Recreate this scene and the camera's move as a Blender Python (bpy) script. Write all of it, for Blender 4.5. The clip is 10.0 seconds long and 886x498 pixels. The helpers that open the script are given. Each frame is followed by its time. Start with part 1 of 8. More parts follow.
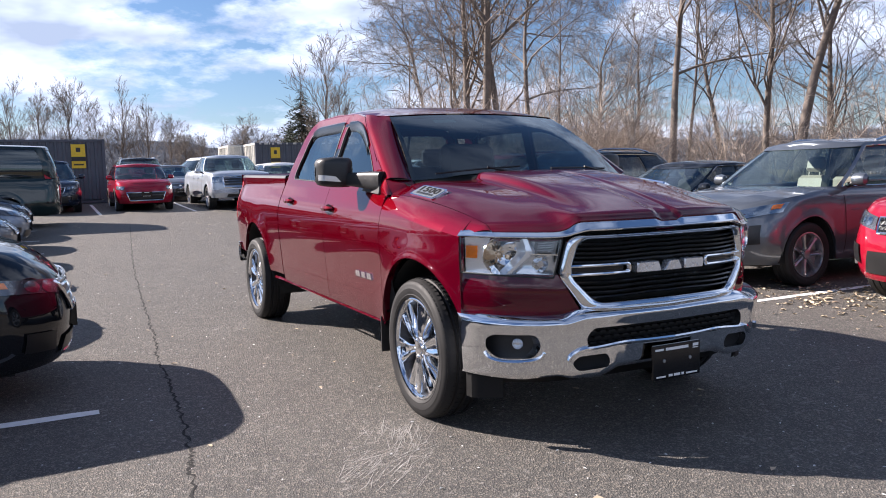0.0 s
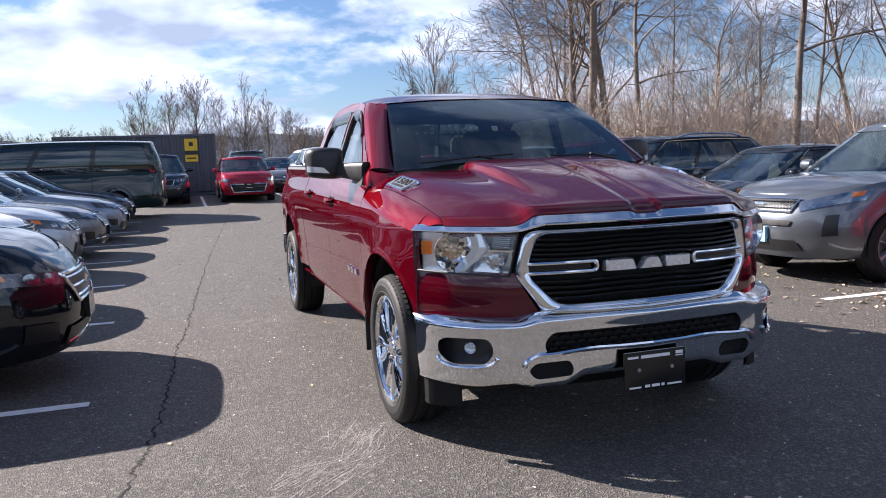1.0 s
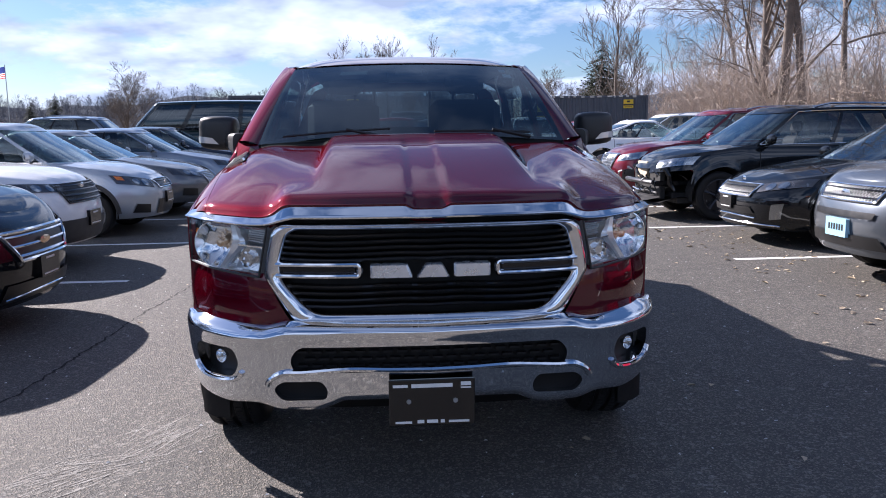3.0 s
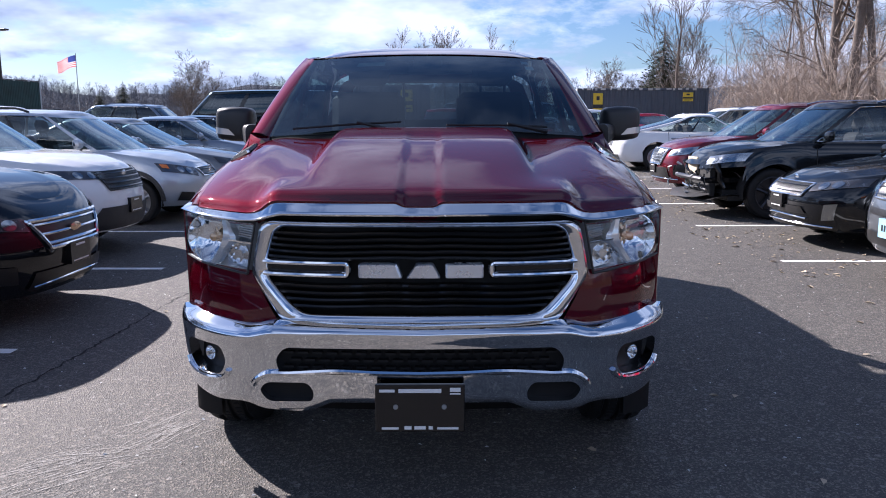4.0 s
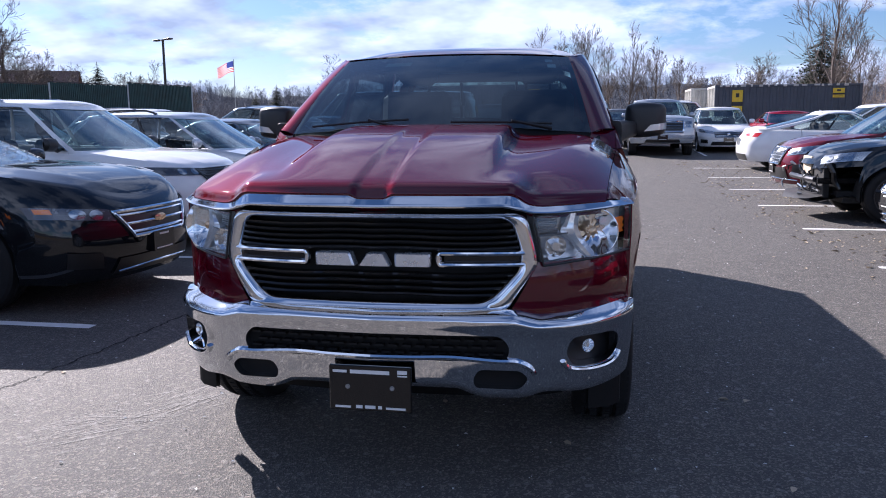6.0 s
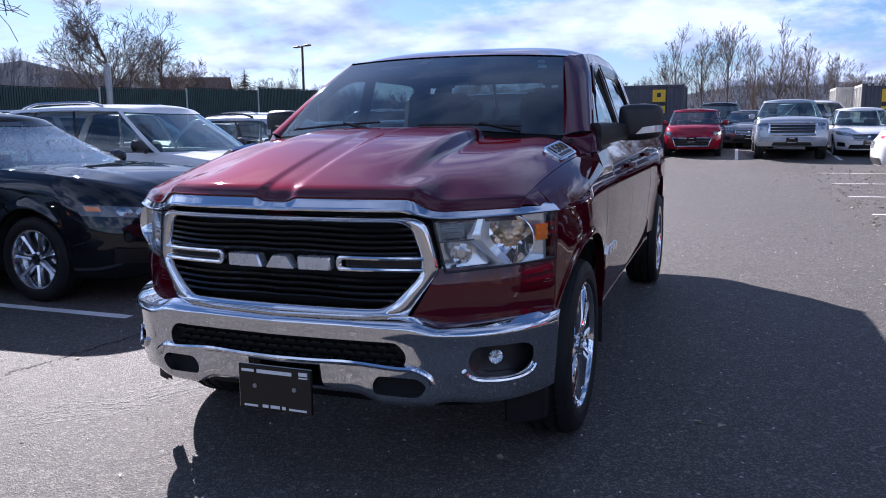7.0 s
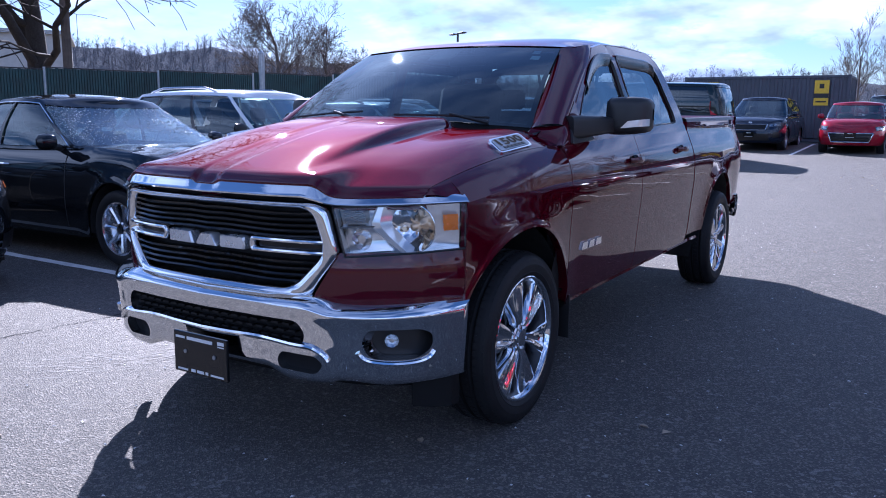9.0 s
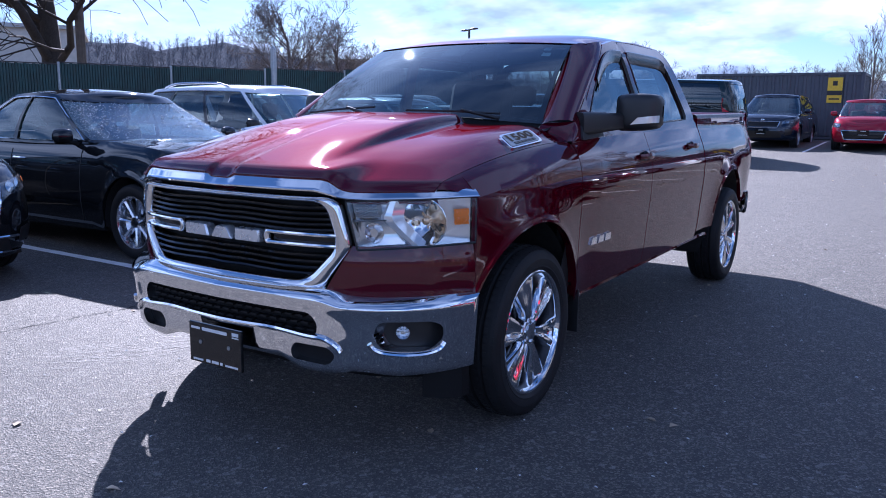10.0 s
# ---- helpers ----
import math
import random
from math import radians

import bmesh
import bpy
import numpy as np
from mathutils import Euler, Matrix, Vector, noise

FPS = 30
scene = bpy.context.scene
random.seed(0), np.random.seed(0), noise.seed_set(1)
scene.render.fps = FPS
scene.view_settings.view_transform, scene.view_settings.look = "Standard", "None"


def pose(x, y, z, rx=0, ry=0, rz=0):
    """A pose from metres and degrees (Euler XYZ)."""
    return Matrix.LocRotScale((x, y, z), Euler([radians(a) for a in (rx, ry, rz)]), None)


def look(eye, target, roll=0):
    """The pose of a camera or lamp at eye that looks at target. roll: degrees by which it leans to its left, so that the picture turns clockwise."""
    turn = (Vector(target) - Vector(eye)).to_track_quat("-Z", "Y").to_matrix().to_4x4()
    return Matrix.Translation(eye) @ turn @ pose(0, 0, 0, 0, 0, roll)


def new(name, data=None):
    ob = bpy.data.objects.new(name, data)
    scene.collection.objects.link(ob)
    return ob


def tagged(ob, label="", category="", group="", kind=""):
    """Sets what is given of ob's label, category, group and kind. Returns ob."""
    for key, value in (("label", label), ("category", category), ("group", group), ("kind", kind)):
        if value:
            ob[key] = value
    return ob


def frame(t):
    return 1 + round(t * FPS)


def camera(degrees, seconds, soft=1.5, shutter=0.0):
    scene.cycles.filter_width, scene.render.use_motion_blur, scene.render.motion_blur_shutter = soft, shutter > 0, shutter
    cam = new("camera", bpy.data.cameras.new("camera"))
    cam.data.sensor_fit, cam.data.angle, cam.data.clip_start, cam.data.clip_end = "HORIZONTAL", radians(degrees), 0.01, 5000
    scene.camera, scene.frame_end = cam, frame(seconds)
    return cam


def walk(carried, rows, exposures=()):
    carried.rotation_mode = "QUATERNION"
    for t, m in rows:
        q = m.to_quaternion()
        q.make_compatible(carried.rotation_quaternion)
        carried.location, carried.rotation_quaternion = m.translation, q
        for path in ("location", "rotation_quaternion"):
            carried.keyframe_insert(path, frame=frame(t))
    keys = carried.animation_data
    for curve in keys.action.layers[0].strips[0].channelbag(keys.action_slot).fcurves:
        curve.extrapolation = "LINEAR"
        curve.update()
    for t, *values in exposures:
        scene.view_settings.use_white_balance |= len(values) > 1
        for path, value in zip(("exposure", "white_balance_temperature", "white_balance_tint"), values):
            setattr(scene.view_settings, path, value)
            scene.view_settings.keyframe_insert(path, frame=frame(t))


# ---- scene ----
cam = camera(58.9, 10.0, soft=1.0)
PATH = [
    (0, (-2.789, -2.927, 1.359), (-1.886, -1.153, 1.168), -1.4),
    (0.5, (-2.409, -2.918, 1.332), (-1.642, -1.082, 1.135), -1.9),
    (1, (-1.965, -2.976, 1.34), (-1.339, -1.088, 1.13), -2.2),
    (1.5, (-1.481, -3.006, 1.347), (-0.988, -1.081, 1.119), -2.2),
    (2, (-1.018, -2.916, 1.364), (-0.649, -0.966, 1.117), -1.7),
    (2.5, (-0.527, -2.848, 1.36), (-0.277, -0.882, 1.088), -1.2),
    (3.8, (0.083, -2.626, 1.381), (0.105, -0.651, 1.071), -0.2),
    (4, (0.079, -2.634, 1.38), (0.081, -0.658, 1.067), -0.1),
    (4.5, (0.068, -2.655, 1.381), (0.017, -0.681, 1.065), -0.3),
    (5, (0.097, -2.663, 1.379), (-0.02, -0.692, 1.063), -0.4),
    (5.5, (0.362, -2.7, 1.352), (0.142, -0.737, 1.037), -0.6),
    (5.7, (0.534, -2.731, 1.368), (0.265, -0.775, 1.053), -0.5),
    (6.8, (1.396, -2.512, 1.343), (0.776, -0.634, 1.043), -0.5),
    (7, (1.581, -2.439, 1.359), (0.893, -0.586, 1.056), -0.5),
    (7.5, (1.873, -2.16, 1.336), (1.038, -0.368, 1.028), -0.2),
    (8, (2.167, -1.992, 1.354), (1.221, -0.258, 1.038), 0.3),
    (8.5, (2.401, -2.003, 1.376), (1.388, -0.31, 1.05), 0.5),
    (9, (2.47, -2.103, 1.374), (1.427, -0.43, 1.04), 0.6),
    (9.5, (2.495, -2.142, 1.373), (1.44, -0.477, 1.036), 0.6),
    (10, (2.494, -2.146, 1.373), (1.43, -0.488, 1.029), 0.8),
]
walk(cam, [(t, look(eye, target, roll)) for t, eye, target, roll in PATH],
     exposures=[(0, 1.58, 5620, 16), (2.5, 1.46, 5390, 18), (5.5, 1.39, 5190, 20), (7.0, 1.37, 5130, 21), (7.6, 1.60, 4800, 22), (10, 1.64, 4680, 23)])

# ---- world, sun, exposure ----
SUN = Vector((-1.20, 1.19, 1.0)).normalized()
SUN_EL = math.asin(SUN.z)
SUN_AZ = math.atan2(SUN.x, SUN.y)


def nodes_of(tree):
    tree.nodes.clear()
    return tree.nodes, tree.links


world = bpy.data.worlds.new("sky")
scene.world = world
world.use_nodes = True
wn, wl = nodes_of(world.node_tree)
sky = wn.new("ShaderNodeTexSky")
sky.sky_type = "NISHITA"
sky.sun_disc = False
sky.sun_elevation, sky.sun_rotation = SUN_EL, SUN_AZ
sky.air_density, sky.dust_density, sky.ozone_density = 1.0, 0.3, 3.0
tc = wn.new("ShaderNodeTexCoord")
sep = wn.new("ShaderNodeSeparateXYZ")
wl.new(tc.outputs["Generated"], sep.inputs[0])
zup = wn.new("ShaderNodeMath"); zup.operation = "MAXIMUM"; zup.inputs[1].default_value = 0.0
wl.new(sep.outputs[2], zup.inputs[0])
zadd = wn.new("ShaderNodeMath"); zadd.operation = "ADD"; zadd.inputs[1].default_value = 0.26
wl.new(zup.outputs[0], zadd.inputs[0])
flat = wn.new("ShaderNodeVectorMath"); flat.operation = "DIVIDE"
comb = wn.new("ShaderNodeCombineXYZ")
for i in range(3):
    wl.new(zadd.outputs[0], comb.inputs[i])
wl.new(tc.outputs["Generated"], flat.inputs[0]); wl.new(comb.outputs[0], flat.inputs[1])
shift = wn.new("ShaderNodeMapping"); shift.inputs["Scale"].default_value = (1.0, 1.0, 0.0)
shift.inputs["Location"].default_value = (2.3, 0.4, 0.0)
wl.new(flat.outputs[0], shift.inputs[0])
big = wn.new("ShaderNodeTexNoise"); big.inputs["Scale"].default_value = 1.55; big.inputs["Detail"].default_value = 7; big.inputs["Roughness"].default_value = 0.60
wl.new(shift.outputs[0], big.inputs["Vector"])
cover = wn.new("ShaderNodeValToRGB")
cover.color_ramp.elements[0].position, cover.color_ramp.elements[1].position = 0.455, 0.545
wl.new(big.outputs["Fac"], cover.inputs[0])
shade = wn.new("ShaderNodeTexNoise"); shade.inputs["Scale"].default_value = 3.2; shade.inputs["Detail"].default_value = 4
wl.new(shift.outputs[0], shade.inputs["Vector"])
tone = wn.new("ShaderNodeValToRGB")
tone.color_ramp.elements[0].position, tone.color_ramp.elements[1].position = 0.38, 0.62
tone.color_ramp.elements[0].color, tone.color_ramp.elements[1].color = (5.6, 6.2, 7.2, 1), (11.4, 11.8, 12.4, 1)
wl.new(shade.outputs["Fac"], tone.inputs[0])
clear = wn.new("ShaderNodeMapRange"); clear.interpolation_type = "SMOOTHSTEP"
clear.inputs["From Min"].default_value, clear.inputs["From Max"].default_value = 0.34, 0.72
clear.inputs["To Min"].default_value, clear.inputs["To Max"].default_value = 1.0, 0.28
wl.new(sep.outputs[2], clear.inputs["Value"])
thin = wn.new("ShaderNodeMath"); thin.operation = "MULTIPLY"
wl.new(cover.outputs[0], thin.inputs[0]); wl.new(clear.outputs[0], thin.inputs[1])
mixc = wn.new("ShaderNodeMix"); mixc.data_type = "RGBA"
wl.new(thin.outputs[0], mixc.inputs["Factor"])
wl.new(sky.outputs[0], mixc.inputs["A"]); wl.new(tone.outputs[0], mixc.inputs["B"])
bg = wn.new("ShaderNodeBackground"); bg.inputs["Strength"].default_value = 0.0365
wout = wn.new("ShaderNodeOutputWorld")
wl.new(mixc.outputs["Result"], bg.inputs["Color"]); wl.new(bg.outputs[0], wout.inputs[0])

sun_data = bpy.data.lights.new("sun", "SUN")
sun_data.energy, sun_data.angle, sun_data.color = 5.0, radians(0.53), (1.0, 0.835, 0.64)
sun = new("sun", sun_data)
sun.matrix_world = look(SUN * 60, (0, 0, 0))


# ---- materials ----
def mat(name):
    m = bpy.data.materials.new(name)
    m.use_nodes = True
    n, l = nodes_of(m.node_tree)
    b = n.new("ShaderNodeBsdfPrincipled")
    o = n.new("ShaderNodeOutputMaterial")
    l.new(b.outputs[0], o.inputs[0])
    return m, n, l, b


def put(b, **kw):
    for key, value in kw.items():
        b.inputs[key.replace("_", " ")].default_value = value


def noise_tex(n, l, scale, detail=4, rough=0.5, space="Object"):
    c = n.new("ShaderNodeTexCoord")
    t = n.new("ShaderNodeTexNoise")
    t.inputs["Scale"].default_value, t.inputs["Detail"].default_value, t.inputs["Roughness"].default_value = scale, detail, rough
    l.new(c.outputs[space], t.inputs["Vector"])
    return t.outputs["Fac"]


def ramp(n, l, fac, stops):
    r = n.new("ShaderNodeValToRGB")
    e = r.color_ramp.elements
    while len(e) < len(stops):
        e.new(0.5)
    for k, (p, c) in enumerate(stops):
        e[k].position = p
        e[k].color = (*c, 1) if len(c) == 3 else c
    l.new(fac, r.inputs[0])
    return r.outputs[0]


def grey(v):
    return (v, v, v)


def blend(n, l, fac, a, b, mode="MIX"):
    m = n.new("ShaderNodeMix")
    m.data_type, m.blend_type = "RGBA", mode
    for socket, value in (("Factor", fac), ("A", a), ("B", b)):
        if isinstance(value, (int, float)):
            m.inputs[socket].default_value = value
        elif isinstance(value, tuple):
            m.inputs[socket].default_value = (*value, 1)
        else:
            l.new(value, m.inputs[socket])
    return m.outputs["Result"]


def bump(n, l, b, height, strength, distance):
    k = n.new("ShaderNodeBump")
    k.inputs["Strength"].default_value, k.inputs["Distance"].default_value = strength, distance
    l.new(height, k.inputs["Height"])
    l.new(k.outputs[0], b.inputs["Normal"])


def paint(name, rgb, metallic=0.0, coat=1.0, rough=0.35, dust=0.25, sheen=None, gloss=0.02):
    """Car paint under clear coat, with a film of road dust; sheen: the flakes' colour at a low angle."""
    m, n, l, b = mat(name)
    fine = noise_tex(n, l, 900.0, 2)
    film = noise_tex(n, l, 2.2, 5, 0.65)
    base = blend(n, l, ramp(n, l, fine, [(0.35, grey(0.0)), (0.75, grey(0.35))]), rgb, tuple(min(1.0, c * 1.6 + 0.0005) for c in rgb))
    dusty = ramp(n, l, film, [(0.45, grey(0.0)), (0.8, grey(0.10 * dust))])
    l.new(blend(n, l, dusty, base, (0.30, 0.28, 0.25)), b.inputs["Base Color"])
    put(b, Metallic=metallic, Roughness=rough, Coat_Weight=coat, Coat_IOR=1.56, Specular_IOR_Level=0.0)
    if sheen:
        put(b, Specular_Tint=(*sheen, 1))
    l.new(ramp(n, l, film, [(0.4, grey(gloss)), (0.85, grey(gloss + 0.12 * dust))]), b.inputs["Coat Roughness"])
    return m


def plain(name, rgb, rough=0.5, metallic=0.0, spec=0.5, var=0.15, scale=14.0, relief=0.0):
    """A plain surface with grain at two scales."""
    m, n, l, b = mat(name)
    a = noise_tex(n, l, scale, 6, 0.6)
    f = noise_tex(n, l, scale * 14, 3)
    lo, hi = tuple(c * (1 - var) for c in rgb), tuple(min(1, c * (1 + var)) for c in rgb)
    c1 = ramp(n, l, a, [(0.3, lo), (0.7, hi)])
    l.new(blend(n, l, ramp(n, l, f, [(0.4, grey(0.0)), (0.8, grey(0.25))]), c1, tuple(c * 0.75 for c in rgb)), b.inputs["Base Color"])
    put(b, Metallic=metallic, Specular_IOR_Level=spec)
    l.new(ramp(n, l, a, [(0.3, grey(max(0.02, rough * 0.85))), (0.7, grey(min(1, rough * 1.15)))]), b.inputs["Roughness"])
    if relief:
        bump(n, l, b, f, 0.5, relief)
    return m


def glass(name, tint, rough=0.0, base=0.085, dew=False):
    """Tinted sheet glass: clear for what is behind, mirror for what is before."""
    m = bpy.data.materials.new(name)
    m.use_nodes = True
    n, l = nodes_of(m.node_tree)
    clear = n.new("ShaderNodeBsdfTransparent"); clear.inputs[0].default_value = (*tint, 1)
    shine = n.new("ShaderNodeBsdfGlossy"); shine.inputs["Roughness"].default_value = 0.015 + rough
    shine.inputs["Color"].default_value = (0.88, 0.97, 1.0, 1)
    if dew:
        drops = n.new("ShaderNodeTexVoronoi"); drops.inputs["Scale"].default_value = 34
        co = n.new("ShaderNodeTexCoord")
        l.new(co.outputs["Object"], drops.inputs["Vector"])
        bead = ramp(n, l, drops.outputs["Distance"], [(0.16, grey(1.0)), (0.30, grey(0.0))])
        k = n.new("ShaderNodeBump"); k.inputs["Strength"].default_value, k.inputs["Distance"].default_value = 1.0, 0.02
        l.new(bead, k.inputs["Height"]); l.new(k.outputs[0], shine.inputs["Normal"])
    face = n.new("ShaderNodeLayerWeight"); face.inputs["Blend"].default_value = 0.5
    p5 = n.new("ShaderNodeMath"); p5.operation = "POWER"; p5.inputs[1].default_value = 4.5
    fres = n.new("ShaderNodeMath"); fres.operation = "MULTIPLY_ADD"; fres.inputs[1].default_value, fres.inputs[2].default_value = 0.90, base
    l.new(face.outputs["Facing"], p5.inputs[0]); l.new(p5.outputs[0], fres.inputs[0])
    mx = n.new("ShaderNodeMixShader"); o = n.new("ShaderNodeOutputMaterial")
    l.new(fres.outputs[0], mx.inputs[0]); l.new(clear.outputs[0], mx.inputs[1]); l.new(shine.outputs[0], mx.inputs[2])
    l.new(mx.outputs[0], o.inputs[0])
    return m


def chrome_mat(name, tint, rough):
    m, n, l, b = mat(name)
    f = noise_tex(n, l, 5.0, 6, 0.7)
    l.new(ramp(n, l, f, [(0.3, tuple(c * 0.93 for c in tint)), (0.7, tint)]), b.inputs["Base Color"])
    l.new(ramp(n, l, f, [(0.45, grey(rough)), (0.85, grey(rough * 2.0 + 0.01))]), b.inputs["Roughness"])
    put(b, Metallic=1.0)
    return m


M = {}
M["red"] = paint("cherry_red_paint", (0.072, 0.0008, 0.0094), metallic=0.62, rough=0.60, dust=0.05, coat=1.0, sheen=(0.40, 0.03, 0.07), gloss=0.022)
M["chrome"] = chrome_mat("chrome", (0.78, 0.80, 0.83), 0.035)
M["satin"] = chrome_mat("polished_alloy", (0.72, 0.73, 0.75), 0.16)
M["alloy"] = plain("painted_alloy", (0.36, 0.36, 0.38), 0.32, 0.85)
M["alloy_dark"] = plain("dark_alloy", (0.05, 0.05, 0.055), 0.35, 0.6)
M["black"] = plain("black_plastic", (0.017, 0.017, 0.018), 0.42, relief=0.0004)
M["gloss"] = plain("gloss_black", (0.008, 0.008, 0.009), 0.12, var=0.05)
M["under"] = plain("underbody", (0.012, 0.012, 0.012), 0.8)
M["rubber"] = plain("tyre_rubber", (0.014, 0.014, 0.015), 0.62, spec=0.28, var=0.3, scale=9, relief=0.0006)
M["glass"] = glass("window_glass", (0.50, 0.55, 0.55))
M["teal_glass"] = glass("teal_windscreen", (0.24, 0.34, 0.38), base=0.095)
M["tint"] = glass("privacy_glass", (0.16, 0.17, 0.18))
M["lens"] = glass("lamp_lens", (0.95, 0.96, 0.97), base=0.05)
M["lamp"] = chrome_mat("lamp_reflector", (0.92, 0.93, 0.94), 0.045)
M["lamp_body"] = plain("silver_lamp_body", (0.88, 0.90, 0.92), 0.13, 0.6, var=0.04)
M["lamp_field"] = plain("grey_lamp_field", (0.26, 0.275, 0.29), 0.18, 0.5, var=0.04)
M["lamp_silver"] = plain("silver_reflector", (0.42, 0.44, 0.46), 0.25, 0.6)
M["pit"] = plain("matt_black_mesh", (0.006, 0.006, 0.0065), 0.6, spec=0.25)
# warm tone paints the headlamps' amber reflection; also gold for one emblem
M["bulb"] = plain("warm_reflector", (0.72, 0.52, 0.33), 0.20, 0.7)
M["amber"] = plain("amber_reflector", (0.85, 0.22, 0.01), 0.25, spec=0.7)
M["tail"] = plain("red_lamp", (0.42, 0.006, 0.010), 0.18, spec=0.7)
M["seat"] = plain("dark_cloth", (0.018, 0.018, 0.02), 0.9, var=0.3, scale=40, relief=0.001)
M["seat_tan"] = plain("beige_leather", (0.36, 0.31, 0.25), 0.55)
M["white"] = plain("white_print", (0.75, 0.75, 0.74), 0.5, var=0.05)
M["plate"] = plain("plate_blue", (0.32, 0.58, 0.75), 0.45, var=0.1)
M["steel"] = plain("grey_steel", (0.30, 0.31, 0.32), 0.5, 0.7)
M["foam"] = plain("beige_foam", (0.55, 0.46, 0.33), 0.9)


# ---- mesh tools ----
class Geo:
    """Vertices and faces of one mesh in the making."""

    def __init__(self):
        self.v, self.f = [], []

    def add(self, verts, faces):
        k = len(self.v)
        self.v += [tuple(map(float, p)) for p in verts]
        self.f += [tuple(i + k for i in q) for q in faces]
        return self

    def grid(self, rows, close_u=False, close_v=False):
        n, m = len(rows), len(rows[0])
        fs = []
        for i in range(n if close_v else n - 1):
            for j in range(m if close_u else m - 1):
                a, b = i, (i + 1) % n
                c, d = j, (j + 1) % m
                fs.append((a * m + c, a * m + d, b * m + d, b * m + c))
        return self.add([p for r in rows for p in r], fs)

    def box(self, x0, x1, y0, y1, z0, z1, b=0.0):
        """A box, with its edges cut by b."""
        if b <= 0:
            vs = [(x, y, z) for x in (x0, x1) for y in (y0, y1) for z in (z0, z1)]
            return self.add(vs, [(0, 1, 3, 2), (4, 6, 7, 5), (0, 4, 5, 1), (2, 3, 7, 6), (0, 2, 6, 4), (1, 5, 7, 3)])
        loops = []
        for z, e in ((z0, b), (z0 + b, 0), (z1 - b, 0), (z1, b)):
            loops.append([(x0 + b, y0 + e, z), (x1 - b, y0 + e, z), (x1 - e, y0 + b, z), (x1 - e, y1 - b, z),
                          (x1 - b, y1 - e, z), (x0 + b, y1 - e, z), (x0 + e, y1 - b, z), (x0 + e, y0 + b, z)])
        self.grid(loops, close_u=True)
        k = len(self.v)
        self.f.append(tuple(k - 1 - i for i in range(8)))
        self.f.append(tuple(k - 32 + i for i in range(8)))
        return self

    def tube(self, path, r, sides=8, caps=True):
        """A round bar along a path; r: one radius or one for each point."""
        path = [Vector(p) for p in path]
        rr = r if isinstance(r, (list, tuple)) else [r] * len(path)
        rows, up = [], Vector((0.03, 0.05, 1)).normalized()
        for i, p in enumerate(path):
            d = (path[min(i + 1, len(path) - 1)] - path[max(i - 1, 0)]).normalized()
            if abs(d.dot(up)) > 0.97:
                up = Vector((1, 0.1, 0)).normalized()
            a = d.cross(up).normalized()
            c = a.cross(d).normalized()
            rows.append([p + rr[i] * (math.cos(q) * a + math.sin(q) * c) for q in (2 * math.pi * k / sides for k in range(sides))])
        k0 = len(self.v)
        self.grid(rows, close_u=True)
        if caps:
            self.f.append(tuple(k0 + i for i in range(sides)))
            self.f.append(tuple(len(self.v) - 1 - i for i in range(sides)))
        return self

    def lathe(self, prof, n=40, centre=(0, 0, 0)):
        """A profile of (x, radius) turned about the x axis."""
        rows = [[(centre[0] + x, centre[1] + r * math.cos(2 * math.pi * k / n), centre[2] + r * math.sin(2 * math.pi * k / n)) for k in range(n)] for x, r in prof]
        return self.grid(rows, close_u=True)

    def prism(self, poly, fn0, fn1):
        """A polygon drawn twice by two maps and joined by walls."""
        n = len(poly)
        a, b = [fn0(*p) for p in poly], [fn1(*p) for p in poly]
        return self.add(a + b, [tuple(range(n)), tuple(range(2 * n - 1, n - 1, -1))] + [(i, (i + 1) % n, n + (i + 1) % n, n + i) for i in range(n)])

    def mirrored(self):
        g = Geo()
        g.add([(-x, y, z) for x, y, z in self.v], [tuple(reversed(q)) for q in self.f])
        return g

    def moved(self, m):
        g = Geo()
        g.add([m @ Vector(p) for p in self.v], self.f)
        return g

    def join(self, other):
        return self.add(other.v, other.f)


def mesh_of(name, geo, material, angle=32, clean=True):
    me = bpy.data.meshes.new(name)
    me.from_pydata(geo.v, [], geo.f)
    if clean:
        bm = bmesh.new()
        bm.from_mesh(me)
        bmesh.ops.remove_doubles(bm, verts=bm.verts, dist=1e-5)
        bmesh.ops.recalc_face_normals(bm, faces=bm.faces)
        lim = radians(angle)
        for f in bm.faces:
            f.smooth = True
        for e in bm.edges:
            if len(e.link_faces) == 2 and e.calc_face_angle(0) > lim:
                e.smooth = False
        bm.to_mesh(me)
        bm.free()
    me.materials.append(material)
    return me


def part(name, geo, material, parent=None, label="", angle=32):
    ob = new(name, mesh_of(name, geo, material, angle))
    if parent is not None:
        ob.parent = parent
    if label:
        ob["label"] = label
    return ob


def share(ob, parent, m=None):
    """Another piece on the same mesh."""
    o = new(ob.name.split(".")[0], ob.data)
    o.parent = parent
    if m is not None:
        o.matrix_basis = m
    if "label" in ob:
        o["label"] = ob["label"]
    return o


def thing(name, label, category, m=None, group="", kind=""):
    e = new(name)
    if m is not None:
        e.matrix_basis = m
    return tagged(e, label, category, group, kind)


def lerp(a, b, t):
    return a + (b - a) * t


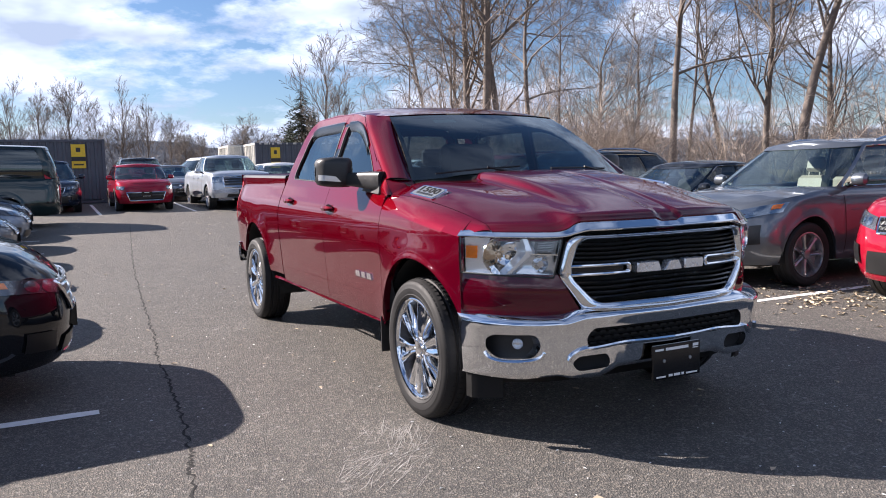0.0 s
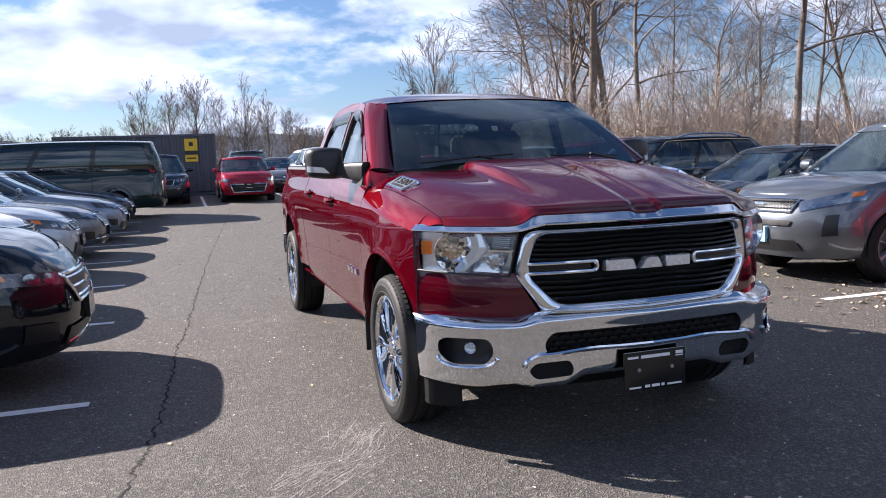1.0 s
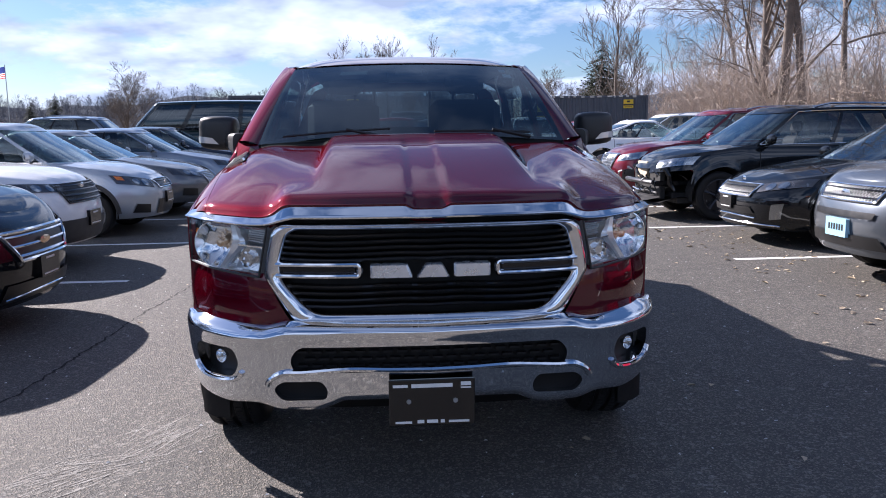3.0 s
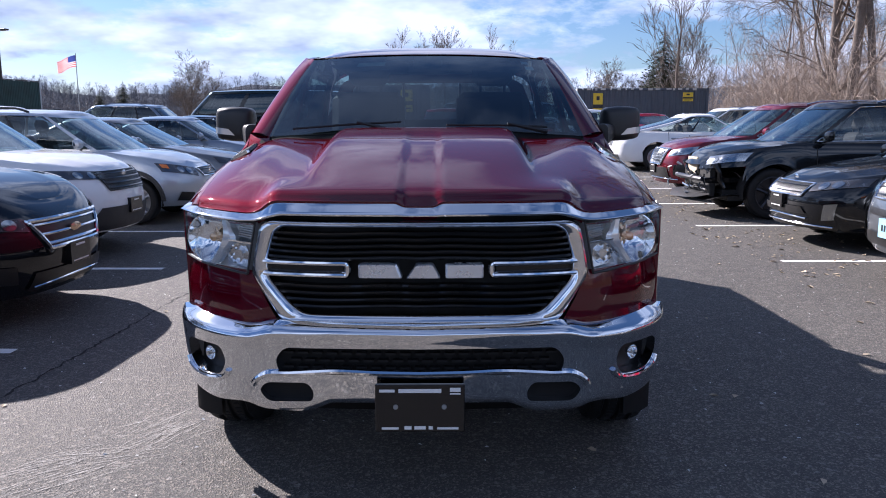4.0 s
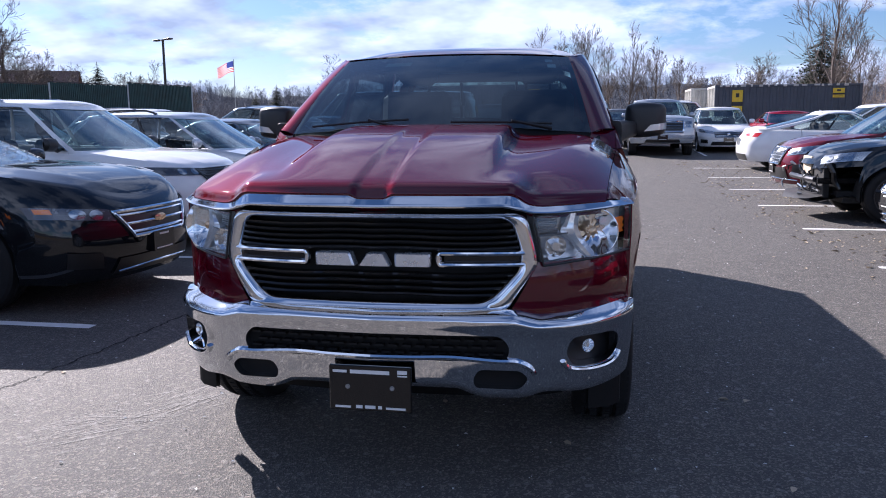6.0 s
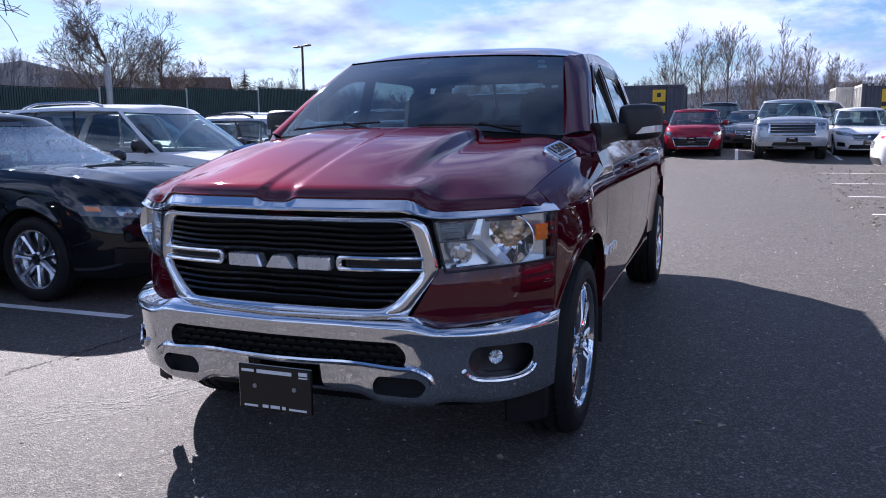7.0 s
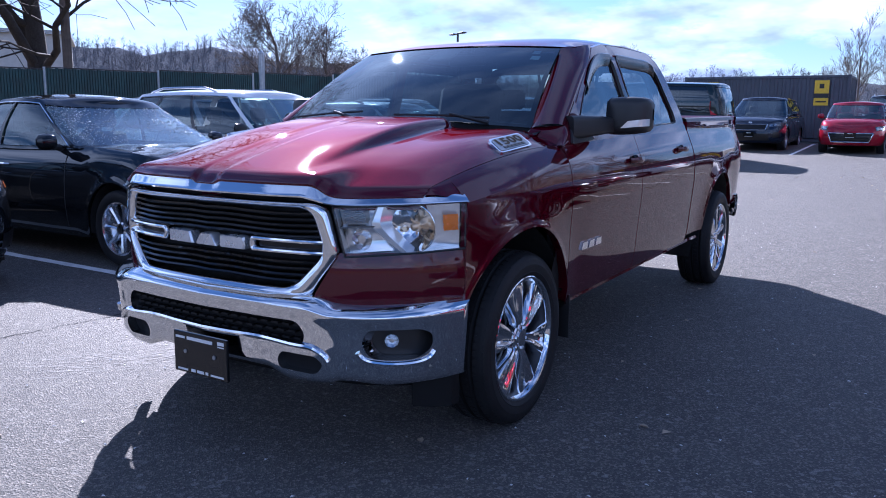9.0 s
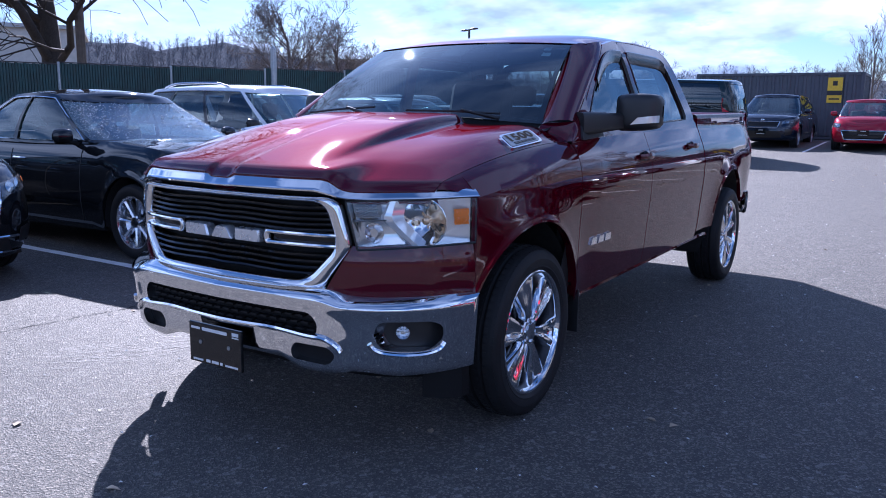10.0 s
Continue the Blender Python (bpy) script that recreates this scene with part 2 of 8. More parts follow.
def curve_of(xs, ys):
    """A smooth curve through points (monotone cubic)."""
    xs, ys = np.array(xs, float), np.array(ys, float)
    h = np.diff(xs)
    d = np.diff(ys) / h
    m = np.zeros_like(ys)
    m[0], m[-1] = d[0], d[-1]
    for i in range(1, len(xs) - 1):
        m[i] = 0 if d[i - 1] * d[i] <= 0 else 2 * d[i - 1] * d[i] / (d[i - 1] + d[i])

    def f(x):
        x = min(max(x, xs[0]), xs[-1])
        i = min(int(np.searchsorted(xs, x, side="right")) - 1, len(h) - 1)
        t = (x - xs[i]) / h[i]
        return float(ys[i] * (1 + 2 * t) * (1 - t) ** 2 + h[i] * m[i] * t * (1 - t) ** 2 + ys[i + 1] * t * t * (3 - 2 * t) - h[i] * m[i + 1] * t * t * (1 - t))
    return f


def spaced(a, b, n):
    return [a + (b - a) * i / (n - 1) for i in range(n)]


def rounded(poly, r, n=5):
    """A polygon of (a, b) with its corners rounded."""
    out = []
    k = len(poly)
    for i in range(k):
        p, a, b = Vector(poly[i]), Vector(poly[i - 1]), Vector(poly[(i + 1) % k])
        da, db = (a - p), (b - p)
        q = min(r, da.length * 0.45, db.length * 0.45)
        s, e = p + da.normalized() * q, p + db.normalized() * q
        for j in range(n):
            t = j / (n - 1)
            out.append(tuple((1 - t) ** 2 * s + 2 * t * (1 - t) * p + t * t * e))
    return out


def resample(poly, n):
    """n points at even steps round a closed polygon."""
    pts = [Vector(p) for p in poly] + [Vector(poly[0])]
    seg = [(pts[i + 1] - pts[i]).length for i in range(len(pts) - 1)]
    total, out, i, acc = sum(seg), [], 0, 0.0
    for k in range(n):
        want = total * k / n
        while acc + seg[i] < want and i < len(seg) - 1:
            acc += seg[i]
            i += 1
        out.append(tuple(pts[i].lerp(pts[i + 1], (want - acc) / max(seg[i], 1e-9))))
    return out


def text_geo(body, size):
    """Letters as a mesh, in the xy plane, centred."""
    cu = bpy.data.curves.new("writing", "FONT")
    cu.body, cu.size, cu.align_x, cu.align_y, cu.extrude = body, size, "CENTER", "CENTER", 0.0
    cu.offset = size * 0.035
    ob = new("writing", cu)
    me = bpy.data.meshes.new_from_object(ob.evaluated_get(bpy.context.evaluated_depsgraph_get()))
    g = Geo().add([tuple(v.co) for v in me.vertices], [tuple(p.vertices) for p in me.polygons])
    bpy.data.objects.remove(ob)
    bpy.data.curves.remove(cu)
    bpy.data.meshes.remove(me)
    return g


def ground_z(x, y):
    """The car park rises gently towards its far end."""
    if y < 3:
        return 0.0
    return 0.00085 * (min(y, 28) - 3) ** 2


# ---- ground ----
def asphalt():
    """Worn asphalt: dark binder, tan and grey stones in it, broad stains and polished lanes."""
    m, n, l, b = mat("asphalt")
    c = n.new("ShaderNodeTexCoord")
    grit = n.new("ShaderNodeTexVoronoi"); grit.inputs["Scale"].default_value = 120
    l.new(c.outputs["Object"], grit.inputs["Vector"])
    coarse = n.new("ShaderNodeTexVoronoi"); coarse.inputs["Scale"].default_value = 48
    l.new(c.outputs["Object"], coarse.inputs["Vector"])
    fine = noise_tex(n, l, 260, 3)
    mid = noise_tex(n, l, 5.0, 6, 0.7)
    wide = noise_tex(n, l, 0.33, 6, 0.62)
    base = ramp(n, l, wide, [(0.32, (0.088, 0.085, 0.081)), (0.52, (0.108, 0.105, 0.099)), (0.68, (0.132, 0.127, 0.117))])
    base = blend(n, l, 0.5, base, ramp(n, l, mid, [(0.3, (0.076, 0.073, 0.070)), (0.7, (0.150, 0.143, 0.131))]))
    stones = ramp(n, l, grit.outputs["Color"], [(0.55, grey(0.0)), (0.85, grey(0.75))])
    base = blend(n, l, stones, base, (0.33, 0.295, 0.25))
    pale = ramp(n, l, coarse.outputs["Color"], [(0.80, grey(0.0)), (0.92, grey(0.45))])
    base = blend(n, l, pale, base, (0.42, 0.40, 0.37))
    dark = ramp(n, l, fine, [(0.36, grey(0.75)), (0.50, grey(0.0))])
    base = blend(n, l, dark, base, (0.020, 0.020, 0.021))
    l.new(base, b.inputs["Base Color"])
    put(b, Specular_IOR_Level=0.20)
    l.new(ramp(n, l, fine, [(0.3, grey(0.52)), (0.7, grey(0.82))]), b.inputs["Roughness"])
    h = n.new("ShaderNodeMath"); h.operation = "ADD"
    l.new(grit.outputs["Distance"], h.inputs[0]); l.new(fine, h.inputs[1])
    bump(n, l, b, h.outputs[0], 0.9, 0.008)
    return m


def earth():
    m, n, l, b = mat("leafy_ground")
    a = noise_tex(n, l, 1.2, 8, 0.7)
    f = noise_tex(n, l, 30, 5, 0.7)
    base = ramp(n, l, a, [(0.3, (0.085, 0.060, 0.036)), (0.5, (0.13, 0.095, 0.055)), (0.7, (0.085, 0.085, 0.040))])
    l.new(blend(n, l, ramp(n, l, f, [(0.4, grey(0.0)), (0.75, grey(0.6))]), base, (0.19, 0.15, 0.10)), b.inputs["Base Color"])
    put(b, Roughness=0.95, Specular_IOR_Level=0.2)
    bump(n, l, b, f, 0.8, 0.05)
    return m


M["asphalt"], M["earth"] = asphalt(), earth()
M["line"] = plain("worn_line_paint", (0.80, 0.80, 0.78), 0.75, var=0.15, scale=8, relief=0.002)


def build_ground():
    """One sheet out to the horizon."""
    xs = sorted(set(spaced(-40, 40, 41) + [-3000, -1200, -500, -200, -90, 90, 200, 500, 1200, 3000]))
    ys = sorted(set(spaced(-14, 34, 49) + [-3000, -800, -200, -60, 40, 60, 90, 140, 250, 500, 1200, 3000]))
    g = Geo().grid([[(x, y, ground_z(x, y)) for x in xs] for y in ys])
    ob = part("ground", g, M["earth"])
    tagged(ob, "brown leaf-strewn winter ground round the car park", "ground", kind="structure")
    xs = spaced(-26, 12, 39)
    ys = spaced(-14, 38, 53)
    g = Geo().grid([[(x, y, ground_z(x, y) + 0.02) for x in xs] for y in ys])
    edge = [(x, ys[0]) for x in xs] + [(xs[-1], y) for y in ys] + [(x, ys[-1]) for x in reversed(xs)] + [(xs[0], y) for y in reversed(ys)]
    g.grid([[(x, y, ground_z(x, y) + 0.02) for x, y in edge], [(x, y, ground_z(x, y) - 0.1) for x, y in edge]])
    g.v = [(x, y, z - 0.02) for x, y, z in g.v]
    ob.location.z = -0.03
    ob = part("pavement", g, M["asphalt"])
    tagged(ob, "dark worn asphalt of a car park with pale grit", "pavement", kind="structure")


def stripe(x0, x1, y, w=0.10, group="parking bay lines"):
    g = Geo()
    n = max(2, int(abs(x1 - x0) / 0.4))
    rng = random.Random(int(y * 100 + x0 * 10))
    rows = []
    for x in spaced(x0, x1, n * 3):
        a, b = rng.uniform(-0.006, 0.006), rng.uniform(-0.006, 0.006)
        rows.append([(x, y - w / 2 + a, ground_z(x, y) + 0.004), (x, y + w / 2 + b, ground_z(x, y) + 0.004)])
    g.grid(rows)
    ob = part("parking_line", g, M["line"])
    tagged(ob, "worn white painted bay line on asphalt", "road marking", group)
    return ob


def stripe_y(x, y0, y1, w=0.10):
    g = Geo()
    rows = [[(x - w / 2, y, ground_z(x, y) + 0.005), (x + w / 2, y, ground_z(x, y) + 0.005)] for y in spaced(y0, y1, 12)]
    ob = part("parking_line", g.grid(rows), M["line"])
    tagged(ob, "worn white painted bay line on asphalt", "road marking", "parking bay lines")


def build_lines():
    for y in (-0.72, 2.06, 4.86, 7.45, 10.2, 13.0, 15.8, 18.6):
        stripe(-7.6, -2.52 - 0.022 * max(0, y), y)
    for y in (-0.1, 2.62, 5.2, 7.9, 10.6, 13.3, 16.0, 18.7):
        stripe(3.52, 8.9, y)
    for x in (-4.05, -1.2, 1.62, 4.5, 7.35):
        stripe_y(x, 23.2, 28.5)


M["dew"] = plain("dew_water", (0.32, 0.35, 0.37), 0.16, spec=1.0, var=0.1)
M["sticker"] = plain("grey_green_sticker", (0.16, 0.19, 0.18), 0.95, spec=0.0)
M["bright"] = plain("bright_nickel", (0.72, 0.73, 0.75), 0.28, 0.75, var=0.08)
M["matt"] = plain("matt_black", (0.012, 0.012, 0.013), 0.9, spec=0.1)


# ---- the pickup truck: front at y = 0, facing -y ----
TYRE_R = 0.392
HUB_F, HUB_R = 1.0, 4.672
ARCHES = ((0.94, 0.42, 0.485), (4.64, 0.44, 0.50))
SIDE_P = curve_of([0.30, 0.42, 0.50, 0.58, 0.70, 0.82, 0.95, 1.04, 1.10, 1.16, 1.22, 1.30],
                  [0.915, 0.948, 0.970, 0.982, 0.991, 1.001, 1.010, 1.010, 1.002, 0.986, 0.962, 0.930])
PLAN_Y = curve_of([0, 0.30, 0.50, 0.62, 0.70, 0.80, 0.88, 0.94, 0.975, 1.0], [0.0, 0.012, 0.034, 0.066, 0.112, 0.190, 0.275, 0.370, 0.465, 0.60])
NOSE_Y = curve_of([0, 0.30, 0.50, 0.64, 0.75, 0.844, 0.90, 0.955, 1.0], [0.045, 0.06, 0.10, 0.165, 0.25, 0.34, 0.42, 0.51, 0.60])
HOOD_FZ = curve_of([0, 0.06, 0.50, 0.53, 0.56, 0.585, 0.62, 0.86, 0.95], [1.142, 1.142, 1.142, 1.134, 1.112, 1.100, 1.094, 1.096, 1.084])
HOOD_RZ = curve_of([0, 0.25, 0.375, 0.395, 0.412, 0.438, 0.458, 0.48, 0.55, 0.70, 0.76, 0.82, 0.88, 0.94],
                   [1.369, 1.368, 1.365, 1.361, 1.351, 1.324, 1.317, 1.3145, 1.313, 1.317, 1.310, 1.292, 1.266, 1.232])
BED_Y0, BED_Y1 = 3.765, 5.56


def side_x(y, z):
    x = SIDE_P(z)
    if y < 1.0:
        x -= 0.052 * ((1.0 - y) / 0.5) ** 1.6
    if y > 1.7:
        x -= 0.014 * (y - 1.7)
    for yc, zc, r in ARCHES:
        d = math.hypot(y - yc, z - zc)
        x += 0.014 * math.exp(-((d - r) / 0.11) ** 2) + 0.007 * math.exp(-((d - r) / 0.022) ** 2)
    if y > BED_Y0:
        x -= 0.03 * max(0.0, (y - 5.2) / 0.4) ** 2
    return x


def low_z(y, sill):
    z = sill
    for yc, zc, r in ARCHES:
        if abs(y - yc) < r:
            z = max(z, zc + math.sqrt(r * r - (y - yc) ** 2))
    return z


def columns(y0, y1, n):
    """Steps along a panel, closer together at the ends of an arch."""
    ys = set(spaced(y0, y1, n))
    for yc, zc, r in ARCHES:
        for k in range(25):
            y = yc + r * math.cos(math.pi * k / 24)
            if y0 < y < y1:
                ys.add(y)
    return sorted(ys)


def side_panel(y0, y1, sill, top, rows=26, crown=None):
    """One body side panel, with its lower edge turned inwards."""
    g = Geo()
    cols = []
    for y in columns(y0, y1, 24):
        lo, hi = low_z(y, sill(y)), top(y)
        col = [(side_x(y, lo) - 0.045, y, lo + 0.012), (side_x(y, lo) - 0.012, y, lo + 0.001)]
        for k in range(rows):
            z = lerp(lo, hi, k / (rows - 1))
            col.append((side_x(y, z), y, z))
        if crown:
            xe, ze = crown(y)
            x0, z0 = col[-1][0], col[-1][2]
            for t in (0.25, 0.5, 0.75, 1.0):
                col.append((lerp(x0, xe, t), y, lerp(z0, ze, math.sin(t * math.pi / 2) * 0.55 + t * 0.45)))
            col.append((xe - 0.004, y, ze - 0.03))
        cols.append(col)
    g.grid(cols)
    # turned edges at both ends
    for c, s in ((cols[0], 1), (cols[-1], -1)):
        g.grid([c, [(x - 0.03, y + 0.001 * s, z) for x, y, z in c]])
    return g


def nose_x(y):
    """The half width at which the nose reaches y."""
    a, b = 0.0, 1.0
    for _ in range(30):
        c = (a + b) / 2
        a, b = (c, b) if NOSE_Y(c) < y else (a, c)
    return a


def hood_edge(y):
    xh = curve_of([0.30, 0.5, 1.1, 1.6], [0.848, 0.862, 0.905, 0.935])(y)
    return xh, hood_z(xh, y)


def hood_rear(x):
    return 1.195 + 0.215 * (x / 0.9) ** 2


FZ_SOFT = curve_of([0, 0.30, 0.45, 0.60, 0.75, 0.86, 0.95], [1.142, 1.139, 1.130, 1.113, 1.101, 1.096, 1.084])
RZ_SOFT = curve_of([0, 0.25, 0.40, 0.50, 0.60, 0.70, 0.76, 0.82, 0.88, 0.94], [1.369, 1.362, 1.344, 1.329, 1.320, 1.317, 1.310, 1.292, 1.266, 1.232])


def hood_notch(x):
    """The flat-bottomed dip in the middle of the hood, across its width."""
    return 1 - fade((abs(x) - 0.045) / 0.042)


def hood_z(x, y):
    ax = abs(x)
    yf, yr = NOSE_Y(ax), hood_rear(x)
    v = min(max((y - yf) / (yr - yf), 0), 1)
    f = 1 - (1 - v) ** 1.6
    z = lerp(FZ_SOFT(ax), RZ_SOFT(ax), f) + (HOOD_RZ(ax) - RZ_SOFT(ax)) * fade((v - 0.06) / 0.62)
    z += (HOOD_FZ(ax) - FZ_SOFT(ax)) * (1 - fade((y - yf) / 0.26))
    dip = hood_notch(x) * (0.006 * (1 - fade((v - 0.70) / 0.3)) + 0.010 * math.exp(-((y - yf) / 0.06) ** 2))
    return z - 0.022 * math.exp(-((y - yf) / 0.022) ** 2) - dip


def build_truck():
    t = thing("pickup_truck", "dark cherry red crew cab pickup truck with chrome bumper", "pickup truck")
    red, black, chrome = M["red"], M["black"], M["chrome"]

    # front fenders, doors, bed sides
    sill_d = lambda y: 0.475
    belt = curve_of([1.4, 1.9, 2.6, 3.75], [1.235, 1.258, 1.272, 1.285])
    fender = side_panel(0.50, 1.408, lambda y: 0.50 if y > 1.2 else 0.60, curve_of([0.5, 1.0, 1.42], [1.045, 1.115, 1.17]), crown=lambda y: (hood_edge(y)[0] + 0.0015, hood_edge(y)[1] - 0.001))
    doorf = side_panel(1.414, 2.497, sill_d, belt)
    doorr = side_panel(2.503, 3.745, lambda y: 0.475, belt)
    bed_top = lambda y: lerp(1.352, 1.372, (y - BED_Y0) / 1.8)
    bed = side_panel(BED_Y0, BED_Y1, lambda y: 0.52 if y < 4.3 else 0.62, bed_top)
    rail = Geo()
    rows = []
    for y in spaced(BED_Y0, BED_Y1, 12):
        x, z = side_x(y, bed_top(y)), bed_top(y)
        rows.append([(x, y, z), (x - 0.012, y, z + 0.022), (x - 0.04, y, z + 0.028), (x - 0.10, y, z + 0.024), (x - 0.115, y, z), (x - 0.115, y, 0.75)])
    rail.grid(rows)
    for sgn in (1, -1):
        for nm, g, m_, lb in (("front_fender", fender, red, ""), ("front_door", doorf, red, ""), ("rear_door", doorr, red, ""), ("bed_side", bed, red, ""), ("bed_rail", rail, black, "black bed rail cap")):
            gg = g if sgn > 0 else g.mirrored()
            ob = part(nm, gg, m_, t, lb)
            if nm in ("front_door", "rear_door"):
                door_handle(ob, sgn, *((2.375, 1.137) if nm == "front_door" else (3.42, 1.168)))
            if nm == "front_door":
                emblem = Geo()
                for k, (a, b_) in enumerate(((0.0, 0.075), (0.095, 0.17), (0.19, 0.275))):
                    y0 = 1.575 + a
                    y1 = 1.575 + b_
                    emblem.prism([(y0, 0.715), (y1, 0.715), (y1 - 0.006, 0.752), (y0 + 0.012, 0.752)], lambda y, z: (sgn * (side_x(y, z) + 0.001), y, z), lambda y, z: (sgn * (side_x(y, z) + 0.009), y, z))
                part("emblem", emblem, chrome, ob, "chrome emblem bars")

    # hood
    g = Geo()
    rows = []
    cols = [0, 0.02, 0.04, 0.05, 0.058, 0.066, 0.074, 0.082, 0.092, 0.11, 0.15, 0.20, 0.25, 0.30, 0.34, 0.36, 0.375, 0.385, 0.395, 0.405, 0.415, 0.425, 0.435, 0.445, 0.455, 0.468, 0.485,
            0.50, 0.515, 0.53, 0.545, 0.56, 0.575, 0.59, 0.605, 0.625, 0.65, 0.69, 0.73, 0.77]
    for v in [0, 0.006, 0.015, 0.03] + spaced(0.05, 1.0, 40):
        xe = hood_edge(lerp(0.352, 1.42, v))[0]
        row = []
        half = cols + [lerp(cols[-1], xe, k / 7) for k in range(1, 8)]
        for x in [-q for q in reversed(half)] + half[1:]:
            y = lerp(NOSE_Y(abs(x)), hood_rear(x), v)
            row.append((x, y, hood_z(x, y)))
        rows.append(row)
    g.grid(rows)
    front = rows[0]
    g.grid([[(x, y + 0.03, z - 0.05) for x, y, z in front], front])
    back = rows[-1]
    g.grid([back, [(x, y + 0.02, z - 0.02) for x, y, z in back]])
    hood = part("hood", g, red, t, angle=50)
    for s in (1, -1):
        badge(hood, s)

    for s in (1, -1):
        # the fender's tip over the headlamp, and its shoulder at the windscreen pillar
        rows = []
        for y in spaced(0.335, 0.515, 10):
            xi, zi = hood_edge(y)
            xo = max(nose_x(y) - 0.003, xi + 0.002)
            rows.append([(s * lerp(xi + 0.0015, xo, u), y, lerp(lerp(1.080, 1.048, fade((y - 0.38) / 0.135)), zi - 0.001, math.sin((1 - u) * math.pi / 2) * 0.55 + (1 - u) * 0.45)) for u in spaced(0, 1, 9)])
        part("fender_tip", Geo().grid(rows), red, t)
        rows = []
        b0 = Vector((cab_x(1.50, 1.335), 1.50, 1.335))
        for y in spaced(1.395, 1.70, 16):
            o = Vector((side_x(y, belt(max(y, 1.4))) - 0.001, y, belt(max(y, 1.4)) - 0.002))
            if y < 1.50:
                q = Vector((hood_edge(1.395)[0] + 0.001, 1.395, hood_edge(1.395)[1] - 0.002)).lerp(b0, (y - 1.395) / 0.105)
            else:
                z2 = 1.335 + (y - 1.50) * 0.615
                q = Vector((cab_x(y, z2) + 0.003, y, z2))
            row = [o.lerp(q, u) + Vector((0.010, 0, 0.006)) * math.sin(math.pi * u) * max(0.0, 1 - (y - 1.395) / 0.2) for u in spaced(0, 1, 6)]
            rows.append([(s * p.x, p.y, p.z) for p in row])
        part("fender_shoulder", Geo().grid(rows), red, t)

    # dark inner body behind the gaps
    g = Geo()
    for s in (1, -1):
        rows = []
        for y in spaced(1.30, 3.80, 18):
            rows.append([(s * (side_x(y, z) - 0.035), y, z) for z in spaced(0.46, 1.24, 12)])
        g.grid(rows)
    g.box(-0.62, 0.62, 0.45, 1.5, 0.62, 0.90)
    g.box(-0.40, 0.40, 0.25, 0.6, 0.45, 0.95)
    g.box(-0.55, 0.55, 1.5, 5.4, 0.42, 0.50)
    g.box(-0.90, 0.90, 1.42, 3.72, 0.50, 0.56)
    g.box(-0.86, 0.86, 1.36, 1.46, 0.5, 1.18)
    part("underbody", g, M["under"], t, "dark underbody and frame")
    g = Geo()
    for yc in (HUB_F, HUB_R):
        g.tube([(-0.80, yc, 0.40), (0.80, yc, 0.40)], 0.05, 10)
        g.tube([(0, yc, 0.27), (0, yc, 0.53)], 0.13, 10)
    g.tube([(0.35, 1.6, 0.34), (0.35, 3.6, 0.36), (0.3, 5.2, 0.40)], 0.035, 8)
    part("axle", g, M["under"], t, "axles and exhaust below the body")
    for s in (1, -1):
        for yc, zc, r in ARCHES:
            g = Geo()
            arc = [(yc + (r + 0.004) * math.cos(a), zc + (r + 0.004) * math.sin(a)) for a in spaced(-0.3, math.pi + 0.3, 24)]
            g.grid([[(s * min(x, nose_half(y - 0.06) - 0.02, side_x(y, z) - 0.03), y, z) for y, z in arc] for x in (0.955, 0.80, 0.55)])
            part("wheel_arch_liner", g, M["under"], t, "black wheel arch liner")
    for s in (1, -1):
        g = Geo()
        rows = []
        for y in spaced(1.45, 4.10, 20):
            rows.append([(s * (side_x(y, 0.47) - 0.012), y, 0.475), (s * (side_x(y, 0.47) - 0.006), y, 0.455), (s * (side_x(y, 0.47) - 0.035), y, 0.435), (s * 0.86, y, 0.42)])
        g.grid(rows)
        part("rocker_panel", g, red, t)

    front_end(t)
    cab(t)
    bed_box(t)
    for s in (1, -1):
        door_mirror(t, s)
        for yc in (HUB_F, HUB_R):
            truck_wheel(t, s, yc)
    g = Geo()
    for s in (1, -1):
        g = Geo().box(*( (0.74, 0.985) if s > 0 else (-0.985, -0.74)), 1.475, 1.485, 0.28, 0.50)
        part("mud_flap", g, black, t, "black mud flap")
    return t


def door_handle(door, s, y, z):
    x = side_x(y, z)
    g = Geo()
    rows = []
    for k in range(13):
        a = k / 12
        yy = y - 0.105 + 0.21 * a
        out = 0.012 + 0.034 * math.sin(math.pi * a) ** 0.5
        h = 0.012 + 0.006 * math.sin(math.pi * a)
        rows.append([(s * (x + out - 0.016), yy, z + h * 0.6), (s * (x + out), yy, z + h), (s * (x + out + 0.006), yy, z), (s * (x + out), yy, z - h), (s * (x + out - 0.016), yy, z - h * 0.6)])
    g.grid(rows, close_u=True)
    part("handle", g, M["red"], door, "painted door handle")
    cup = Geo()
    rows = []
    for r in (1.0, 0.75, 0.4, 0.0):
        rows.append([(s * (side_x(y, z) + 0.003 - 0.012 * (1 - r) * r), y + 0.075 * r * math.cos(q), z - 0.004 + 0.032 * r * math.sin(q)) for q in spaced(0, 2 * math.pi, 20)])
    cup.grid(rows)
    part("handle_cup", cup, M["gloss"], door, "dark recess behind the handle")


